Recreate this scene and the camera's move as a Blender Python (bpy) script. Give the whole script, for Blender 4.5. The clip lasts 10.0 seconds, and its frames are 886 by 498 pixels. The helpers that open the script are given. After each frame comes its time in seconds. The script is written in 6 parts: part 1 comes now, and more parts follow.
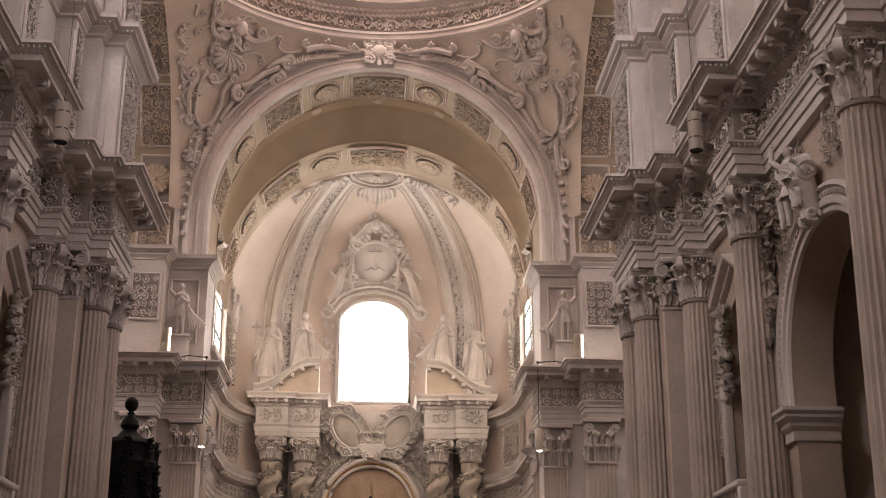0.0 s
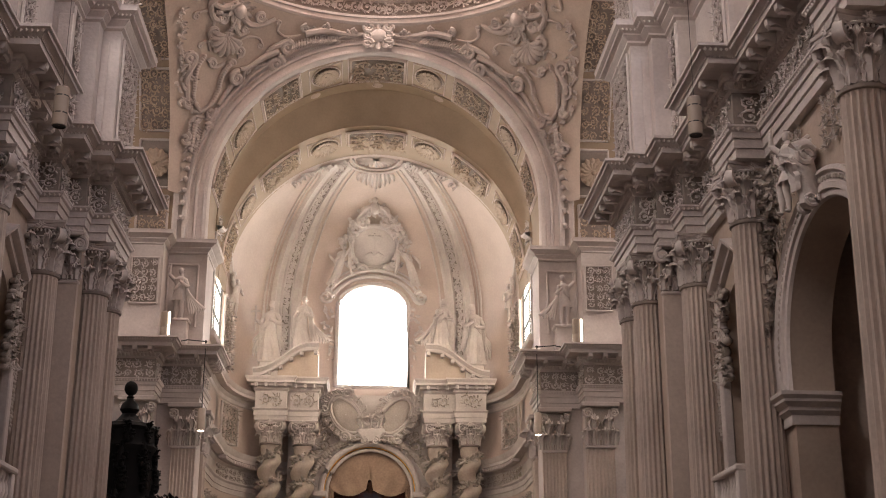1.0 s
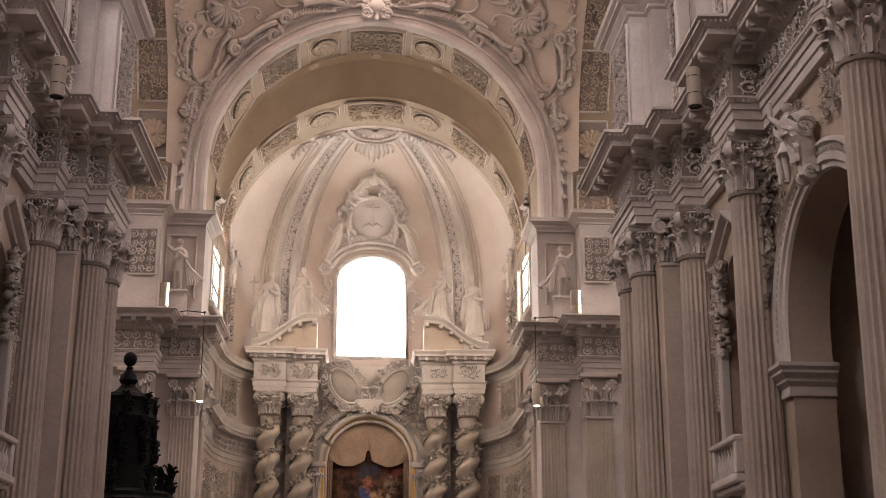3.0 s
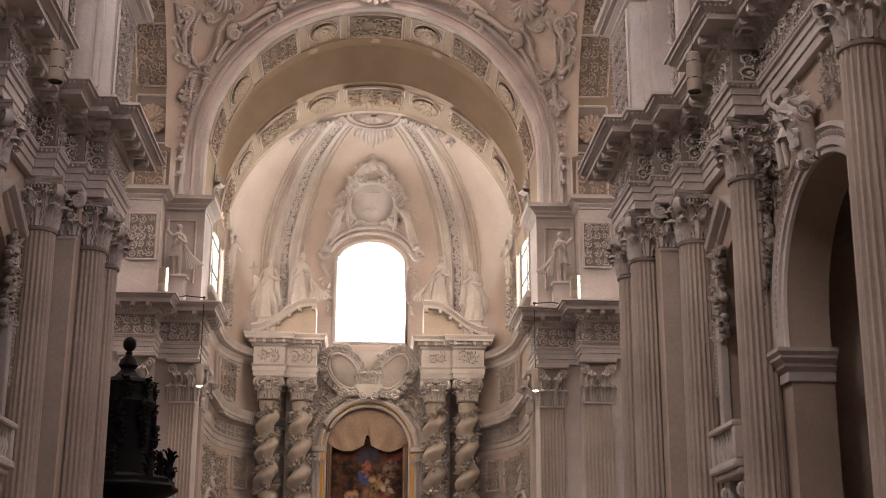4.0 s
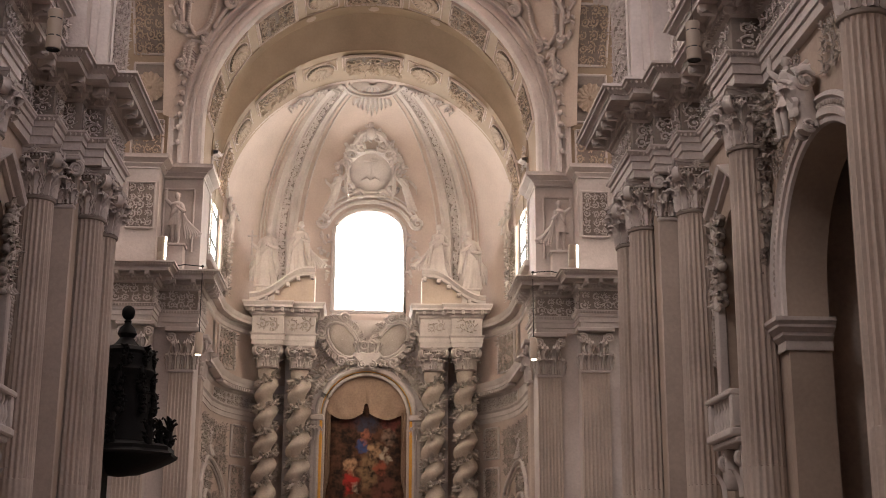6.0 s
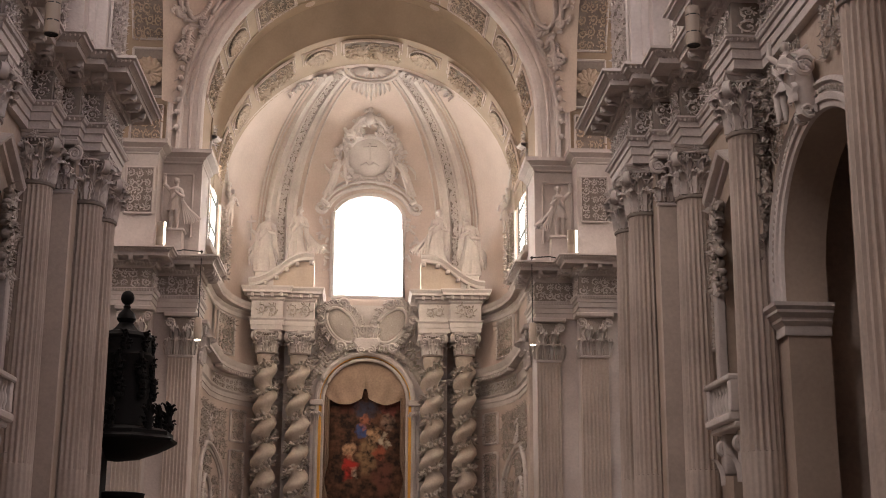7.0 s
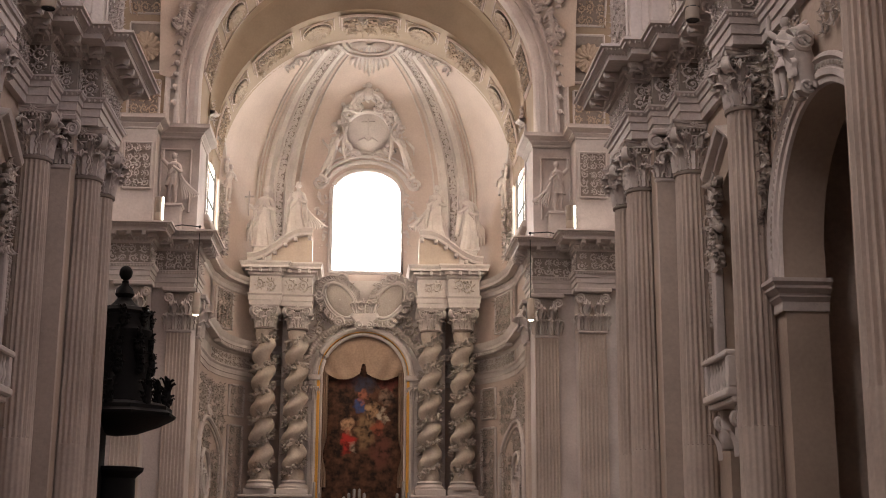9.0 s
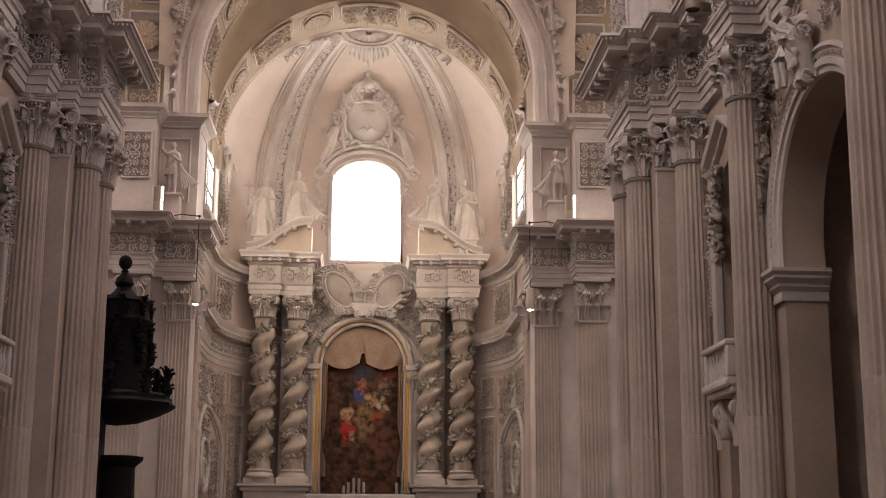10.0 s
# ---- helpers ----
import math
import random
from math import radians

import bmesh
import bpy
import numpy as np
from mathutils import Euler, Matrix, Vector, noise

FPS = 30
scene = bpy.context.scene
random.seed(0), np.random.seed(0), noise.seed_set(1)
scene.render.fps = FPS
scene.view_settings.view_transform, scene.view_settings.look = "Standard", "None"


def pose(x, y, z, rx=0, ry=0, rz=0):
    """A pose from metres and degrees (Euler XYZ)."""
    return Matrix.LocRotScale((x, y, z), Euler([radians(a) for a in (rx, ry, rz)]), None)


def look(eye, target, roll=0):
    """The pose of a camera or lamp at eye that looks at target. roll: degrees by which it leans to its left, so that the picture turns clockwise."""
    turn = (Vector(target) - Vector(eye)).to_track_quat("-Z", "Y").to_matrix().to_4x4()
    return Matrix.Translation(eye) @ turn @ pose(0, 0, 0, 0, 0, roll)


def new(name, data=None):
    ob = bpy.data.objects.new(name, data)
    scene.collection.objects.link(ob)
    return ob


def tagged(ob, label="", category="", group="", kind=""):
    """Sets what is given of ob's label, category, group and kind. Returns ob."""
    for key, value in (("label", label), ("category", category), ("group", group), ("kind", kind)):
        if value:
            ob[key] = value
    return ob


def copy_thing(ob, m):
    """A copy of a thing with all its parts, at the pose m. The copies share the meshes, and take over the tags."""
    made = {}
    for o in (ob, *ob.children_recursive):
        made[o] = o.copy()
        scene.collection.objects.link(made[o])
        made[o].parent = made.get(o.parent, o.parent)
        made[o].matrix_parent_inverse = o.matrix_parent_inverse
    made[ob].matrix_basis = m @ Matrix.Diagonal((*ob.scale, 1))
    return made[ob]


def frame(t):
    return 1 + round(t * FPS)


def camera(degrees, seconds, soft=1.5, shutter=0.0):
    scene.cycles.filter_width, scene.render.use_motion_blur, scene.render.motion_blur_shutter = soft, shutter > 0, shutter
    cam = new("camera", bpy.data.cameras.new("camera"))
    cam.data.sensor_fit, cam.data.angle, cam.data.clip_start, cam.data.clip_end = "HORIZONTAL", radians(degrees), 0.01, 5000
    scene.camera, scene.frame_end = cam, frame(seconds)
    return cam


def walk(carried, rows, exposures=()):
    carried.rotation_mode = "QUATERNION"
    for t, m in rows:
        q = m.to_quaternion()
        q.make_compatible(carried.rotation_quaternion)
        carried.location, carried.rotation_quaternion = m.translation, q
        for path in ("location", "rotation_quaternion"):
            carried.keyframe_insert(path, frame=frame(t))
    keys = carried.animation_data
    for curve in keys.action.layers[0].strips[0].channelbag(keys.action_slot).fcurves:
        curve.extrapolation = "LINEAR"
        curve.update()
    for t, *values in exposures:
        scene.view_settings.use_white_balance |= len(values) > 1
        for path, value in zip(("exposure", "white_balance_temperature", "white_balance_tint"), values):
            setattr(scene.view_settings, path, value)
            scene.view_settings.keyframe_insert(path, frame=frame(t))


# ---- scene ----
# camera: a standing eye on the nave's axis, tilting down
EYE = 1.6
cam = camera(37.6, 10.0, soft=1.0)
ROWS = [
    (0.0, 108.607, -0.140, -3.181),
    (0.5, 108.264, -0.148, -3.206),
    (1.0, 107.923, -0.158, -3.225),
    (1.5, 107.591, -0.162, -3.246),
    (2.0, 107.280, -0.168, -3.261),
    (2.5, 106.973, -0.175, -3.278),
    (4.0, 106.007, -0.201, -3.336),
    (4.5, 105.669, -0.212, -3.353),
    (5.0, 105.329, -0.222, -3.373),
    (5.5, 104.984, -0.234, -3.392),
    (7.0, 103.995, -0.249, -3.458),
    (7.5, 103.700, -0.252, -3.476),
    (8.0, 103.429, -0.258, -3.499),
    (8.5, 103.166, -0.268, -3.521),
    (9.0, 102.913, -0.288, -3.545),
    (9.5, 102.669, -0.302, -3.561),
    (10.0, 102.454, -0.307, -3.571),
]
walk(cam, [(t, pose(0, 0, EYE, rx, ry, rz)) for t, rx, ry, rz in ROWS])
scene.view_settings.exposure = 0.14

# ---- light ----
world = bpy.data.worlds.new("sky")
scene.world = world
world.use_nodes = True
wn = world.node_tree
sky = wn.nodes.new("ShaderNodeTexSky")
sky.sky_type = "NISHITA"
sky.sun_disc = False
sky.sun_elevation, sky.sun_rotation = radians(38), radians(8)
wn.links.new(sky.outputs[0], wn.nodes["Background"].inputs[0])
wn.nodes["Background"].inputs[1].default_value = 0.1


def area_lamp(name, eye, target, w, h, watts, colour):
    d = bpy.data.lights.new(name, "AREA")
    d.shape, d.size, d.size_y, d.energy, d.color = "RECTANGLE", w, h, watts, colour
    ob = new(name, d)
    ob.matrix_world = look(eye, target)
    return ob


sun = bpy.data.lights.new("sun", "SUN")
sun.energy, sun.angle, sun.color = 4.0, radians(0.6), (1.0, 0.93, 0.82)
new("sun", sun).matrix_world = look((3, 90, 70), (0, 40, 8))

WARM, COOL = (1.0, 0.84, 0.77), (1.0, 0.87, 0.90)
# choir and apse daylight; unseen facade, lunette, drum, transept lamps added for assumed windows
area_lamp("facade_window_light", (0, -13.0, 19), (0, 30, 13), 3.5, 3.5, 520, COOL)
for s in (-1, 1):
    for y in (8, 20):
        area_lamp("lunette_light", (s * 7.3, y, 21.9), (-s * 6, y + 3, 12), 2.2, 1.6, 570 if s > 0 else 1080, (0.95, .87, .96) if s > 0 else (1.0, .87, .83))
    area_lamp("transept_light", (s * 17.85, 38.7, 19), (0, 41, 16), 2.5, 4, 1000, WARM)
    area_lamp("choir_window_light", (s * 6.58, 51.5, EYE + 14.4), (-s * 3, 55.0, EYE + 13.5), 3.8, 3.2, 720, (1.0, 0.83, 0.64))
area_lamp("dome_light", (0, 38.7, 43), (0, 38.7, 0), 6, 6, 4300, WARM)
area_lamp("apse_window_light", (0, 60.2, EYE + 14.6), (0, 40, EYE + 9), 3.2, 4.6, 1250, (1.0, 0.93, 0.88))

# ---- materials ----
def material(name, base, vary=0.10, scale=3.0, rough=0.75, bump=0.15, grain=40.0, metallic=0.0, tint=None):
    m = bpy.data.materials.new(name)
    m.use_nodes = True
    nt = m.node_tree
    b = nt.nodes["Principled BSDF"]
    b.inputs["Roughness"].default_value = rough
    b.inputs["Metallic"].default_value = metallic
    co = nt.nodes.new("ShaderNodeNewGeometry")
    info = nt.nodes.new("ShaderNodeObjectInfo")
    big, fine = nt.nodes.new("ShaderNodeTexNoise"), nt.nodes.new("ShaderNodeTexNoise")
    big.inputs["Scale"].default_value, big.inputs["Detail"].default_value = scale * 0.25, 6
    fine.inputs["Scale"].default_value, fine.inputs["Detail"].default_value = grain * 0.3, 5
    for n in (big, fine):
        nt.links.new(co.outputs["Position"], n.inputs["Vector"])
    ramp = nt.nodes.new("ShaderNodeValToRGB")
    tint = tint or [c * (1 - 2.2 * vary) for c in base]
    ramp.color_ramp.elements[0].position, ramp.color_ramp.elements[1].position = 0.32, 0.68
    ramp.color_ramp.elements[0].color = (*tint, 1)
    ramp.color_ramp.elements[1].color = (*base, 1)
    nt.links.new(big.outputs["Fac"], ramp.inputs["Fac"])
    mix = nt.nodes.new("ShaderNodeMix")
    mix.data_type, mix.blend_type = "RGBA", "MULTIPLY"
    mix.inputs["Factor"].default_value = 1.0
    mr = nt.nodes.new("ShaderNodeMapRange")
    mr.inputs["From Min"].default_value, mr.inputs["From Max"].default_value = 0.3, 0.7
    mr.inputs["To Min"].default_value, mr.inputs["To Max"].default_value = 1 - vary, 1.0
    nt.links.new(fine.outputs["Fac"], mr.inputs["Value"])
    shade = nt.nodes.new("ShaderNodeMath")
    shade.operation = "MULTIPLY_ADD"
    shade.inputs[1].default_value, shade.inputs[2].default_value = 0.06, 0.94
    nt.links.new(info.outputs["Random"], shade.inputs[0])
    mul = nt.nodes.new("ShaderNodeMath")
    mul.operation = "MULTIPLY"
    nt.links.new(mr.outputs[0], mul.inputs[0])
    nt.links.new(shade.outputs[0], mul.inputs[1])
    nt.links.new(ramp.outputs[0], mix.inputs["A"])
    nt.links.new(mul.outputs[0], mix.inputs["B"])
    nt.links.new(mix.outputs["Result"], b.inputs["Base Color"])
    if bump:
        bm = nt.nodes.new("ShaderNodeBump")
        bm.inputs["Strength"].default_value, bm.inputs["Distance"].default_value = bump, 0.03
        nt.links.new(fine.outputs["Fac"], bm.inputs["Height"])
        nt.links.new(bm.outputs[0], b.inputs["Normal"])
    return m


STUCCO = material("white_stucco", (0.66, 0.60, 0.56), tint=(0.50, 0.44, 0.41), bump=.35)
# taupe relief ground, darkened in place of deep shade between the carving
SHADED_GROUND = material("relief_ground", (0.32, 0.27, 0.235), vary=.15, tint=(.22, .185, .16))
# ochre, darker than the vault plaster: the soffits' shade is in the colour
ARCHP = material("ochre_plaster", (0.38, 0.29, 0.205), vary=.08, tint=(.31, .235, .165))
OCHRE = material("ochre_relief", (0.54, 0.43, 0.33), vary=.15, tint=(.43, .335, .255))
SHAFT = material("column_stucco", (0.59, 0.50, 0.43), vary=0.12, tint=(0.46, 0.385, 0.33))
RELIEF = material("relief_stucco", (0.52, 0.46, 0.41), vary=0.2, tint=(0.36, 0.31, 0.27), grain=60, bump=0.5)
VAULT = material("vault_plaster", (0.60, 0.49, 0.425), vary=0.08, tint=(0.52, 0.42, 0.36))
# tinted brown ground, darkened in place of shade; the panels are not sunken
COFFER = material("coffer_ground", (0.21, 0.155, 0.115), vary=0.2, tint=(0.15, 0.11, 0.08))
WALL = material("wall_plaster", (0.52, 0.42, 0.34), tint=(0.42, 0.335, 0.27))
DARKWOOD = material("black_wood", (0.007, 0.006, 0.006), rough=0.7, bump=0.2)
DARKWOOD.node_tree.nodes["Principled BSDF"].inputs["Specular IOR Level"].default_value = 0.15
GOLD = material("gilding", (0.95, 0.50, 0.09), rough=0.4, metallic=0.25)
PEND = material("pendentive_plaster", (0.60, 0.515, 0.445), vary=.1, tint=(.50, .425, .36))
CLOTH = material("drapery_stucco", (0.42, 0.29, 0.205), vary=0.2, tint=(.29, .195, .135))
SPEAKER = material("beige_metal", (0.36, 0.29, 0.23), rough=0.5, bump=0.02, vary=0.03)
BLACK = material("black_metal", (0.012, 0.012, 0.012), rough=0.4, bump=0)
FLOORM = material("stone_floor", (0.13, 0.10, 0.085), rough=0.4)
PIPE = material("candle_tin", (0.45, 0.42, 0.40), rough=0.3, metallic=0.7)
CHAPEL = material("chapel_wall", (0.60, 0.50, 0.43), vary=0.15)
LEAD = material("window_lead", (0.10, 0.09, 0.08), rough=0.6)


def glow(name, colour, strength):
    m = bpy.data.materials.new(name)
    m.use_nodes = True
    nt = m.node_tree
    nt.nodes.remove(nt.nodes["Principled BSDF"])
    e = nt.nodes.new("ShaderNodeEmission")
    e.inputs[0].default_value, e.inputs[1].default_value = (*colour, 1), strength
    nt.links.new(e.outputs[0], nt.nodes["Material Output"].inputs[0])
    return m


SKYGLOW = glow("bright_sky", (1.0, 0.98, 0.95), 9.0)
SIDEGLOW = glow("choir_daylight", (1.0, 0.97, 0.93), 3.0)
# panes of the unseen windows, made to glow behind the added lamps
ADDED_GLOW = glow("window_daylight", (1.0, 0.93, 0.88), 1.5)
LAMPGLOW = glow("lamp_bulb", (1.0, 0.9, 0.75), 6.0)


# ---- builders ----
PI = math.pi


class MB:
    """Collects vertices and faces."""

    def __init__(self):
        self.v, self.f = [], []

    def add(self, vs, fs):
        n = len(self.v)
        self.v += [tuple(p) for p in vs]
        self.f += [tuple(i + n for i in q) for q in fs]
        return self

    def grid(self, rows, close_u=False, close_v=False):
        """rows: lists of points, equally long."""
        n, m = len(rows), len(rows[0])
        fs = []
        for i in range(n if close_v else n - 1):
            for j in range(m if close_u else m - 1):
                a, b = i * m + j, i * m + (j + 1) % m
                c, d = ((i + 1) % n) * m + (j + 1) % m, ((i + 1) % n) * m + j
                fs.append((a, b, c, d))
        return self.add([p for r in rows for p in r], fs)

    def box(self, x0, x1, y0, y1, z0, z1, ch=0.0):
        if ch <= 0:
            vs = [(x, y, z) for z in (z0, z1) for x, y in ((x0, y0), (x1, y0), (x1, y1), (x0, y1))]
            return self.add(vs, [(3, 2, 1, 0), (4, 5, 6, 7), (0, 1, 5, 4), (1, 2, 6, 5), (2, 3, 7, 6), (3, 0, 4, 7)])
        rows = []
        for z, k in ((z0, ch), (z0 + ch, 0), (z1 - ch, 0), (z1, ch)):
            rows.append([(x0 + k, y0 + ch, z), (x0 + ch, y0 + k, z), (x1 - ch, y0 + k, z), (x1 - k, y0 + ch, z),
                         (x1 - k, y1 - ch, z), (x1 - ch, y1 - k, z), (x0 + ch, y1 - k, z), (x0 + k, y1 - ch, z)])
        n = len(self.v)
        self.grid(rows, close_u=True)
        self.f += [tuple(n + i for i in range(7, -1, -1)), tuple(n + 24 + i for i in range(8))]
        return self

    def tube(self, pts, r, sides=6, flat=1.0, normal=None):
        """A tube along points; r a number or one per point; flat squeezes it along normal."""
        pts = [Vector(p) for p in pts]
        rr = r if isinstance(r, (list, tuple)) else [r] * len(pts)
        rows = []
        ref = Vector(normal) if normal is not None else None
        for i, p in enumerate(pts):
            d = (pts[min(i + 1, len(pts) - 1)] - pts[max(i - 1, 0)])
            d = d.normalized() if d.length > 1e-9 else Vector((0, 0, 1))
            up = ref if ref is not None else (Vector((0, 0, 1)) if abs(d.z) < 0.9 else Vector((1, 0, 0)))
            s = d.cross(up)
            s = s.normalized() if s.length > 1e-6 else Vector((1, 0, 0))
            u = s.cross(d).normalized()
            rows.append([p + (s * math.cos(k) + u * (math.sin(k) * flat)) * rr[i] for k in (2 * math.pi * j / sides for j in range(sides))])
        n = len(self.v)
        self.grid(rows, close_u=True)
        self.f += [tuple(n + i for i in range(sides - 1, -1, -1)), tuple(n + (len(rows) - 1) * sides + i for i in range(sides))]
        return self

    def ball(self, c, r, n=8, m=6):
        """r: three half axes."""
        rows = []
        for i in range(m + 1):
            a = -math.pi / 2 + math.pi * i / m
            k = max(math.cos(a), 0.02)
            rows.append([(c[0] + r[0] * k * math.cos(t), c[1] + r[1] * k * math.sin(t), c[2] + r[2] * math.sin(a))
                         for t in (2 * math.pi * j / n for j in range(n))])
        return self.grid(rows, close_u=True)

    def lathe(self, prof, n=32, c=(0, 0, 0), a0=0.0, a1=2 * math.pi):
        """prof: (radius, height) from below."""
        full = abs(a1 - a0 - 2 * math.pi) < 1e-6
        k = n if full else n + 1
        rows = [[(c[0] + r * math.cos(a0 + (a1 - a0) * j / n), c[1] + r * math.sin(a0 + (a1 - a0) * j / n), c[2] + z) for j in range(k)] for r, z in prof]
        return self.grid(rows, close_u=full)

    def moved(self, m):
        out = MB()
        out.v, out.f = [tuple(m @ Vector(p)) for p in self.v], list(self.f)
        return out

    def join(self, other):
        return self.add(other.v, other.f)

    def mesh(self, name, mat, smooth=None):
        me = bpy.data.meshes.new(name)
        me.from_pydata(self.v, [], self.f)
        me.materials.append(mat)
        me.update()
        if smooth:
            me.shade_smooth()
            me.set_sharp_from_angle(angle=radians(smooth))
        return me


def part(name, mb, mat, parent=None, label="", smooth=40):
    ob = new(name, mb.mesh(name, mat, smooth))
    if parent is not None:
        ob.parent = parent
    if label:
        ob["label"] = label
    return ob


def structure(name, mb, mat, label, category, smooth=40):
    return tagged(part(name, mb, mat, None, "", smooth), label, category, kind="structure")


def thing(name, place, label, category, group="", kind=""):
    e = new(name)
    e.location = place
    e.empty_display_size = 0.2
    return tagged(e, label, category, group, kind)


def offset_path(path, d):
    """The plan line moved d to its left, with mitred corners."""
    out = []
    n = len(path)
    for i in range(n):
        p = Vector(path[i])
        ns = []
        for a, b in ((i - 1, i), (i, i + 1)):
            if a >= 0 and b < n:
                t = (Vector(path[b]) - Vector(path[a])).normalized()
                ns.append(Vector((-t.y, t.x)))
        if len(ns) == 2:
            m = ns[0] + ns[1]
            k = m.length_squared
            m = m * (2 / k) if k > 0.05 else ns[0]
            out.append(p + m * d)
        else:
            out.append(p + ns[0] * d)
    return out


def sweep(mb, path, prof, flip=False):
    """A moulding: prof (out to the left, height) carried along the plan line."""
    rows = []
    for d, z in prof:
        rows.append([(q.x, q.y, z) for q in offset_path(path, d)])
    if flip:
        rows = [r[::-1] for r in rows]
    n, k = len(mb.v), len(rows[0])
    mb.grid(rows)
    mb.f += [tuple(n + k * i for i in range(len(rows))), tuple(n + k * i + k - 1 for i in range(len(rows) - 1, -1, -1))]
    return mb


def mirrored(path):
    """The plan line on the other side of the axis, still with the nave to its left."""
    return [(-x, y) for x, y in path][::-1]


def spiral(c, u, v, r, turns=1.6, a0=0.0, hand=1, n=22, shrink=0.12):
    c, u, v = Vector(c), Vector(u), Vector(v)
    pts = []
    for i in range(n + 1):
        k = i / n
        a = a0 + hand * turns * 2 * math.pi * k
        q = r * (1 - (1 - shrink) * k)
        pts.append(c + u * (q * math.cos(a)) + v * (q * math.sin(a)))
    return pts


def leaf(mb, base, u, v, n, length, width, curl=0.35, seg=5):
    """An acanthus leaf lying along v from base, u across, n out: a ridged, lobed strip that curls out at its tip."""
    base, u, v, n = Vector(base), Vector(u), Vector(v), Vector(n)
    rows = []
    for i in range(seg + 1):
        k = i / seg
        w = width * (0.5 * math.sin(math.pi * (0.18 + 0.80 * k)) + 0.06) * (1.0 if i % 2 else 0.74)
        y = length * (k if k < 0.85 else 0.85 + (k - 0.85) * 0.1)
        o = curl * length * k ** 3
        c = base + v * y + n * o
        rows.append([c - u * w - n * 0.02 * length, c - u * w * 0.5 + n * 0.05 * length, c + n * 0.10 * length,
                     c + u * w * 0.5 + n * 0.05 * length, c + u * w - n * 0.02 * length])
    return mb.grid(rows)


def acanthus(mb, base, u, v, n, length, width, curl):
    """A lobed leaf that climbs along v, leans out along n and rolls over at its tip."""
    base, u, v, n = Vector(base), Vector(u), Vector(v), Vector(n)
    rows = []
    roll = length * .12 * (.7 + curl)
    for i in range(15):
        k = i / 14
        if k < .6:
            y, o, tilt = length * k * 1.25, .10 * length * (k / .6) ** 2, 0.0
        else:
            tilt = (k - .6) / .4 * radians(205)
            y, o = length * .75 + roll * math.sin(tilt), .10 * length + roll * (1 - math.cos(tilt))
        lobe = .62 + .38 * abs(math.sin(PI * (k * 4 + .25)))
        w = width * .5 * (.5 + .75 * math.sin(PI * (.12 + .7 * k))) * lobe * (1 - .5 * max(0, (k - .6) / .4))
        out = n * math.cos(tilt) + v * math.sin(tilt)
        rows.append([base + v * y + n * o + u * (w * j / 4) + out * (length * h) for j, h in ((-4, -.08), (-3, .035), (-2, -.035), (-1, .05), (0, .115), (1, .05), (2, -.035), (3, .035), (4, -.08))])
    return mb.grid(rows)


def smooth_line(pts, k=6):
    """A curve through a few points."""
    pts = [Vector(q) for q in pts]
    out = []
    for i in range(len(pts) - 1):
        a, b, c, d = (pts[max(0, min(len(pts) - 1, i + q))] for q in (-1, 0, 1, 2))
        for j in range(k):
            t = j / k
            out.append(.5 * ((2 * b) + (c - a) * t + (2 * a - 5 * b + 4 * c - d) * t * t + (3 * b - a - 3 * c + d) * t ** 3))
    return out + [pts[-1]]


def rinceau(mb, o, u, v, n, w, h, rnd, t=0.05, cell=None):
    """Scrolled foliage that fills a field w by h, from its lower left corner o: mirrored scrolls with a flower each, lobed leaves and tendrils."""
    o, u, v, n = Vector(o), Vector(u).normalized(), Vector(v).normalized(), Vector(n).normalized()
    cell = (cell or min(w, h)) * .86
    nu, nv = max(1, round(w / cell)), max(1, round(h / cell))
    cw, chh = w / nu, h / nv
    m = min(cw, chh)
    t = min(t * 1.1, m * .12)
    for i in range(nu):
        for j in range(nv):
            hand = 1 if (i + j) % 2 else -1
            r = m * rnd.uniform(.30, .46)
            c = o + u * (cw * (i + .5 + rnd.uniform(-.15, .15))) + v * (chh * (j + .5 + rnd.uniform(-.10, .10))) + n * t * rnd.uniform(.3, .8)
            a0 = -hand * PI / 2 + rnd.uniform(-1.5, 1.5)
            su, sv = u * (cw / m), v * (chh / m)
            mb.tube(spiral(c, su, sv, r * 1.12, rnd.uniform(1.1, 1.5), a0, hand, 12), [t * (.8 - .045 * q) for q in range(13)], 4, normal=n)
            for q in range(5):
                a = a0 + q * 1.2566
                d, e = u * math.cos(a) + v * math.sin(a), u * -math.sin(a) + v * math.cos(a)
                leaf(mb, c + n * t * .7, e, d, n, r * .42, r * .32, .5, 3)
            for q in range(9):
                a = a0 + q * .698 + rnd.uniform(-.25, .25)
                d, e = su * math.cos(a) + sv * math.sin(a), su * -math.sin(a) + sv * math.cos(a)
                leaf(mb, c + d * r * rnd.uniform(.62, .95) + n * t * rnd.uniform(0, .8), e.normalized(), (d + e * hand * rnd.uniform(.4, 1.3)).normalized(), n,
                     r * rnd.uniform(.6, 1.05), r * rnd.uniform(.34, .56), rnd.uniform(.25, .8), 5 if q % 2 else 4)
    return mb


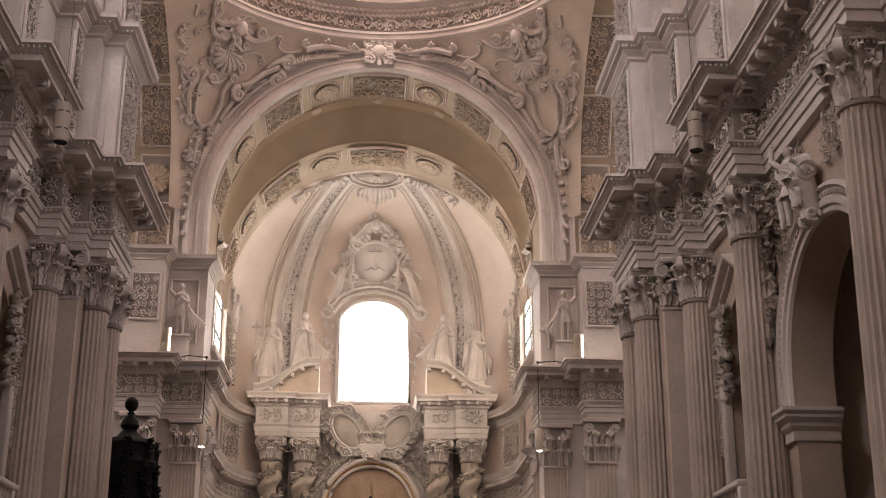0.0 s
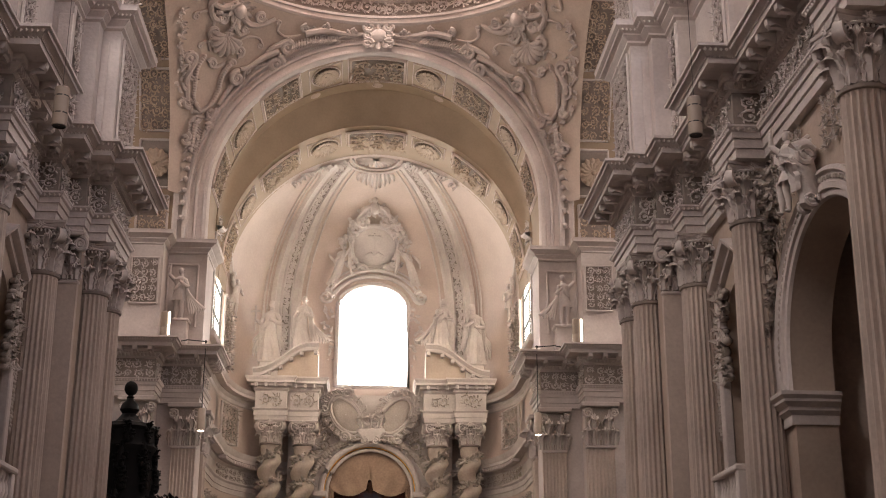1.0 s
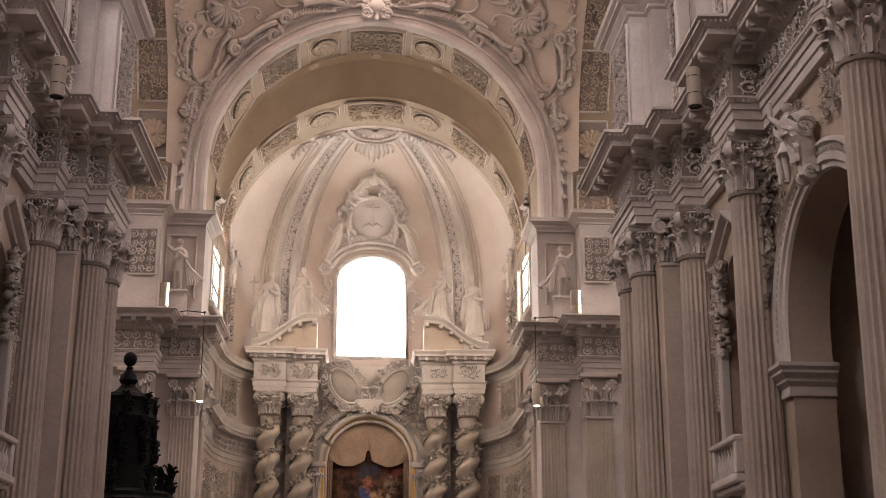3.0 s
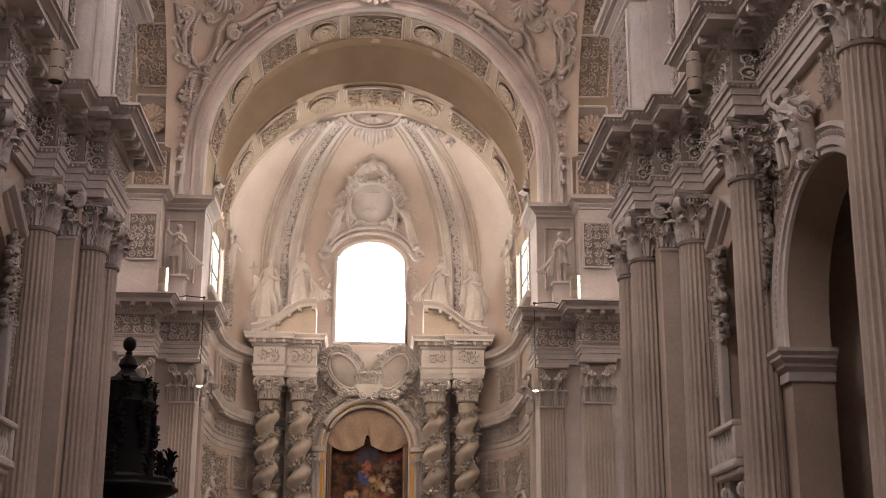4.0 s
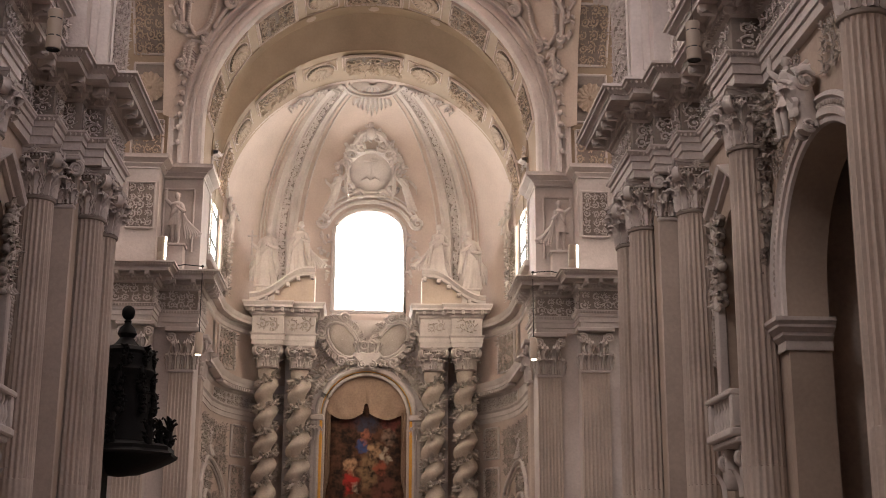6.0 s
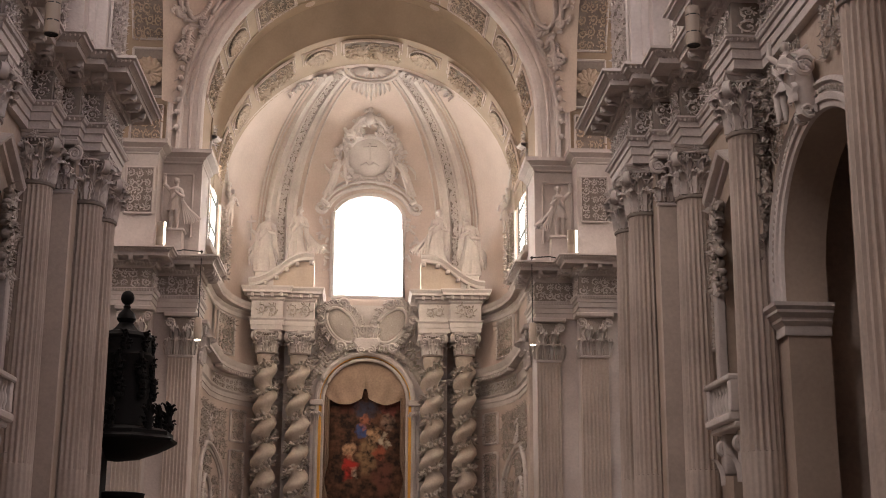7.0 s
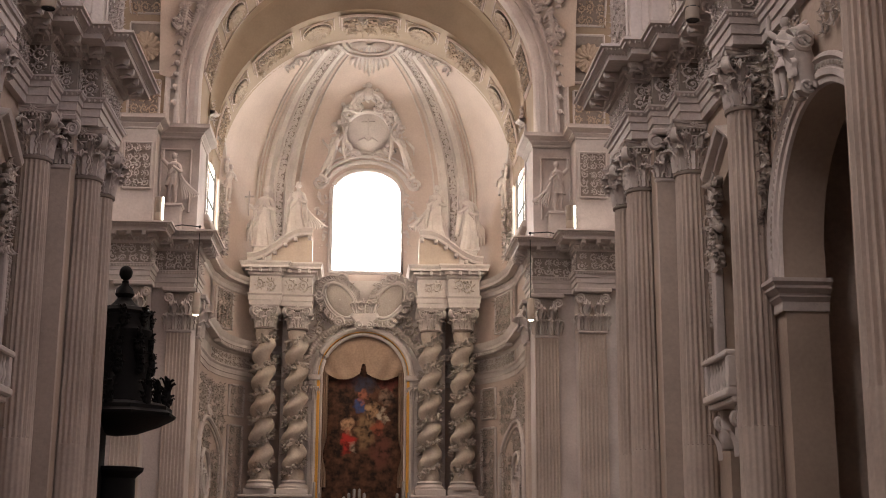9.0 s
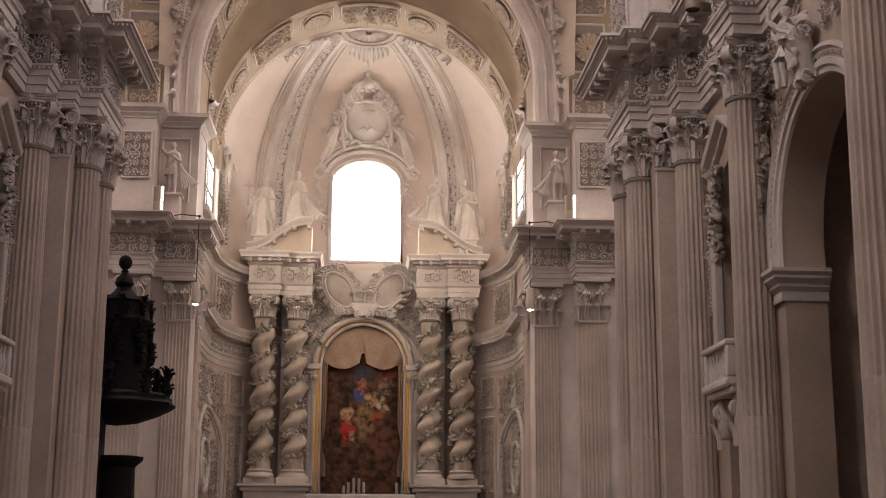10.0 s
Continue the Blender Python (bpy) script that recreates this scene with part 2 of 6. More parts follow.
def rosette(mb, c, u, v, n, r, petals=8):
    c, u, v, n = Vector(c), Vector(u), Vector(v), Vector(n)
    for k in range(petals):
        for rr, off, ln in ((1.0, 0.0, 1.0), (0.62, 0.4, 0.62)):
            a = 2 * math.pi * (k + off) / petals
            d, e = u * math.cos(a) + v * math.sin(a), u * -math.sin(a) + v * math.cos(a)
            leaf(mb, c + d * r * 0.12 + n * (0.06 * r if off else 0), e, d, n, r * 0.88 * ln, r * 0.52 * ln, 0.12, 4)
    mb.ball(c + n * r * 0.12, (r * 0.16,) * 3, 8, 5)
    return mb


def arc_points(cx, cz, r, a0, a1, n):
    return [(cx + r * math.cos(a0 + (a1 - a0) * i / n), cz + r * math.sin(a0 + (a1 - a0) * i / n)) for i in range(n + 1)]


# ---- the large structure ----
RND = random.Random(4)
ZA, ZB, ZF, ZK, ZC, ZP = 9.8, 10.9, 11.52, 12.25, 12.9, 16.75   # astragal, architrave, frieze, bed mould, cornice, attic cap
SIDES = ((1, "right"), (-1, "left"))

# plan line of the nave's entablature, right side, from behind the eye to the crossing, and round the corner
FACE = [(7.4, -12), (7.4, 16.7), (6.85, 16.7), (6.85, 17.95), (7.4, 17.95), (7.4, 22.7), (6.85, 22.7), (6.85, 24.0), (7.4, 24.0),
        (7.4, 27.2), (6.95, 27.2), (6.95, 28.15), (6.55, 28.15), (6.55, 28.6), (6.12, 28.6), (6.12, 31.0), (9.0, 31.0), (9.0, 31.4), (14, 31.4)]
# the same for the far side of the crossing and into the choir
CHOIR = [(14, 45.6), (7.64, 45.6), (7.64, 46.83), (6.2, 46.83), (6.2, 48.95)]
APSE_Y, APSE_R = 53.0, 6.25
CDZ = -.17
apse_line = [(APSE_R * math.cos(a), APSE_Y + APSE_R * math.sin(a)) for a in [PI * i / 48 for i in range(49)]]

ARCHITRAVE = [(-0.5, ZB), (0, ZB), (0, ZB + .18), (.04, ZB + .19), (.04, ZB + .37), (.08, ZB + .38), (.08, ZB + .50), (.17, ZB + .58), (.17, ZF), (0, ZF)]
FRIEZE = [(0, ZF), (0, ZK)]
CORNICE = [(0, ZK), (.05, ZK + .05), (.05, ZK + .07), (.14, ZK + .16), (.14, ZK + .19), (.22, ZK + .22), (.22, ZK + .33), (.60, ZK + .33), (.60, ZK + .45),
           (.64, ZK + .46), (.68, ZK + .50), (.78, ZK + .58), (.82, ZK + .59), (.82, ZC), (-.4, ZC + .05)]
ATTIC = [(-.02, ZC + .02), (-.02, ZC + .42), (-.08, ZC + .46), (-.08, ZP - .50)]
ATTIC_CAP = [(-.08, ZP - .50), (.0, ZP - .46), (.0, ZP - .40), (.12, ZP - .30), (.12, ZP - .26), (.30, ZP - .16), (.34, ZP - .14), (.34, ZP - .04), (.36, ZP), (-.4, ZP + .03)]


def along(path, step, inset):
    """Places at even steps along the straight runs of a plan line: place, direction, outward."""
    out = []
    for a, b in zip(path, path[1:]):
        a, b = Vector(a), Vector(b)
        d = b - a
        if d.length < 2 * inset + 0.05:
            continue
        n = max(1, int((d.length - 2 * inset) / step))
        t = d.normalized()
        for k in range(n):
            s = d.length * (k + 0.5) / n if n < 3 else inset + (d.length - 2 * inset) * (k + 0.5) / n
            out.append((a + t * s, t, Vector((-t.y, t.x))))
    return out


# one modillion and one dentil, shared by all cornices (x out, y along)
modillion = MB()
rows = []
for y in (-.075, .075):
    rows.append([(.0, y, .10), (.0, y, -.09), (.05, y, -.10), (.12, y, -.05), (.2, y, -.02), (.29, y, -.06), (.34, y, -.02), (.35, y, .05), (.35, y, .10)])
modillion.grid(rows)
modillion.f += [tuple(range(9)), tuple(range(17, 8, -1))]
leaf(modillion, (.02, 0, -.10), (0, 1, 0), (1, 0, .15), (0, 0, -1), .34, .09, .1, 4)
MODILLION = modillion.mesh("modillion", STUCCO, 40)
dentil = MB().box(0, .09, -.035, .035, -.05, .05, .008)
DENTIL = dentil.mesh("dentil", STUCCO)


def frieze_relief(e, path, z0, z1, rnd, min_len=0.3):
    for a, b in zip(path, path[1:]):
        a, b = Vector(a), Vector(b)
        d = b - a
        if max(a.y, b.y) < 14 or d.length < min_len:
            continue
        if min(a.y, b.y) < 13:
            a, b = (Vector((p.x, max(p.y, 13))) for p in (a, b))
            d = b - a
        t = d.normalized()
        n = Vector((-t.y, t.x, 0))
        m = 0.04
        mb = MB()
        rinceau(mb, (a.x + t.x * m, a.y + t.y * m, z0 + .05), (t.x, t.y, 0), (0, 0, 1), n, d.length - 2 * m, z1 - z0 - .1, rnd, .06, .44)
        part("frieze_relief", mb, STUCCO, e, "scrolled acanthus stucco relief", 50)


def beads(path, off, z, r, y0=13.0):
    """A row of small carved leaves along a moulding."""
    mb = MB()
    for p, t, n in along(offset_path(path, off), r * 2.5, .02):
        if p.y > y0:
            q = Vector((p.x, p.y, z))
            t3, n3 = Vector((t.x, t.y, 0)), Vector((n.x, n.y, 0))
            mb.add([q + t3 * r, q + n3 * r * .9 + Vector((0, 0, r * .2)), q - t3 * r, q + Vector((0, 0, -r * 1.3)) + n3 * r * .3, q + Vector((0, 0, r * 1.3)) + n3 * r * .3],
                   [(0, 1, 4), (1, 2, 4), (1, 0, 3), (2, 1, 3)])
    return mb


def entablature(name, path, label, near=True, dz=0.0):
    e = thing(name, (0, 0, 0), label, "entablature", "main entablature")
    sh = lambda prof: [(d, z + dz) for d, z in prof]
    part("architrave", sweep(MB(), path, sh(ARCHITRAVE)), STUCCO, e, "stepped white stucco architrave", 30)
    part("frieze", sweep(MB(), path, sh(FRIEZE)), SHADED_GROUND, e, "", 30)
    frieze_relief(e, path, ZF + dz, ZK + dz, RND)
    part("cornice", sweep(MB(), path, sh(CORNICE)), STUCCO, e, "projecting moulded cornice", 30)
    for i, (p, t, n) in enumerate(along(offset_path(path, .22), 0.52, 0.12)):
        m = new("modillion", MODILLION)
        m.parent = e
        m.matrix_basis = Matrix(((n.x, t.x, 0, p.x), (n.y, t.y, 0, p.y), (0, 0, 1, ZK + .23 + dz), (0, 0, 0, 1)))
    dn = MB()
    for p, t, n in along(offset_path(path, .05), 0.13, 0.03):
        dn.join(dentil.moved(Matrix(((n.x, t.x, 0, p.x), (n.y, t.y, 0, p.y), (0, 0, 1, ZK + .12 + dz), (0, 0, 0, 1)))))
    part("dentil_moulding", dn, STUCCO, e)["kind"] = "stuff"
    for off, z, r in ((.75, ZK + .545, .036), (.15, ZK + .20, .035), (.13, ZB + .545, .04), (.62, ZK + .455, .03)):
        part("leaf_moulding", beads(path, off, z + dz, r), STUCCO, e, "small carved leaves along the moulding")["kind"] = "stuff"
    return e


for s, side in SIDES:
    p = [tuple(q) for q in FACE[::-1]] if s < 0 else FACE
    nav = FACE if s > 0 else mirrored(FACE)
    cho = CHOIR[::1] if s > 0 else mirrored(CHOIR)
    entablature("nave_entablature", nav, "rich white stucco entablature with brackets along the nave")
    entablature("choir_entablature", cho, "white stucco entablature of the choir pier under the attic", dz=CDZ)
    # attic stage above, with its cap moulding
    at = MB()
    sweep(at, nav, ATTIC)
    structure("wall_attic_nave_" + side, at, STUCCO, "plain white stucco attic stage above the cornice", "wall", 30)
    structure("trim_attic_cap_" + side, sweep(MB(), nav, ATTIC_CAP), STUCCO, "moulded white stucco cap of the attic", "moulding", 30)
    part("leaf_moulding", beads(nav, .23, ZP - .21, .036), STUCCO, bpy.data.objects["trim_attic_cap_" + side])["kind"] = "stuff"
    up = MB()
    sweep(up, nav, [(-.22, ZP), (-.22, 23.2)])
    structure("wall_upper_" + side, up, STUCCO, "white stucco upper pier below the vault", "wall", 30)


# walls under the entablature
def arch_wall(mb, x0, x1, ya, yb, yc, r, z0, zs, z1):
    """A wall between x0 and x1 from ya to yb with a round-headed opening at yc."""
    n = 24
    arc = arc_points(yc, zs, r, PI, 0, n)
    for x in (x0, x1):
        for (a, za), (b, zb) in zip(arc, arc[1:]):
            mb.add([(x, a, za), (x, b, zb), (x, b, z1), (x, a, z1)], [(0, 1, 2, 3)])
        mb.add([(x, ya, z0), (x, yc - r, z0), (x, yc - r, z1), (x, ya, z1)], [(0, 1, 2, 3)])
        mb.add([(x, yc + r, z0), (x, yb, z0), (x, yb, z1), (x, yc + r, z1)], [(0, 1, 2, 3)])
    line = [(yc - r, z0)] + arc + [(yc + r, z0)]
    mb.grid([[(x0, y, z) for y, z in line], [(x1, y, z) for y, z in line]])
    mb.add([(x0, ya, z0), (x1, ya, z0), (x1, ya, z1), (x0, ya, z1)], [(0, 1, 2, 3)])
    mb.add([(x0, yb, z0), (x1, yb, z0), (x1, yb, z1), (x0, yb, z1)], [(0, 1, 2, 3)])
    return mb


BAY_Y, BAY_R, BAY_S = 20.32, 2.27, 6.85
for s, side in SIDES:
    w = MB()
    arch_wall(w, 7.55, 8.32, 17.0, 23.6, BAY_Y, BAY_R, 0, BAY_S, ZC)
    w.box(7.55, 8.32, -12, 17.0, 0, ZC)
    arch_wall(w, 7.55, 8.1, 23.6, 27.5, 25.6, 0.95, 0, 8.4, ZC)
    cp = MB()
    sweep(cp, [(7.6, 28.12), (6.60, 28.12), (6.60, 28.8), (6.74, 28.8), (6.74, 31.0), (9.0, 31.0)], [(0, 0), (0, ZB), (-.5, ZB)])
    structure("wall_crossing_pier_" + side, cp if s > 0 else cp.moved(Matrix.Diagonal((-1, 1, 1, 1))), WALL, "stepped plaster crossing pier behind the columns", "wall", 30)
    if s < 0:
        w = w.moved(Matrix.Diagonal((-1, 1, 1, 1)))
    structure("wall_nave_" + side, w, WALL, "smooth warm-grey plaster nave wall with round chapel arches", "wall", 30)
    for k, q in enumerate(((8.33, 14, 17.2, 17.5, 0, 12.8), (8.33, 14, 23.2, 23.5, 0, 12.8), (13.8, 14, 17.5, 23.2, 0, 12.8), (13.8, 14, 23.5, 27.2, 0, 12.8), (8.33, 14, 27.2, 27.4, 0, 12.8), (8.33, 14, 17.2, 27.4, 12.82, 13.0))):
        c = MB().box(*q)
        if s < 0:
            c = c.moved(Matrix.Diagonal((-1, 1, 1, 1)))
        if k < 5:
            structure("wall_chapel_%s_%d" % (side, k + 1), c, CHAPEL, "dim brown chapel wall behind the arch", "wall")
        else:
            structure("ceiling_chapel_" + side, c, CHAPEL, "dim chapel ceiling", "ceiling")

structure("floor", MB().box(-24, 24, -14, 66, -.2, 0), FLOORM, "worn stone church floor", "floor")
# the nave's vault, facade and the closing walls
v = MB()
arc = arc_points(0, 23.2, 7.9, 0, PI, 32)
v.grid([[(x, y, z) for x, z in arc] for y in (-13, 31.2)])
structure("ceiling_nave", v, VAULT, "plaster barrel vault of the nave", "ceiling", 40)
v = MB()
v.box(-16, 16, -13.6, -13.2, 0, 32)
structure("wall_facade", v, WALL, "plain inner facade wall", "wall")
for s, side in SIDES:
    t = MB()
    t.box(s * 18.2 - .2, s * 18.2 + .2, 31, 47, 0, 28)
    t.box(min(s * 9, s * 18.2), max(s * 9, s * 18.2), 46.9, 47.3, 0, 28)
    t.box(min(s * 9, s * 18.2), max(s * 9, s * 18.2), 30.6, 31.0, ZC, 28)
    t.box(min(s * 9, s * 18.2), max(s * 9, s * 18.2), 31, 47, 27.6, 28)
    structure("wall_transept_" + side, t, WALL, "plain plaster transept wall", "wall")

# ---- crossing ----
CX_Y, CX_H, SPH_Z, RING_R = 38.85, 7.75, 18.45, 7.5
SPH2 = CX_H ** 2 + 7.15 ** 2
RING_Z = SPH_Z + math.sqrt(SPH2 - RING_R ** 2)
for k in range(4):
    mb = MB()
    rows = []
    for i in range(41):
        phi = PI / 2 * i / 40
        rho0 = min(CX_H / max(math.cos(phi), math.sin(phi)), math.sqrt(SPH2) - 0.001)
        row = []
        for j in range(13):
            rho = rho0 + (RING_R - rho0) * j / 12
            z = SPH_Z + math.sqrt(max(SPH2 - rho * rho, 0))
            a = phi + PI / 2 * k
            row.append((rho * math.cos(a), CX_Y + rho * math.sin(a), z))
        rows.append(row)
    mb.grid(rows)
    structure("ceiling_pendentive_%d" % (k + 1), mb, PEND, "curved plaster pendentive under the dome ring", "ceiling", 60)

# dome ring with beads and leaf moulding, and the closing drum
ringprof = [(RING_R + .25, RING_Z - .02), (RING_R - .02, RING_Z - .02), (RING_R - .10, RING_Z + .05), (RING_R - .10, RING_Z + .22), (RING_R - .16, RING_Z + .24), (RING_R - .16, RING_Z + .34),
            (RING_R - .02, RING_Z + .40), (RING_R - .02, RING_Z + .98), (RING_R - .08, RING_Z + 1.0), (RING_R - .08, RING_Z + 1.12), (RING_R - .22, RING_Z + 1.2),
            (RING_R - .22, RING_Z + 1.32), (RING_R - .52, RING_Z + 1.45), (RING_R - .52, RING_Z + 1.62), (RING_R - .62, RING_Z + 1.75), (RING_R - .1, RING_Z + 1.8)]
ring = thing("dome_ring", (0, CX_Y, 0), "circular white stucco cornice ring below the dome", "cornice")
part("ring_moulding", MB().lathe(ringprof, 96), STUCCO, ring, "", 30)
drum = MB().lathe([(RING_R - .1, RING_Z + 1.8), (RING_R - .1, 38), (5, 42.5), (4.6, 44)], 64, (0, CX_Y, 0))
structure("ceiling_drum", drum, VAULT, "plain plaster drum of the dome", "ceiling")
for z, dr, rr, n in ((1.26, .24, .055, 190), (1.66, .58, .07, 150)):
    bd = MB()
    for i in range(n):
        a = 2 * PI * i / n
        if math.sin(a) > .1:
            bd.ball(((RING_R - dr) * math.cos(a), (RING_R - dr) * math.sin(a), RING_Z + z), (rr, rr, rr), 6, 4)
    part("beading", bd, STUCCO, ring, "row of round beads")
bd = MB()
for i in range(230):
    a = 2 * PI * i / 230
    if math.sin(a) > .1:
        bd.join(MB().box(-.05, .07, -.06, .06, 0, .13).moved(Matrix.Translation(((RING_R - .12) * math.cos(a), (RING_R - .12) * math.sin(a), RING_Z + 1.0)) @ Matrix.Rotation(a, 4, "Z")))
part("tooth_moulding", bd, STUCCO, ring, "row of small square teeth")["kind"] = "stuff"
part("relief_ground", MB().lathe([(RING_R - .03, RING_Z + .41), (RING_R - .03, RING_Z + .97)], 96), SHADED_GROUND, ring, "ground of the leaf band, darkened in place of shade", 30)
rl = MB()
for i in range(92):
    a = 2 * PI * i / 92
    if math.sin(a) > .1:
        q = Vector(((RING_R - .04) * math.cos(a), (RING_R - .04) * math.sin(a), RING_Z + .42))
        u = Vector((-math.sin(a), math.cos(a), 0))
        inward = Vector((-math.cos(a), -math.sin(a), 0))
        rinceau(rl, q - u * .26, u, (0, 0, 1), inward, .52, .54, RND, .06, .60)
        rosette(rl, q + Vector((0, 0, .27)) + inward * .05 + u * .26, u, (0, 0, 1), inward, .15, 5)
part("leaf_relief", rl, STUCCO, ring, "leafy stucco relief band", 50)

# transept arches: broad soffits with panels
TS = 16.95
for s, side in SIDES:
    mb = MB()
    line = [(CX_Y - 7.6, TS - .4)] + arc_points(CX_Y, SPH_Z, 7.6, PI, 0, 48) + [(CX_Y + 7.6, TS - .4)]
    mb.grid([[(s * x, y, z) for y, z in line] for x in (7.55, 9.2)])
    structure("ceiling_transept_arch_" + side, mb, ARCHP, "broad soffit of the transept arch, shade put into its colour", "ceiling")
    # panels near the far springing
    pn, rel, fr = MB(), MB(), MB()
    for k, (z0, z1) in enumerate(((TS + .15, TS + 1.55), (TS + 1.9, TS + 3.7), (TS + 4.05, TS + 6.1), (TS + 6.4, TS + 8.2))):
        def on(x, z, out=0.0):
            dz = max(0, z - SPH_Z)
            y = CX_Y + (math.sqrt(max(7.6 ** 2 - dz * dz, 0.1)) if dz else 7.6)
            return Vector((s * x, y - out, z))
        zm = (z0 + z1) / 2
        p00, p10, p01 = on(7.75, z0), on(8.9, z0), on(7.75, z1)
        n = (p10 - p00).cross(p01 - p00).normalized()
        if n.y > 0:
            n = -n
        u, w = (p10 - p00).normalized(), (p01 - p00).normalized()
        if k == 1:
            rosette(rel, (p00 + p10) / 2 + (p01 - p00) / 2 + n * .12, u, w, n, .66, 15)
        else:
            rinceau(rel, p00 + n * .10, u, w, n, 1.15, (p01 - p00).length, RND, .07, .5)
        part("panel_ground", MB().add([p00 + n * .05, p10 + n * .05, p10 + p01 - p00 + n * .05, p01 + n * .05], [(0, 1, 2, 3)]), SHADED_GROUND, bpy.data.objects["ceiling_transept_arch_" + side])
        for a, b in ((p00, p10), (p10, p10 + p01 - p00), (p10 + p01 - p00, p01), (p01, p00)):
            fr.tube([a + n * .06, b + n * .06], .05, 6)
    part("panel_relief", rel, OCHRE, bpy.data.objects["ceiling_transept_arch_" + side], "stucco rosette and foliage panels", 50)
    part("panel_frame", fr, STUCCO, bpy.data.objects["ceiling_transept_arch_" + side])

# choir piers, their attic and the corner strips
CP = 16.87
for s, side in SIDES:
    w = MB()
    for zz0, zz1, k in ((0, ZB, .12), (ZC - .2, CP, .06)):
        w.box(6.24, 14, 46.9 + k * .8, 48.95, zz0, zz1)
        sweep(w, [(14, 45.74 + k), (7.62 + k, 45.74 + k), (7.62 + k, 47.0)], [(0, zz0), (0, zz1), (-.5, zz1)])
    if s < 0:
        w = w.moved(Matrix.Diagonal((-1, 1, 1, 1)))
    structure("wall_choir_pier_" + side, w, STUCCO, "pale stucco choir pier with attic stage", "wall", 30)
    path = [(14, 45.75), (7.68, 45.75), (7.68, 46.83), (6.2, 46.83), (6.2, 48.95)]
    path = path if s > 0 else mirrored(path)
    dz = CP - ZP
    structure("trim_choir_cap_" + side, sweep(MB(), path, [(d, z + dz) for d, z in ATTIC_CAP]), STUCCO, "moulded white stucco attic cornice carrying the choir arch", "moulding", 30)
    b = MB()
    b.box(7.2, 7.6, 46.62, 49, CP, 19.2).box(7.05, 7.3, 46.72, 49, CP, 18.6)
    b = b if s > 0 else b.moved(Matrix.Diagonal((-1, 1, 1, 1)))
    structure("trim_corner_strip_" + side, b, STUCCO, "narrow stucco strip beside the choir arch", "moulding", 30)

# choir arch: archivolt, coffered soffit, plain vault, inner arch
AZ, AR = 18.45, 6.28


def arch_ring(mb, prof, zc, n=64, z0=CP):
    """prof: (radius, y); stilted down to z0."""
    rows = []
    for r, y, *lower in prof:
        zz = zc - (lower[0] if lower else 0)
        row = [(r, y, z0)] + [(x, y, z) for x, z in arc_points(0, zz, r, 0, PI, n)] + [(-r, y, z0)]
        rows.append(row)
    return mb.grid(rows)


structure("trim_choir_archivolt", arch_ring(MB(), [(7.22, 46.85), (7.22, 46.5), (7.10, 46.42), (7.02, 46.42), (6.99, 46.60), (6.80, 46.64), (6.77, 46.54), (6.70, 46.54), (6.68, 46.62), (6.50, 46.64), (6.46, 46.52), (6.34, 46.52), (AR, 46.64), (AR, 46.9)], AZ),
          STUCCO, "white moulded archivolt of the choir arch", "moulding", 30)
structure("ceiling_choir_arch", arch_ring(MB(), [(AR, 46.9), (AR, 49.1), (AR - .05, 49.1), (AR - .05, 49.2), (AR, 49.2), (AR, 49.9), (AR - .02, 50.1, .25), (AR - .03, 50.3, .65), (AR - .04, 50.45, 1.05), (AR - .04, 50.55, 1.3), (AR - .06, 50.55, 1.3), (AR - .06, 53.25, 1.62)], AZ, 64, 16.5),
          ARCHP, "ochre plaster barrel vault of the choir, coloured as if shaded", "ceiling", 40)


for rr, yy in ((7.16, 46.5), (6.9, 46.58), (6.40, 46.53)):
    bd = MB()
    for i in range(int(rr * 32)):
        a = PI * (i + .5) / int(rr * 32)
        bd.ball((rr * math.cos(a), yy, AZ + rr * math.sin(a)), (.035, .035, .035), 5, 3)
    part("beading", bd, STUCCO, bpy.data.objects["trim_choir_archivolt"])["kind"] = "stuff"


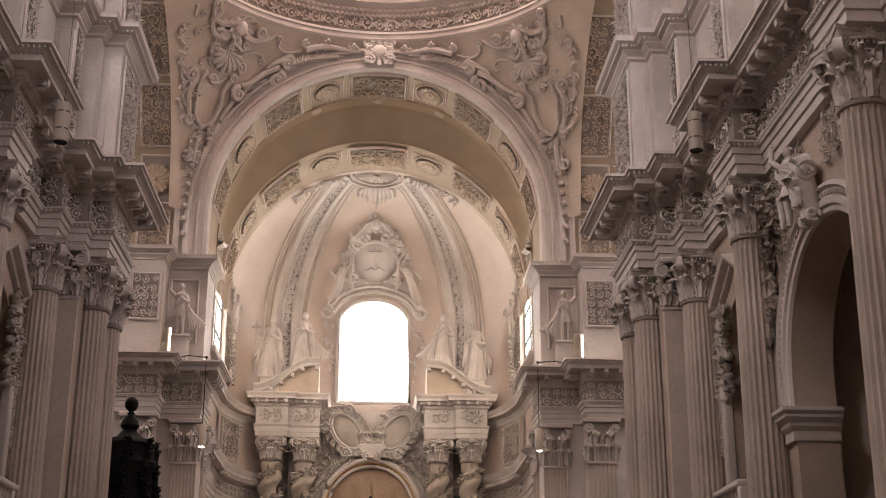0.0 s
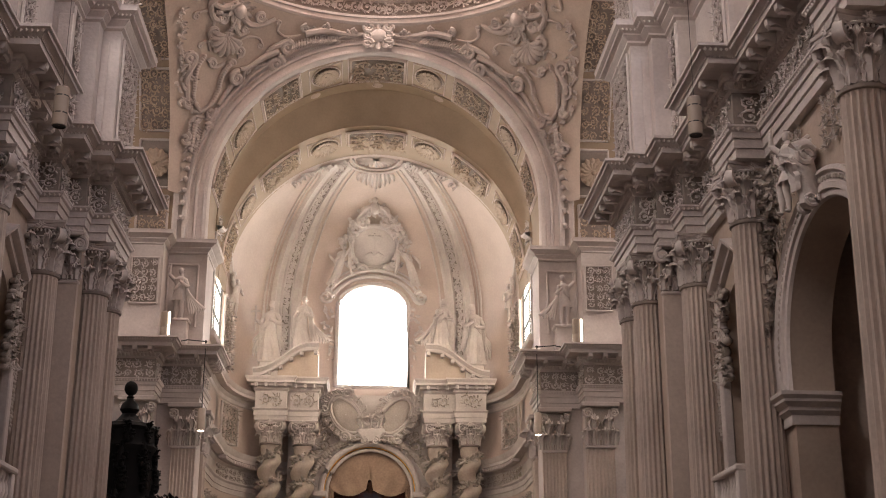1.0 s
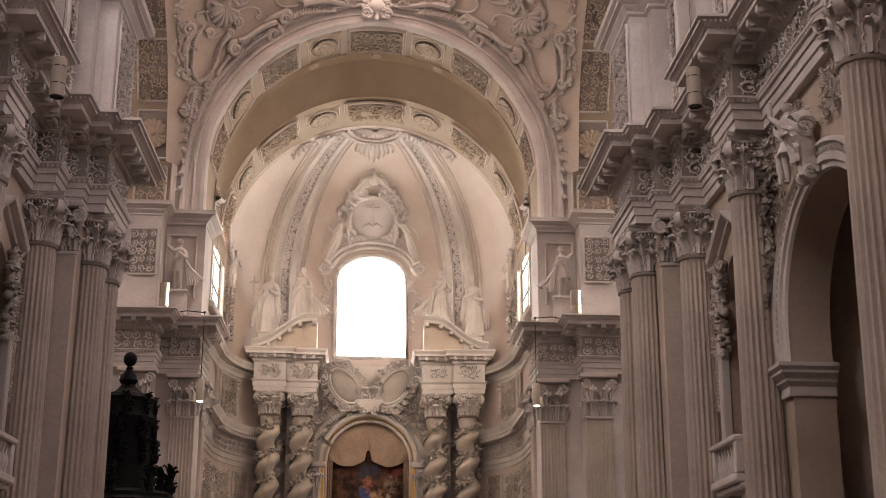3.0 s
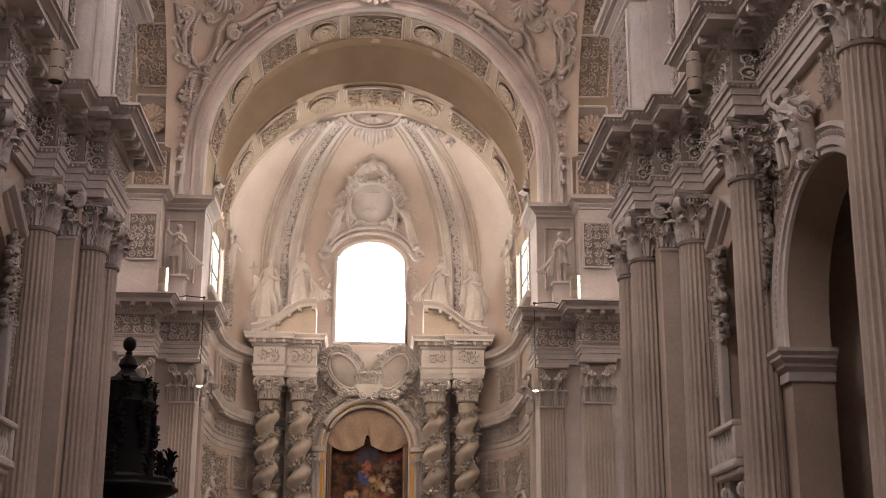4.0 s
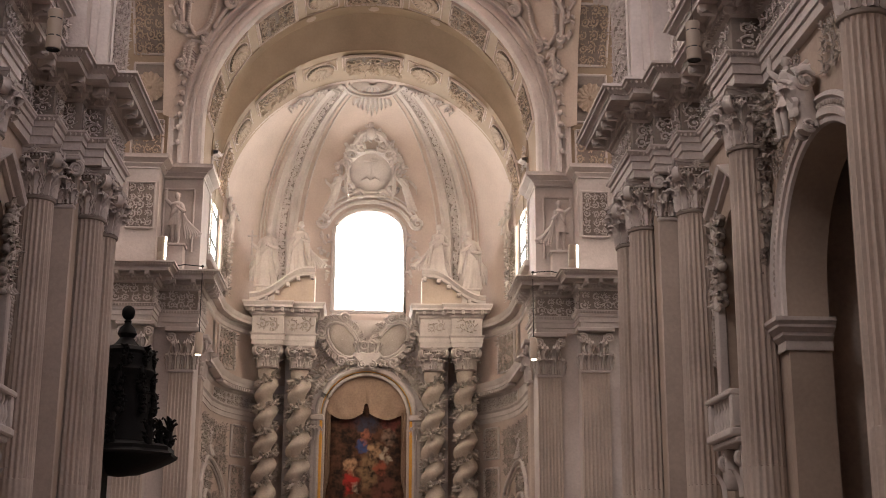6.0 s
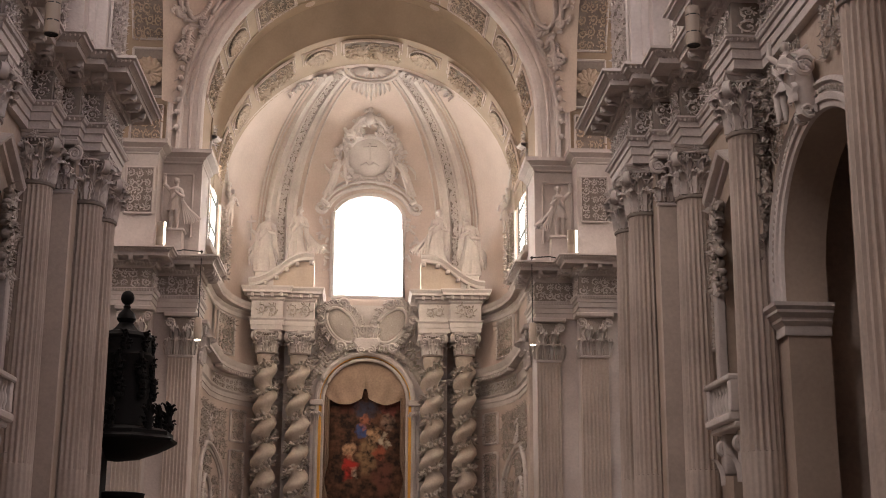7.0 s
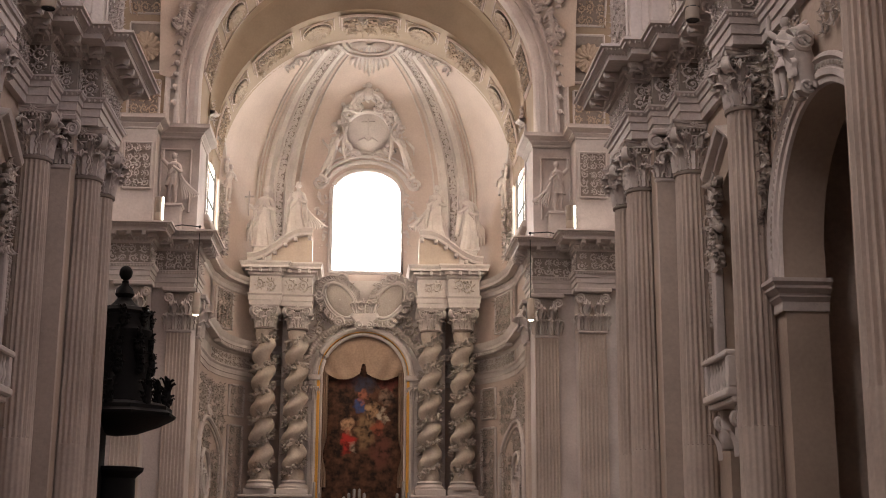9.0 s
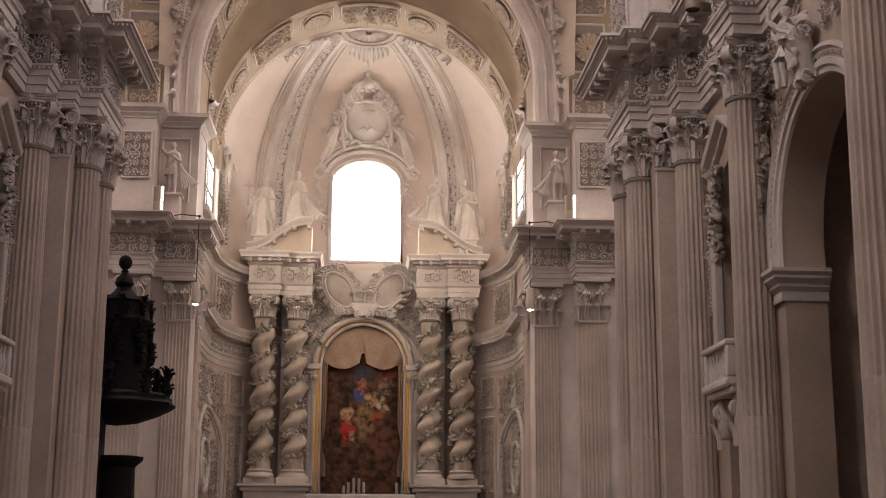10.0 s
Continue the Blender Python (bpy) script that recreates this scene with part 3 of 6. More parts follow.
def coffer_band(parent, r, zc, y0, y1, spans, rnd):
    """Framed relief panels on a soffit; spans: (from, to, kind) in degrees from the crown, mirrored."""
    for a0, a1, kind in spans:
        for sg in ((1,) if a0 < 0 else (1, -1)):
            A = [radians(90 - sg * a) for a in (a0, a1)]
            gr, rel, fr = MB(), MB(), MB()
            n = 8
            def on(a, y, out):
                return Vector(((r - out) * math.cos(a), y, zc + (r - out) * math.sin(a)))
            if kind == "panel":
                gr.grid([[on(A[0] + (A[1] - A[0]) * i / n, y, .035) for i in range(n + 1)] for y in (y0, y1)])
                for i in range(3 if a0 < 0 else 2):
                    k = 3 if a0 < 0 else 2
                    aa, ab = A[0] + (A[1] - A[0]) * i / k, A[0] + (A[1] - A[0]) * (i + 1) / k
                    o = on(aa, y0 + .1, .05)
                    u = on(ab, y0 + .1, .05) - o
                    rinceau(rel, o, u, (0, 1, 0), (-math.cos(aa), 0, -math.sin(aa)), u.length, y1 - y0 - .2, rnd, .06, .62)
                edge = [on(A[0] + (A[1] - A[0]) * i / n, y0, .04) for i in range(n + 1)] + [on(A[1] + (A[0] - A[1]) * i / n, y1, .04) for i in range(n + 1)]
                fr.tube(edge + [edge[0]], .045, 6)
                cc = sum(edge, Vector()) / len(edge)
                fr.tube([q + (q - cc).normalized() * .13 for q in edge + [edge[0]]], .025, 5)
            else:
                am = (A[0] + A[1]) / 2
                w, hgt, ym = abs(A[1] - A[0]) * .5, (y1 - y0) * .40, (y0 + y1) / 2
                rim = [on(am + w * math.cos(t), ym + hgt * math.sin(t), .03) for t in [2 * PI * i / 24 for i in range(25)]]
                gr.add([on(am, ym, .03)] + rim[:-1], [(0, i + 1, (i + 1) % 24 + 1) for i in range(24)])
                fr.tube(rim, .03, 5)
                loop = [on(am + sx * w * 1.15, ym + sy * (y1 - y0) * .5, .03) for sx, sy in ((-1, -1), (1, -1), (1, 1), (-1, 1), (-1, -1))]
                fr.tube(loop, .03, 5)
                nn = Vector((-math.cos(am), 0, -math.sin(am)))
                for i in range(18):
                    t = 2 * PI * i / 18
                    for k0, k1 in ((.08, .5), (.42, .95)):
                        q0, q1 = on(am + w * k0 * math.cos(t + k0), ym + hgt * k0 * math.sin(t + k0), .05), on(am + w * k1 * math.cos(t), ym + hgt * k1 * math.sin(t), .05)
                        d = q1 - q0
                        leaf(rel, q0, d.cross(nn).normalized(), d.normalized(), nn, d.length, d.length * .5, .2, 4)
            part("panel", gr, COFFER, parent, "brown panel ground, darkened as if sunken")
            part("panel_relief", rel, OCHRE, parent, "", 50)
            part("panel_frame", fr, VAULT, parent)


vault = bpy.data.objects["ceiling_choir_arch"]
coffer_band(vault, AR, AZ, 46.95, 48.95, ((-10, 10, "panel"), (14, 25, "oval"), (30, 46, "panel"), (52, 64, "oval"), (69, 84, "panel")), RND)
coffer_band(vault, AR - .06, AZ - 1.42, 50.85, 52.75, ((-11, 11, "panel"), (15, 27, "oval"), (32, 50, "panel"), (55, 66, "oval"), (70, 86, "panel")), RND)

# ---- apse ----
DZ, DTOP = 16.8, 23.05
WB, WT, WH = 13.95, 18.85, 1.66       # apse window: sill, crown, half width


def apse_r(z):
    if z <= DZ:
        return APSE_R
    k = min((z - DZ) / (DTOP - DZ), 1)
    return APSE_R * math.sqrt(max(1 - k * k, 0))


def apse_pt(a, z, out=0.0):
    r = apse_r(z) - out
    return Vector((r * math.cos(a), APSE_Y + r * math.sin(a), z))


zs = [0, 3, 6, 9, 12] + [13 + .12 * i for i in range(60)]
zs += [DZ + (DTOP - DZ) * math.sin(t) for t in [radians(31.5 + 58.5 * i / 20) for i in range(1, 21)]]
zs = sorted(set(round(z, 3) for z in zs))
mb = MB()
NA = 200
for i, z in enumerate(zs):
    for j in range(NA + 1):
        mb.v.append(tuple(apse_pt(PI * j / NA, z)))
for i in range(len(zs) - 1):
    for j in range(NA):
        zm, am = (zs[i] + zs[i + 1]) / 2, PI * (j + .5) / NA
        x = apse_r(zm) * math.cos(am)
        zt = WT - 1.2 + 1.2 * math.sqrt(max(1 - (x / WH) ** 2, 0)) if abs(x) < WH else 0
        if math.sin(am) > .7 and abs(x) < WH and WB < zm < zt:
            continue
        a = i * (NA + 1) + j
        mb.f.append((a, a + 1, a + NA + 2, a + NA + 1))
structure("wall_apse", mb, VAULT, "rounded plaster apse with half dome", "wall", 60)
# choir side walls with tall windows
SW0, SW1, SWB, SWT = 49.2, 53.7, 14.1, 17.85
SWH = (SW1 - SW0) / 2
for s, side in SIDES:
    w = MB()
    for y0, y1, z0, z1 in ((47.7, SW0, 0, 20), (SW1, 54.2, 0, 20), (SW0, SW1, 0, SWB), (SW0, SW1, SWT, 20)):
        w.box(6.34, 7.0, y0, y1, z0, z1)
    w = w if s > 0 else w.moved(Matrix.Diagonal((-1, 1, 1, 1)))
    structure("wall_choir_" + side, w, VAULT, "choir side wall with a tall window", "wall", 30)
    win = thing("window_choir_" + side, (s * 6.44, (SW0 + SW1) / 2, SWB), "tall bright choir window with thin lead bars", "window", kind="structure")
    fr = MB()
    for y in (-SWH + .04, 0, SWH - .04):
        fr.box(-.03, .03, y - .04, y + .04, 0, SWT - SWB)
    for z in (0.04, 1.25, 2.5, SWT - SWB - .04):
        fr.box(-.025, .025, -SWH, SWH, z - .035, z + .035)
    part("window_frame", fr, LEAD, win, "thin dark window bars")
    part("pane", MB().box(.05 if s > 0 else -.07, .07 if s > 0 else -.05, -SWH, SWH, 0, SWT - SWB), SIDEGLOW, win, "glowing daylight").visible_shadow = False
win = thing("window_apse", (0, 59.2, WB), "large apse window flooded with white daylight", "window", kind="structure")
fr = MB()
outline = [(-WH, 0)] + [(-WH * math.cos(t), WT - 1.2 - WB + 1.2 * math.sin(t)) for t in [PI * i / 24 for i in range(25)]] + [(WH, 0)]
pts = [(x, apse_pt(math.acos(max(-1, min(1, x / apse_r(WB + z)))), WB + z).y - 59.2 - .05, z) for x, z in outline]
fr.tube(pts + [pts[0]], .11, 8)
part("window_frame", fr, STUCCO, win, "white stucco window surround")
pane = MB()
pane.add([(x * 1.1, .55, z * 1.05 - .1) for x, z in outline], [tuple(range(len(outline)))])
part("pane", pane, SKYGLOW, win, "glowing daylight").visible_shadow = False


# unseen windows assumed in the nave, transepts and facade, added behind the lamps there
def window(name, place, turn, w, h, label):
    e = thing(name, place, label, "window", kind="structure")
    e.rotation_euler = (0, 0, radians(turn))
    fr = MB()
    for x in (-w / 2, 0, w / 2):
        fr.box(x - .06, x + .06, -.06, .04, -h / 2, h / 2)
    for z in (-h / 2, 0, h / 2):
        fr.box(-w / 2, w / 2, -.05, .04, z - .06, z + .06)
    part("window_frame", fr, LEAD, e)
    part("pane", MB().box(-w / 2, w / 2, .0, .02, -h / 2, h / 2), ADDED_GLOW, e, "glowing pane behind an added lamp")


window("window_facade", (0, -13.12, 19), 180, 3.6, 3.6, "assumed large facade window with dark bars, out of view")
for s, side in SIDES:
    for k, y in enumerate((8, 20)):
        window("window_lunette_%s_%d" % (side, k + 1), (s * 7.58, y, 21.9), -90 * s, 2.4, 1.8, "assumed high nave window with dark bars, out of view")
    window("window_transept_" + side, (s * 17.95, 38.7, 19), -90 * s, 2.7, 4.2, "assumed tall transept window with dark bars, out of view")


# ---- columns ----
def fluted(r0, r1, z0, z1, n=20, cable=None):
    """A fluted shaft; below the height cable the flutes are filled with round reeds."""
    mb = MB()
    rows = []
    hs = [z0, z0 + .06]
    hs += [z0 + (z1 - z0) * k / 8 for k in range(1, 8)]
    if cable:
        hs += [cable - .01, cable + .01]
    hs += [z1 - .16, z1 - .10, z1 - .08]
    for z in sorted(hs):
        k = (z - z0) / (z1 - z0)
        r = r0 + (r1 - r0) * k ** 1.6
        plain = z < z0 + .03 or z > z1 - .12
        row = []
        for i in range(n * 6):
            q = (i % 6) / 6
            d = 0.0 if plain or q < .2 else math.sin(PI * (q - .2) / .8) * .125 * r0
            if cable and z < cable:
                d *= 0.35
            a = 2 * PI * i / (n * 6)
            row.append(((r - d) * math.cos(a), (r - d) * math.sin(a), z))
        rows.append(row)
    mb.grid(rows, close_u=True)
    return mb


def capital_parts(cap, r, h, mats):
    """Corinthian capital on its own origin at the astragal."""
    bell = MB().lathe([(r * 1.0, -.10), (r * 1.10, -.08), (r * 1.12, -.03), (r * 1.02, 0), (r * .98, .03), (r * 1.0, h * .5), (r * 1.18, h * .8), (r * 1.3, h * .88)], 28)
    # bell takes the darkened ground colour, as shade behind the leaves
    part("bell", bell, SHADED_GROUND, cap)
    ab = MB()
    rows = []
    for z, k in ((h * .86, .92), (h * .90, 1.0), (h * .94, 1.0), (h * .95, 1.07), (h, 1.10)):
        row = []
        for c in range(4):
            a = PI / 2 * c + PI / 4
            p0 = Vector((math.cos(a), math.sin(a))) * r * 2.0 * k
            p1 = Vector((math.cos(a + PI / 2), math.sin(a + PI / 2))) * r * 2.0 * k
            mid = (p0 + p1) / 2
            for q in range(6):
                t = q / 6
                p = p0.lerp(p1, t * .94 + .03) - mid.normalized() * (r * .30 * math.sin(PI * t))
                row.append((p.x, p.y, z))
        rows.append(row)
    ab.grid(rows, close_u=True)
    ab.f.append(tuple(len(ab.v) - 24 + i for i in range(24)))
    ab.f.append(tuple(range(23, -1, -1)))
    part("abacus", ab, mats, cap)
    lf = MB()
    acanthus(lf, (r * 1.02, 0, 0), (0, 1, 0), (0, 0, 1), (1, 0, 0), h * .50, r * .86, .75)
    leaf_a = lf.mesh("leaf", mats, 60)
    lf = MB()
    acanthus(lf, (r * 1.0, 0, h * .22), (0, 1, 0), (.06, 0, 1), (1, 0, 0), h * .56, r * .80, .6)
    leaf_b = lf.mesh("leaf", mats, 60)
    for k in range(8):
        for me, off in ((leaf_a, 0), (leaf_b, .5)):
            o = new("leaf", me)
            o.parent = cap
            o.matrix_basis = pose(0, 0, 0, 0, 0, (k + off) * 45)
    # a broad band rolled into a volute at each corner
    vo = MB()
    rows = []
    c = Vector((r * 1.50, 0, h * .70))
    path = [Vector((r * .95, 0, h * .80)), Vector((r * 1.2, 0, h * .865))] + spiral(c, (1, 0, 0), (0, 0, 1), r * .50, 1.9, PI / 2, -1, 30, .14)
    for i, q in enumerate(path):
        d = path[min(i + 1, len(path) - 1)] - path[max(i - 1, 0)]
        nn = Vector((-d.z, 0, d.x)).normalized()
        k = max(0.35, 1 - i / len(path))
        w = r * (.16 + .12 * min(1, i / 8))
        th = r * .10 * k
        rows.append([q + nn * th + Vector((0, -w, 0)), q + nn * th * .4 + Vector((0, -w * .6, 0)), q + nn * th * .4 + Vector((0, w * .6, 0)), q + nn * th + Vector((0, w, 0)), q - nn * th + Vector((0, w, 0)), q - nn * th + Vector((0, -w, 0))])
    vo.grid(rows, close_u=True)
    vo.tube([c - Vector((0, r * .31, 0)), c + Vector((0, r * .31, 0))], r * .10, 10)
    vol = vo.mesh("volute", mats, 40)
    # small leaf that hangs under each volute
    hl = MB()
    acanthus(hl, (r * 1.12, 0, h * .42), (0, 1, 0), (.25, 0, 1), (1, 0, -.1), h * .26, r * .55, .9)
    hang = hl.mesh("leaf", mats, 60)
    fl = MB()
    rosette(fl, (r * 1.42, 0, h * .90), (0, 1, 0), (0, 0, 1), (1, 0, 0), r * .34, 6)
    flo = fl.mesh("flower", mats, 50)
    sc = MB()
    for q in range(7):
        a = radians(-33 + 11 * q)
        sc.ball((r * 1.24 * math.cos(a), r * 1.24 * math.sin(a), h * .80), (r * .09, r * .075, r * .10), 8, 6)
    sc.tube([(r * 1.3 * math.cos(a), r * 1.3 * math.sin(a), h * .85) for a in [radians(-42 + 14 * q) for q in range(7)]], r * .08, 6)
    sc.tube([(r * 1.14 * math.cos(a), r * 1.14 * math.sin(a), h * .69) for a in [radians(-42 + 14 * q) for q in range(7)]], r * .05, 6)
    scr = sc.mesh("egg_moulding", mats, 50)
    for k in range(4):
        for me, off in ((vol, 45), (hang, 45), (flo, 0), (scr, 0)):
            o = new(me.name.split(".")[0], me)
            o.parent = cap
            o.matrix_basis = pose(0, 0, 0, 0, 0, k * 90 + off)


def column(place, label):
    e = thing("fluted_column", place, label, "column", "nave columns")
    r = .37
    part("shaft", fluted(.40, .345, 1.5, ZA, 20, 3.75), SHAFT, e, "fluted warm plaster shaft", 35)
    b = MB().lathe([(.60, 1.1), (.60, 1.17), (.62, 1.22), (.60, 1.28), (.52, 1.31), (.49, 1.36), (.54, 1.40), (.53, 1.45), (.43, 1.5)], 32)
    part("base", b, STUCCO, e)
    part("pedestal", MB().box(-.66, .66, -.66, .66, 0, .4, .02).box(-.58, .58, -.58, .58, .4, .9, .01).box(-.68, .68, -.68, .68, .9, 1.1, .04), STUCCO, e)
    cap = new("capital")
    cap.parent = e
    cap.location = (0, 0, ZA)
    cap["label"] = "leafy white Corinthian capital"
    capital_parts(cap, .35, ZB - ZA, STUCCO)
    return e


first = column((7.21, 17.32, 0), "giant fluted warm-white column with leafy Corinthian capital")
for s, side in SIDES:
    for x, y in ((7.21, 17.32), (7.21, 23.35), (7.24, 27.68), (6.45, 29.2), (6.45, 30.72)):
        if (s, x, y) != (1, 7.21, 17.32):
            copy_thing(first, pose(s * x, y, 0))


# flat pilasters of the choir piers
def pilaster(place, w, turn, label):
    e = thing("choir_pilaster", place, label, "pilaster", "choir pilasters")
    e.rotation_euler = (0, 0, radians(turn))
    zt = 9.2
    mb = MB()
    rows = []
    xs, n = [], 7
    for i in range(n):
        for q in (0, .16, .3, .5, .7, .84):
            d = 0 if q < .2 or q > .82 else -.032
            xs.append((-w / 2 + w * (i + q) / n, d))
    xs.append((w / 2, 0))
    for z in (2.2, zt - .1):
        rows.append([(-w / 2, .2, z)] + [(x, -.12 - d, z) for x, d in xs] + [(w / 2, .2, z)])
    mb.grid(rows)
    part("shaft", mb, SHAFT, e, "", 30)
    part("astragal", MB().box(-w / 2 - .04, w / 2 + .04, -.18, .2, zt - .1, zt, .03), STUCCO, e)
    part("base", MB().box(-w / 2 - .1, w / 2 + .1, -.25, .2, 1.9, 2.2, .05), STUCCO, e)
    cap = new("capital")
    cap.parent = e
    cap.location = (0, .1, zt)
    cap["label"] = "leafy stucco capital"
    h = ZB + CDZ - zt
    part("bell", MB().box(-w / 2, w / 2, -.22, .1, 0, h - .12, .02), RELIEF, cap)
    part("abacus", MB().box(-w / 2 - .2, w / 2 + .2, -.45, .1, h - .16, h, .03), STUCCO, cap)
    for row, (hh, m) in enumerate(((.42, 3), (.74, 2))):
        for i in range(m + 1 if row == 0 else m):
            x = -w / 2 + w * ((i / m) if row == 0 else (i + .5) / m)
            lf = MB()
            acanthus(lf, (x, -.23, 0), (1, 0, 0), (0, 0, 1), (0, -1, 0), h * hh, .36, .4)
            part("leaf", lf, STUCCO, cap, "", 50)
    for sg in (-1, 1):
        vo = MB()
        vo.tube([(sg * w * .25, -.24, h * .5)] + [tuple(p) for p in spiral((sg * w * .48, -.34, h * .74), (sg, 0, 0), (0, 0, 1), .17, 1.7, 2.4, -1, 22)], [.045] + [.06 - .001 * i for i in range(23)], 6)
        part("volute", vo, STUCCO, cap, "", 50)
    return e


for s, side in SIDES:
    pilaster((s * 6.68, 47.0, 0), .86, 0, "fluted pale pilaster with leafy capital on the choir pier")
    pilaster((s * 8.18, 45.85, 0), .98, 0, "fluted pale pilaster with leafy capital beside the transept")
    pilaster((s * 6.24, 48.6, 0), .80, 90 * -s, "fluted pale pilaster on the choir jamb")


# flat strip with a capital between the paired crossing columns
for s, side in SIDES:
    e = thing("pier_strip", (s * 6.87, 28.1, 0), "plain plaster pier strip with leafy capital between fluted columns", "pilaster", "pier strips")
    part("shaft", MB().box(-.32, .32, -.05, .1, 1.5, ZA - .06, .01), SHAFT, e)
    part("astragal", MB().box(-.35, .35, -.09, .1, ZA - .1, ZA, .03), STUCCO, e)
    cap = new("capital")
    cap.parent = e
    cap.location = (0, .05, ZA)
    h = ZB - ZA
    # darkened colour again, for the shade between this capital's leaves
    part("bell", MB().box(-.32, .32, -.12, .1, 0, h, .02), SHADED_GROUND, cap)
    part("abacus", MB().box(-.45, .45, -.34, .1, h - .12, h, .03), STUCCO, cap)
    for x, z, ln in ((-.28, 0, .36), (0, 0, .36), (.28, 0, .36), (-.15, .1, .5), (.15, .1, .5)):
        part("leaf", acanthus(MB(), (x, -.14, z), (1, 0, 0), (0, 0, 1), (0, -1, 0), ln, .3, .7), STUCCO, cap, "", 50)
    for sg in (-1, 1):
        vo = MB().tube(spiral((sg * .34, -.24, h * .72), (sg, 0, 0), (0, 0, 1), .17, 2, PI / 2, -1, 26), [.05 - .001 * i for i in range(27)], 6, normal=(0, -1, 0))
        vo.tube([(sg * .34, -.12, h * .72), (sg * .34, -.25, h * .72)], [.16, .15], 12)
        part("volute", vo, STUCCO, cap, "", 50)


# ---- statues: one plain mesh each ----
def statue(name, place, h, turn, label, seed=0, lean=0.0, flare=1.0, legs=False, wings=False, lift=0, cross=0, sweep=0):
    """A carved figure of height h; lift raises the arm of that side, cross puts a cross there, sweep lets the cloak trail to that side."""
    rnd = random.Random(seed)
    mb = MB()
    ph, ph2 = rnd.uniform(0, 6), rnd.uniform(0, 6)
    side = rnd.choice((-1, 1))

    def ridge(x):
        return 1 - abs(math.sin(x)) ** .55

    def centre(k):
        return h * (lean * k + side * .03 * math.sin(PI * k * 1.4)), h * .015 * math.sin(PI * 2 * k)
    shape = ((0, .150 * flare), (.12, .135 * flare), (.35, .112 * (flare + 1) / 2), (.50, .098), (.58, .080), (.68, .096), (.755, .112), (.795, .088), (.82, .045))
    lo = .36 if legs else 0.0
    rows = []
    for i in range(44):
        k = lo + (.82 - lo) * i / 43
        a, b = [(q0, q1) for q0, q1 in zip(shape, shape[1:]) if q0[0] <= k + 1e-6][-1]
        w = a[1] + (b[1] - a[1]) * (k - a[0]) / (b[0] - a[0])
        if legs and k < .5:
            w *= 1 + .35 * (.5 - k) / .14 * .5
        cx, cy = centre(k)
        amp = .40 * max(.12, 1 - k / .62)
        row = []
        for j in range(60):
            t = 2 * PI * j / 60
            f = 1 + amp * (ridge(t * 3.5 + ph + .9 * k * side) - .35) + .5 * amp * (ridge(t * 7.5 + ph2 - k * side) - .35)
            f += .05 * math.sin(k * 30 + t * 2 * side + ph) * (1 if k > .5 else .4)
            row.append((cx + h * w * f * math.cos(t), cy + h * w * .74 * f * math.sin(t), h * k))
        rows.append(row)
    mb.grid(rows, close_u=True)
    if legs:
        for sg in (-1, 1):
            x = sg * h * .045
            mb.tube([(x, 0, h * .40), (x * 1.2, -h * .02 * (sg > 0), h * .26), (x * 1.15, h * .012, h * .17), (x * 1.3, h * .005, h * .03)], [h * .055, h * .040, h * .042, h * .022], 10)
            mb.ball((x * 1.4, -h * .03, h * .018), (h * .024, h * .055, h * .02), 8, 5)
    hx, hy = centre(.95)
    nod = rnd.uniform(-.02, .02) * h
    mb.tube([(hx, hy, h * .79), (hx + nod * .5, hy - .005 * h, h * .87)], [h * .045, h * .033], 8)
    mb.ball((hx + nod, hy - .015 * h, h * .922), (h * .048, h * .056, h * .066), 14, 10)
    for q in range(26):
        a, b = rnd.uniform(0, 6.28), rnd.uniform(0, 1.4)
        mb.ball((hx + nod + h * .046 * math.cos(a) * math.cos(b), hy + .012 * h + h * .046 * abs(math.sin(a)) * math.cos(b), h * (.93 + .05 * math.sin(b) - .02 * (b < .4))), (h * .019,) * 3, 6, 4)
    for sg in (-1, 1):
        cx, cy = centre(.77)
        sx = cx + sg * h * .10
        if sg == lift:
            el, ha = (sx + sg * h * .11, cy - h * .04, h * .86), (sx + sg * h * .08, cy - h * .06, h * 1.04)
        elif sg == cross:
            el, ha = (sx + sg * h * .05, cy - h * .06, h * .60), (sx + sg * h * .12, cy - h * .13, h * .66)
        else:
            el, ha = (sx + sg * h * .06, cy - h * .03, h * .60), (sx - sg * h * rnd.uniform(.0, .12), cy - h * .13, h * rnd.uniform(.58, .70))
        mb.tube([(sx - sg * h * .03, cy, h * .765), (sx, cy - h * .01, h * .745), el], [h * .036, h * .042, h * .034], 9)
        mb.tube([el, tuple((Vector(el) + Vector(ha)) / 2), ha], [h * .036, h * .03, h * .018], 9)
        mb.ball(ha, (h * .022, h * .024, h * .028), 7, 5)
        if not legs:
            for q in range(4):
                x0 = el[0] - sg * h * .022 * q
                mb.tube([(x0, el[1] + h * .012 * q, el[2] + h * .01), (x0 + sg * h * .015, el[1] + h * .02 * q, h * .44), (x0 + sg * h * .03, h * .02, h * (.26 + .05 * q)), (x0 + sg * h * .01, h * .02, h * (.20 + .05 * q))],
                        [h * .014, h * .019, h * .023, h * .004], 6)
        if sg == cross:
            mb.box(ha[0] - h * .012, ha[0] + h * .012, ha[1] - h * .012, ha[1] + h * .012, h * .48, h * .88).box(ha[0] - h * .075, ha[0] + h * .075, ha[1] - h * .011, ha[1] + h * .011, h * .775, h * .80)
        if wings:
            for q in range(6):
                a = radians(48 - 21 * q)
                d = Vector((sg * math.cos(a), .35, math.sin(a))).normalized()
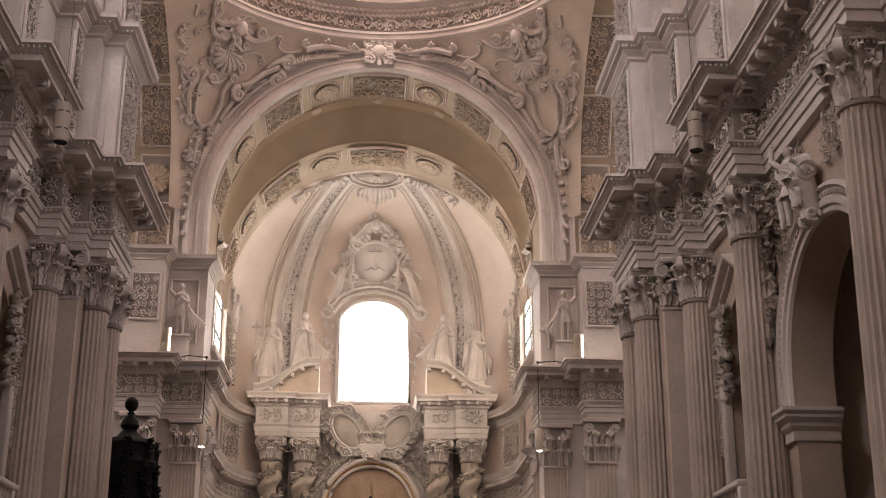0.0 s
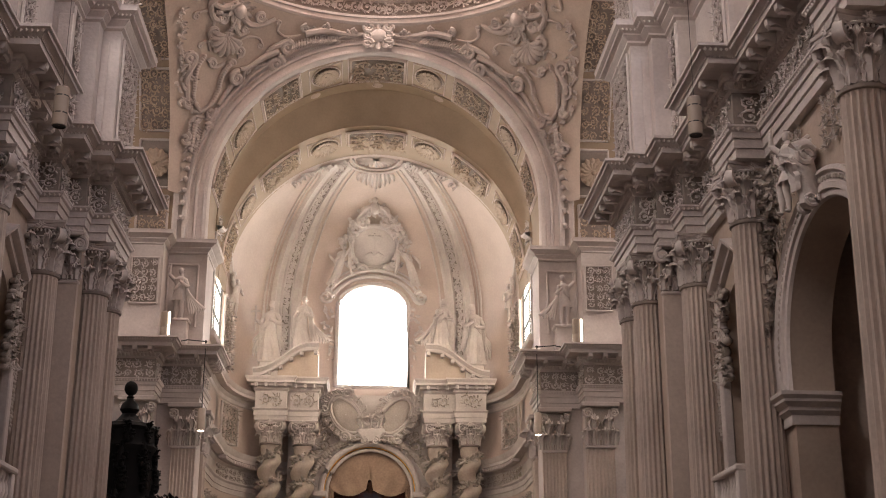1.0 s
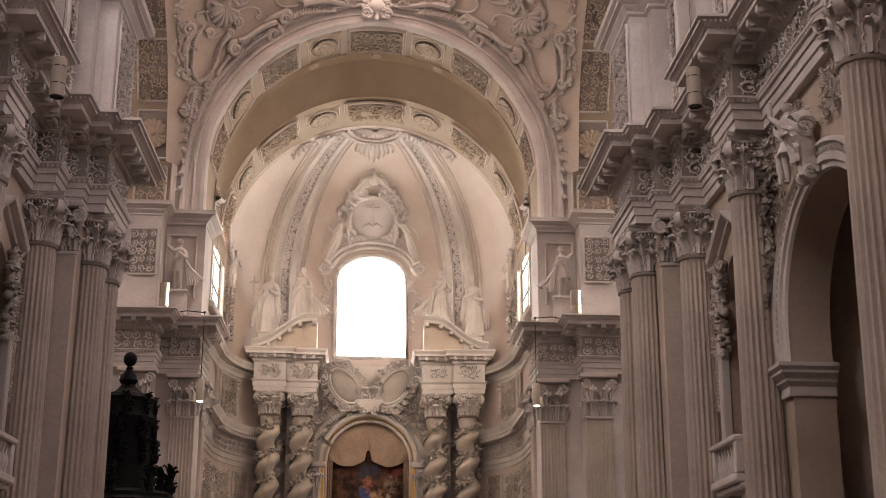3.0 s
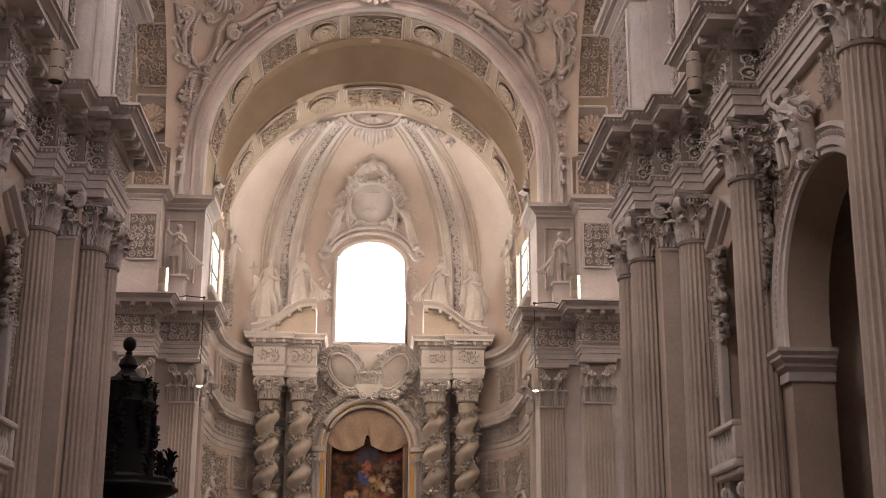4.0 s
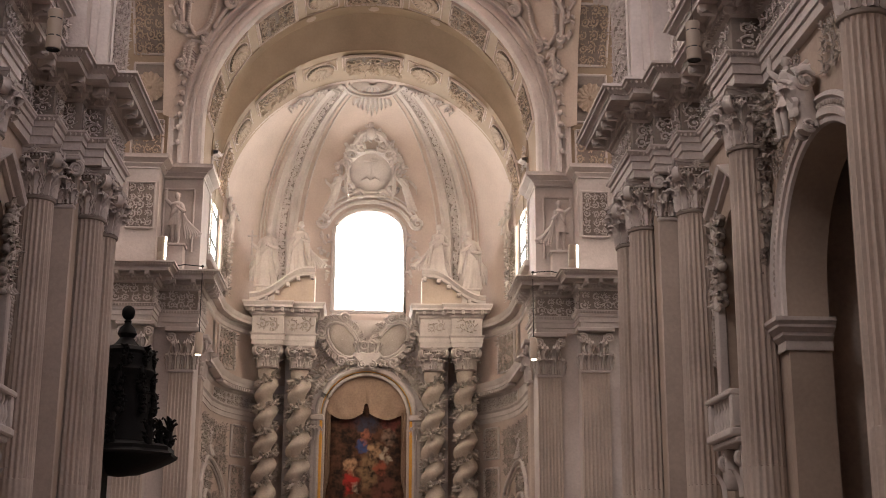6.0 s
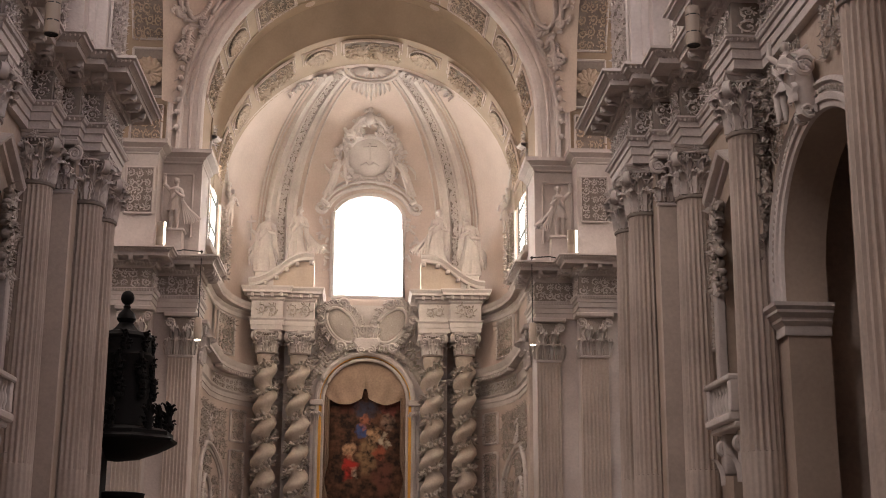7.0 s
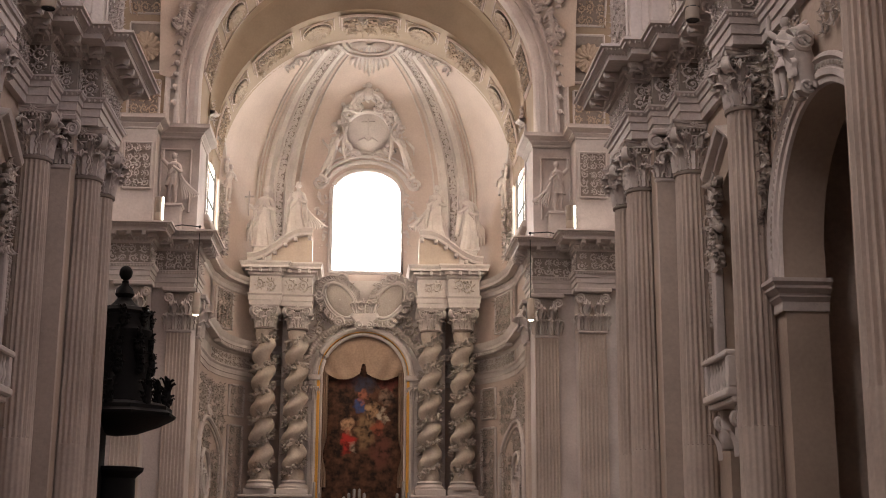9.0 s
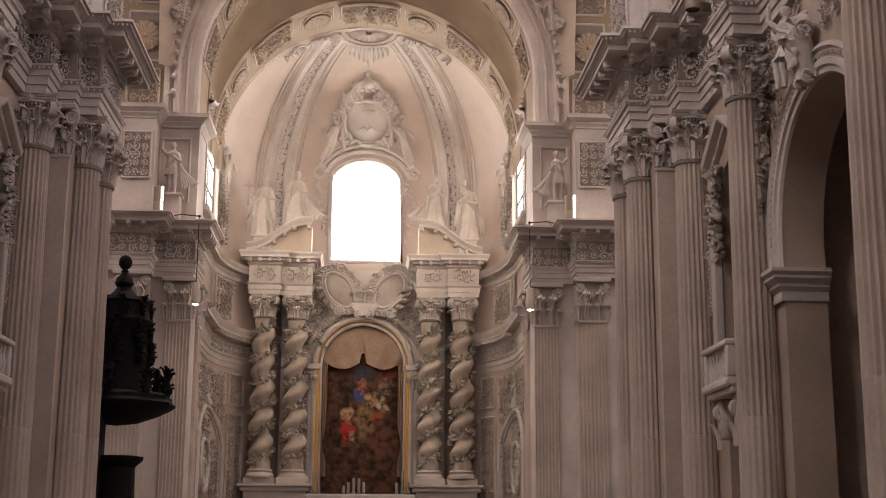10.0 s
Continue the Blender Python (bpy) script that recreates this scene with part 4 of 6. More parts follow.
                leaf(mb, (cx + sg * h * (.05 + .012 * q), cy + h * .07, h * (.76 - .012 * q)), Vector((-d.z * sg, 0, d.x * sg)).normalized(), d, (0, -1, 0), h * (.27 - .01 * q), h * .10, -.1, 6)
    # mantle drawn from one shoulder across to the hip
    for q in range(4):
        mb.tube([(-side * h * .09, h * .02, h * (.79 - .012 * q)), (-side * h * .02, -h * .085, h * (.69 - .02 * q)), (side * h * .085, -h * .075, h * (.585 - .024 * q)), (side * h * .115, h * .03, h * (.53 - .03 * q))], h * .014, 6)
    if sweep:
        for q in range(7):
            k = q / 6
            mb.tube([(sweep * h * (.08 + .01 * q), h * .05, h * (.70 - .03 * q)), (sweep * h * (.13 + .03 * q), h * .06, h * (.45 - .02 * q)), (sweep * h * (.17 + .05 * q), h * .05, h * (.22 - .005 * q)), (sweep * h * (.19 + .042 * q), h * .03, h * (.10 + .03 * k))],
                    [h * .02, h * .034, h * .036, h * .008], 7)
    ob = part(name, mb, STUCCO, None, "", 60)
    ob.matrix_world = pose(*place, 0, 0, turn)
    return tagged(ob, label, "statue", "stucco statues")


for s, side in SIDES:
    statue("statue", (s * 7.12, 46.55, 13.76), 2.0, 12 * s, "small stucco figure in a short tunic beside the arch", 3 + s, legs=True, lift=s, sweep=-s)
    statue("statue", (s * 5.95, 54.3, 15.92), 1.75, -40 * s, "slender stucco figure with a raised arm beside the choir window", 9 + s, -.05 * s, legs=True, lift=s)
    statue("statue", (s * 4.50, 56.1, 14.42), 2.8, 10 * s, "white robed stucco figure with trailing cloak on the altar pediment", 15 + s, 0, 1.25, cross=-1 if s < 0 else 0, sweep=s)
    tagged(part("statue_socle", MB().box(-.40, .40, -.3, .3, -.72, -.08, .02).box(-.46, .46, -.36, .36, -.10, 0, .03), STUCCO), "plain stucco block under the pediment figure", "socle").matrix_world = pose(s * 4.50, 56.1, 14.44)
    statue("statue", (s * 3.1, 56.45, 15.05), 2.5, 5 * s, "stucco figure standing behind the pediment scroll", 21 + s, 0, 1.2, sweep=-s)
    # garland and scroll that carry the slender figure
    br = MB()
    for q in range(24):
        z = 15.9 - .095 * q
        rr = .16 + .10 * math.sin(q * .55) ** 2
        for k in range(3):
            b = RND.uniform(0, 6.28)
            d = Vector((0, math.cos(b), math.sin(b)))
            leaf(br, (s * 5.95, 54.25 + RND.uniform(-rr, rr), z), Vector((0, -d.z, d.y)), d, (-s, -.3, 0), .26, .15, .5, 5)
        br.ball((s * 5.97, 54.25 + RND.uniform(-.1, .1), z), (.09, .09, .08), 7, 5)
    tagged(part("figure_garland", br, STUCCO, None, "", 50), "hanging stucco fruit garland under the slender figure", "stucco ornament", "choir garlands")

# ---- bay decoration: archivolt, impost, keystone with putto, spandrel garlands ----
for s, side in SIDES:
    flipm = Matrix.Diagonal((s, 1, 1, 1))
    ar = thing("chapel_arch_surround", (0, 0, 0), "moulded stucco archivolt with carved keystone on the nave wall", "arch surround", "chapel arches")
    mb = MB()
    prof = [(BAY_R + .52, 7.55), (BAY_R + .52, 7.44), (BAY_R + .44, 7.40), (BAY_R + .40, 7.46), (BAY_R + .26, 7.47), (BAY_R + .24, 7.43), (BAY_R + .14, 7.43), (BAY_R + .12, 7.48), (BAY_R + .02, 7.49), (BAY_R - .01, 7.55)]
    rows = [[(x, BAY_Y - r, 6.25)] + [(x, y, z) for y, z in arc_points(BAY_Y, BAY_S, r, PI, 0, 40)] + [(x, BAY_Y + r, 6.25)] for r, x in prof]
    mb.grid(rows)
    part("archivolt", mb.moved(flipm), STUCCO, ar, "", 30)
    bd = MB()
    for i in range(60):
        a = PI * i / 59
        bd.ball((7.46, BAY_Y + (BAY_R + .33) * math.cos(a), BAY_S + (BAY_R + .33) * math.sin(a)), (.04, .05, .05), 6, 4)
    part("beading", bd.moved(flipm), RELIEF, ar)
    for y0, y1 in ((BAY_Y + BAY_R - .02, 23.05), (17.6, BAY_Y - BAY_R + .02)):
        prof_i = [(0, 5.76), (.02, 5.76), (.03, 5.80), (.02, 5.84), (.02, 5.93), (.09, 6.00), (.10, 6.01), (.10, 6.07), (.17, 6.13), (.20, 6.15), (.20, 6.20), (.24, 6.24), (.26, 6.26), (.26, 6.33), (0, 6.36)]
        lo = y0 > BAY_Y
        pl = [(7.5, y1 if lo else y0), (7.5, y0 if lo else y1), (8.34, y0 if lo else y1)]
        imp = sweep(MB(), pl, [((d if not lo else -d), z) for d, z in prof_i])
        part("impost", imp.moved(flipm), STUCCO, ar, "moulded impost", 30)
    key = MB()
    zt = BAY_S + BAY_R
    pts = [(7.42, BAY_Y, zt + 1.0), (7.26, BAY_Y, zt + .92), (7.2, BAY_Y, zt + .72), (7.3, BAY_Y, zt + .42), (7.36, BAY_Y, zt + .15), (7.28, BAY_Y, zt - .05)]
    key.tube(pts, [.2, .26, .26, .22, .2, .12], 10)
    for dy in (-.24, .24):
        key.tube(spiral((7.26, BAY_Y + dy, zt + .78), (1, 0, 0), (0, 0, 1), .2, 1.6, .6, 1), .05, 6)
        key.tube(spiral((7.30, BAY_Y + dy * .8, zt + .02), (1, 0, 0), (0, 0, 1), .14, 1.6, .6, -1), .04, 6)
    acanthus(key, (7.1, BAY_Y, zt + .2), (0, 1, 0), (0, 0, 1), (-1, 0, 0), .6, .4, .3)
    part("keystone", key.moved(flipm), STUCCO, ar, "scrolled keystone", 50)
    rg = random.Random(8)
    for sg in (-1, 1):
        gar = MB()
        for i in range(190):
            k = i / 189
            y = BAY_Y + sg * (2.66 - .2 * math.sin(k * 9) + rg.uniform(-.26, .22))
            z = BAY_S - .1 + 3.9 * k
            rr = math.hypot(y - BAY_Y, z - BAY_S)
            if rr < BAY_R + .66:
                y = BAY_Y + sg * math.sqrt(max((BAY_R + .70) ** 2 - (z - BAY_S) ** 2, .3))
            gar.ball((7.44, y + rg.uniform(-.06, .06), z), (rg.uniform(.06, .12), rg.uniform(.04, .08), rg.uniform(.04, .08)), 7, 5)
            a = rg.uniform(0, 6.28)
            d = Vector((0, math.cos(a), math.sin(a)))
            leaf(gar, (7.42, y, z), Vector((0, -d.z, d.y)), d, (-1, 0, 0), .30, .16, .6, 5)
        rinceau(gar, (7.50, BAY_Y + (.5 if sg > 0 else -2.75), BAY_S + 3.0), (0, 1, 0), (0, 0, 1), (-1, 0, 0), 2.25, 1.0, rg, .07, .42)
        rinceau(gar, (7.50, BAY_Y + (1.7 if sg > 0 else -2.75), BAY_S + 2.1), (0, 1, 0), (0, 0, 1), (-1, 0, 0), 1.05, .9, rg, .06, .4)
        part("spandrel_garland", gar.moved(flipm), RELIEF, ar, "fruit garlands and foliage in stucco", 50)
    tagged(statue("putto_statue", (s * 7.12, BAY_Y + .62, BAY_S + BAY_R + .02), 1.5, -62 * s, "small plain winged stucco figure perched on the arch", 70, .16 * s, 1.6, legs=True, wings=True, lift=-s), group="arch figures")


# ---- stucco on the attic and the choir piers ----
def relief_panel(name, o, u, v, n, w, h, label, cell=.6, t=.05):
    """A framed stucco field: ground, frame and foliage."""
    o, u, v, n = Vector(o), Vector(u), Vector(v), Vector(n)
    e = thing(name, o, label, "relief panel", "stucco panels")
    gr, fr, rel = MB(), MB(), MB()
    z = Vector((0, 0, 0))
    gr.add([z + n * .015, u * w + n * .015, u * w + v * h + n * .015, v * h + n * .015], [(0, 1, 2, 3)])
    c = [z, u * w, u * w + v * h, v * h]
    for a, b in zip(c, c[1:] + c[:1]):
        fr.tube([a + n * .03, b + n * .03], .045, 6)
    rinceau(rel, u * .06 + v * .06 + n * .03, u, v, n, w - .12, h - .12, RND, t, cell * .68)
    part("ground", gr, SHADED_GROUND, e)
    part("frame", fr, STUCCO, e)
    part("foliage", rel, STUCCO, e, "", 50)
    return e


for s, side in SIDES:
    n = (-s, 0, 0)
    for x, y0, y1, lab in ((6.20, 28.95, 30.75, "tall leafy stucco panel on the attic pedestal"), (7.03, 27.3, 27.95, "narrow leafy stucco strip on the attic"),
                           (6.93, 23.0, 23.75, "narrow leafy stucco panel on the attic pedestal"), (6.93, 17.0, 17.7, "narrow leafy stucco panel on the attic pedestal")):
        relief_panel("attic_relief", (s * x, y0, ZC + .55), (0, 1, 0), (0, 0, 1), n, y1 - y0, ZP - ZC - 1.15, lab, .62)
    relief_panel("attic_relief", (s * 6.34, 29.0, ZP + .3), (0, 1, 0), (0, 0, 1), n, 1.7, 3.5, "leafy stucco strip on the upper pier", .62)
    x0 = 7.8 if s > 0 else -8.8
    relief_panel("choir_relief", (x0, 45.77, 14.15), (1, 0, 0), (0, 0, 1), (0, -1, 0), 1.0, 1.72, "square stucco relief of foliage in a moulded frame", .5, .06)
    # raised blank panels facing the nave
    for xa, xb, y, lab in ((6.45, 6.75, 28.66, ""), (7.0, 7.35, 27.26, "")):
        p = MB().box(min(s * xa, s * xb), max(s * xa, s * xb), y - .025, y + .03, ZC + .7, ZP - .8, .02)
        structure("trim_attic_panel", p, STUCCO, "raised blank stucco panel on the attic", "panel")
    # socle under the niche figure
    tagged(part("statue_socle", MB().box(-.36, .36, -.30, .3, 0, .92, .03).box(-.43, .43, -.37, .3, .88, .98, .03), STUCCO), "small stucco socle under a figure", "socle").matrix_world = pose(s * 7.12, 46.6, ZC - .13)
    fr = MB()
    for a, b in (((6.55, CP - 3.3), (6.55, CP - .9)), ((6.55, CP - .9), (7.65, CP - .9)), ((7.65, CP - .9), (7.65, CP - 3.3))):
        fr.tube([(s * a[0], 46.88, a[1]), (s * b[0], 46.88, b[1])], .05, 6)
    structure("trim_niche_" + side, fr, STUCCO, "thin moulding round the niche", "moulding")


# ---- pendentive stucco ----
def on_sphere(phi, rho, out=0.06):
    """phi in degrees from the choir direction, to the right."""
    a = radians(phi)
    z = SPH_Z + math.sqrt(max(SPH2 - rho * rho, 0))
    p = Vector((rho * math.sin(a), CX_Y + rho * math.cos(a), z))
    n = (Vector((0, CX_Y, SPH_Z)) - p).normalized()
    v = (Vector((0, 0, 1)) - n * n.z).normalized()
    return p + n * out, v.cross(n) * -1, v, n


def on_axes(phi, rho, du, dv, out=.06):
    p, u, v, n = on_sphere(phi, rho, out)
    return p + u * du + v * dv


for s, side in SIDES:
    e = thing("pendentive_stucco", (0, 0, 0), "lush stucco of shell, scrolls and garlands on the pendentive", "stucco ornament", "pendentive ornaments")
    rg = random.Random(12)

    def curve(pts, out=.06):
        return smooth_line([on_sphere(s * ph, rho, out)[0] for ph, rho in pts])

    def band(mb, pts, r0, r1, out=.07):
        """A swelling stem that thins out to its end."""
        ln = curve(pts, out)
        mb.tube(ln, [r0 + (r1 - r0) * k / (len(ln) - 1) for k in range(len(ln))], 7)

    def curl(mb, ph, rho, r, a0, hand, th, out=.08, turns=1.7):
        p, u, v, n = on_sphere(s * ph, rho, out)
        mb.tube(spiral(p, u * s, v, r, turns, a0, hand, 24), [th * (1 - .022 * q) for q in range(25)], 7)
        mb.ball(p + n * .05, (r * .22,) * 3, 8, 5)

    def sprig(mb, ph, rho, count, ln, spread=.25):
        p, u, v, n = on_sphere(s * ph, rho, .05)
        for q in range(count):
            a = rg.uniform(0, 6.28)
            d, ee = u * math.cos(a) + v * math.sin(a), u * -math.sin(a) + v * math.cos(a)
            leaf(mb, p + u * rg.uniform(-spread, spread) + v * rg.uniform(-spread, spread) + n * .03, ee, d, n, ln * rg.uniform(.7, 1.2), ln * .5, .5, 6)

    # scallop shell: ribs that fan downwards from a flower
    mb = MB()
    p, u, v, n = on_sphere(s * 42.6, 8.55)
    for k in range(9):
        a = radians(-172 + 164 * k / 8)
        d = u * math.cos(a) + v * math.sin(a)
        ln = .78 - .14 * abs(k - 4) / 4
        mb.tube([p + d * .10 + n * .05, p + d * ln * .5 + n * .13, p + d * ln * .85 + n * .12, p + d * ln + n * .02], [.04, .085, .12, .10], 7)
    rosette(mb, p + n * .10 + v * .08, u, v, n, .26, 7)
    part("shell", mb, STUCCO, e, "fan-shaped stucco shell", 50)
    mb = MB()
    curl(mb, 46.6, 8.60, .24, -PI / 2, -1, .09)
    curl(mb, 37.8, 8.78, .22, -PI / 2, 1, .085)
    sprig(mb, 46.0, 8.75, 4, .35)
    # bracket with a bulbous centre and four sweeping scrolls
    p, u, v, n = on_sphere(s * 42.8, 7.88, .1)
    mb.ball(p + n * .10, (.26, .24, .30), 12, 8)
    for q in range(10):
        a = 2 * PI * q / 10
        d, ee = u * math.cos(a) + v * math.sin(a), u * -math.sin(a) + v * math.cos(a)
        leaf(mb, p + d * .16 + n * .04, ee, d, n, .40, .24, .5, 6)
    band(mb, ((43.6, 7.72), (47.5, 7.98), (51.0, 7.98), (53.6, 7.72)), .17, .08)
    curl(mb, 53.4, 7.62, .20, -PI / 2, 1, .09)
    band(mb, ((50.5, 7.72), (51.5, 8.05), (49.0, 8.30), (46.0, 8.28)), .14, .10)
    curl(mb, 45.8, 8.20, .22, PI, 1, .10)
    band(mb, ((42.0, 7.85), (38.6, 8.10), (34.5, 8.02), (31.2, 7.76)), .18, .07)
    curl(mb, 35.6, 7.82, .24, 0, -1, .10)
    band(mb, ((41.6, 8.02), (41.5, 8.28), (39.4, 8.42), (37.8, 8.30)), .12, .08)
    curl(mb, 38.6, 8.26, .16, 0, -1, .07)
    for k in range(8):
        mb.ball(on_sphere(s * (43.0 - .05 * k), 8.02 + .065 * k, .14)[0], (.085, .085, .085), 7, 5)
    sprig(mb, 45.0, 7.95, 8, .42, .35)
    sprig(mb, 40.5, 7.95, 8, .42, .35)
    part("flourish", mb, STUCCO, e, "scrolled stucco flourish", 50)
    # open cartouche: two beaded arms that meet at the foot, with scrolls on top
    mb = MB()
    for arm in (((46.6, 9.12), (47.2, 9.40), (46.3, 9.66), (45.4, 9.86), (43.2, 9.97)), ((39.2, 9.12), (40.2, 9.36), (40.0, 9.62), (41.0, 9.86), (43.2, 9.97))):
        ln = curve(arm, .05)
        mb.tube(ln, .085, 7)
        for q in ln[::1]:
            n = (Vector((0, CX_Y, SPH_Z)) - q).normalized()
            mb.ball(q + n * .08, (.085, .085, .085), 7, 5)
    curl(mb, 49.9, 9.28, .32, -PI / 2, 1, .12)
    band(mb, ((48.4, 9.26), (48.9, 9.55), (47.8, 9.75), (46.6, 9.92)), .15, .10)
    curl(mb, 46.4, 9.92, .22, PI, 1, .10)
    curl(mb, 43.8, 9.20, .19, PI, -1, .09)
    curl(mb, 40.3, 9.95, .22, 0, -1, .10)
    curl(mb, 38.7, 9.06, .15, 0, 1, .07)
    band(mb, ((43.4, 9.26), (42.0, 9.22), (40.6, 9.10)), .07, .05)
    sprig(mb, 43.2, 10.0, 9, .36, .32)
    sprig(mb, 48.8, 9.6, 6, .32, .25)
    part("cartouche", mb, STUCCO, e, "beaded stucco cartouche", 50)
    # drop of leaves down to the corner
    mb = MB()
    for k in range(16):
        rho = 10.12 + .41 * (k / 15)
        p, u, v, n = on_sphere(s * 43.5, min(rho, 10.53))
        if k > 9:
            p = p - v * .22 * (k - 9)
        for sg in (-1, 1):
            leaf(mb, p, (u * -.5 + v * .8 * sg).normalized(), (u * .8 * sg - v * .5).normalized(), n, .46 - .008 * k, .22, .4, 5)
        mb.ball(p + n * .06, (.12, .12, .12), 6, 4)
    p, u, v, n = on_sphere(s * 43.5, 10.3)
    for sg in (-1, 1):
        mb.tube(spiral(p + u * sg * .28 + n * .05, u, v, .26, 1.6, PI / 2, sg, 16), .09, 6)
    part("leaf_drop", mb, STUCCO, e, "hanging stucco leaves", 50)
    # volutes that ride on the arch, joined by a leafy band
    mb = MB()
    curl(mb, 27.4, 8.80, .33, PI / 2, -1, .13, .20)
    curl(mb, 36.4, 9.30, .28, PI / 2, 1, .12, .16)
    band(mb, ((27.6, 8.52), (31.0, 8.74), (34.0, 9.02), (36.2, 9.12)), .13, .08, .14)
    for k in range(10):
        sprig(mb, 28.6 + .75 * k, 8.84 + .05 * k, 2, .30, .08)
    band(mb, ((37.0, 9.45), (38.6, 9.75), (39.8, 10.05), (40.8, 10.3)), .09, .05, .1)
    curl(mb, 40.2, 10.12, .18, 0, 1, .09, .14)
    part("arch_volute", mb, STUCCO, e, "scrolled stucco volutes on the arch", 50)
    mb = MB()
    curl(mb, 25.6, 8.38, .27, PI / 2, -1, .12, .16)
    band(mb, ((25.2, 8.20), (29.0, 8.45), (30.6, 8.62)), .14, .06, .1)
    ln = curve(((24.4, 8.36), (20.5, 8.16), (16.5, 8.05), (12.4, 7.97)), .16)
    for k, q in enumerate(ln):
        n = (Vector((0, CX_Y, SPH_Z)) - q).normalized()
        d = (ln[min(k + 1, len(ln) - 1)] - ln[max(k - 1, 0)]).normalized()
        w = n.cross(d)
        mb.tube([q - w * .17 - d * .08, q + n * .13, q + w * .17 + d * .08], [.03, .06, .03], 6)
    mb.tube(ln, .09, 7)
    for ph, rho in ((12.0, 7.97), (24.6, 8.36)):
        p, u, v, n = on_sphere(s * ph, rho, .18)
        rosette(mb, p, u, v, n, .20, 6)
    part("garland", mb, STUCCO, e, "twisted fruit and leaf garland", 50)
    mb = MB()
    band(mb, ((21.5, 7.93), (16.0, 7.76), (11.0, 7.78), (6.0, 7.80)), .15, .08, .14)
    for ph, rho, r, h in ((21.8, 7.80, .17, 1), (16.0, 7.66, .14, -1), (9.5, 7.80, .16, -1), (7.2, 7.70, .13, 1)):
        curl(mb, ph, rho, r, PI / 2, h, .075, .14)
    for k in range(9):
        sprig(mb, 20 - 1.6 * k, 7.84, 3, .26, .10)
    # thin tendrils that end in a curl
    for pts, (ph, rho, r, a0, h) in (
            (((47.4, 8.52), (48.6, 8.26), (51.2, 8.22), (53.4, 8.36)), (53.6, 8.46, .15, PI / 2, 1)),
            (((39.6, 8.62), (37.0, 8.42), (34.0, 8.36), (32.4, 8.44)), (32.8, 8.52, .13, PI / 2, -1)),
            (((29.4, 7.86), (29.2, 8.06), (26.5, 8.14), (22.5, 8.02)), (29.9, 7.84, .10, 0, 1)),
            (((58.4, 7.90), (57.0, 8.15), (55.4, 8.10)), (55.2, 8.02, .12, -PI / 2, 1)),
            (((45.5, 8.98), (47.2, 8.84), (48.4, 8.92)), (48.6, 8.98, .10, PI / 2, 1))):
        band(mb, pts, .065, .045, .04)
        curl(mb, ph, rho, r, a0, h, .05, .05)
    part("tendril", mb, STUCCO, e, "", 50)
    # climbing foliage beside the transept arch
    mb = MB()
    for ph, rho in ((57.6, 8.55), (57.0, 8.72), (55.4, 8.95), (53.8, 9.15), (52.6, 9.34), (51.6, 9.5), (50.2, 9.72), (48.6, 9.92)):
        sprig(mb, ph, rho, 5, .30, .12)
    part("foliage", mb, STUCCO, e, "", 50)
    # edge moulding along the transept arch
    mb = MB()
    line = [(y, z) for y, z in arc_points(CX_Y, SPH_Z, 7.62, 0, radians(80), 30)]
    for off, rad in ((7.5, .09), (7.42, .05)):
        mb.tube([(s * off, CX_Y + 7.55, TS)] + [(s * off, y - .02, z) for y, z in line], rad, 6)
    part("edge_moulding", mb, STUCCO, e)

e = thing("arch_cartouche", (0, 46.4, 25.4), "scrolled stucco cartouche at the crown of the choir arch", "cartouche")
mb = MB()
mb.ball((0, -.05, 0), (.34, .16, .30), 14, 8)
part("boss", mb, STUCCO, e, "", 60)
mb = MB()
for sg in (-1, 1):
    for zc, r, hd in ((.38, .24, 1), (-.34, .22, -1), (.02, .2, 1)):
        mb.tube(spiral((sg * (.42 if zc else .55), -.08, zc), (sg, 0, 0), (0, 0, 1), r, 1.6, PI, hd, 18), [.08 - .002 * q for q in range(19)], 6)
for k in range(12):
    a = 2 * PI * k / 12
    leaf(mb, (.3 * math.cos(a), -.06, .28 * math.sin(a)), (-math.sin(a), 0, math.cos(a)), (math.cos(a), 0, math.sin(a)), (0, -1, 0), .42, .2, .3, 5)
part("scroll_frame", mb, STUCCO, e, "", 50)

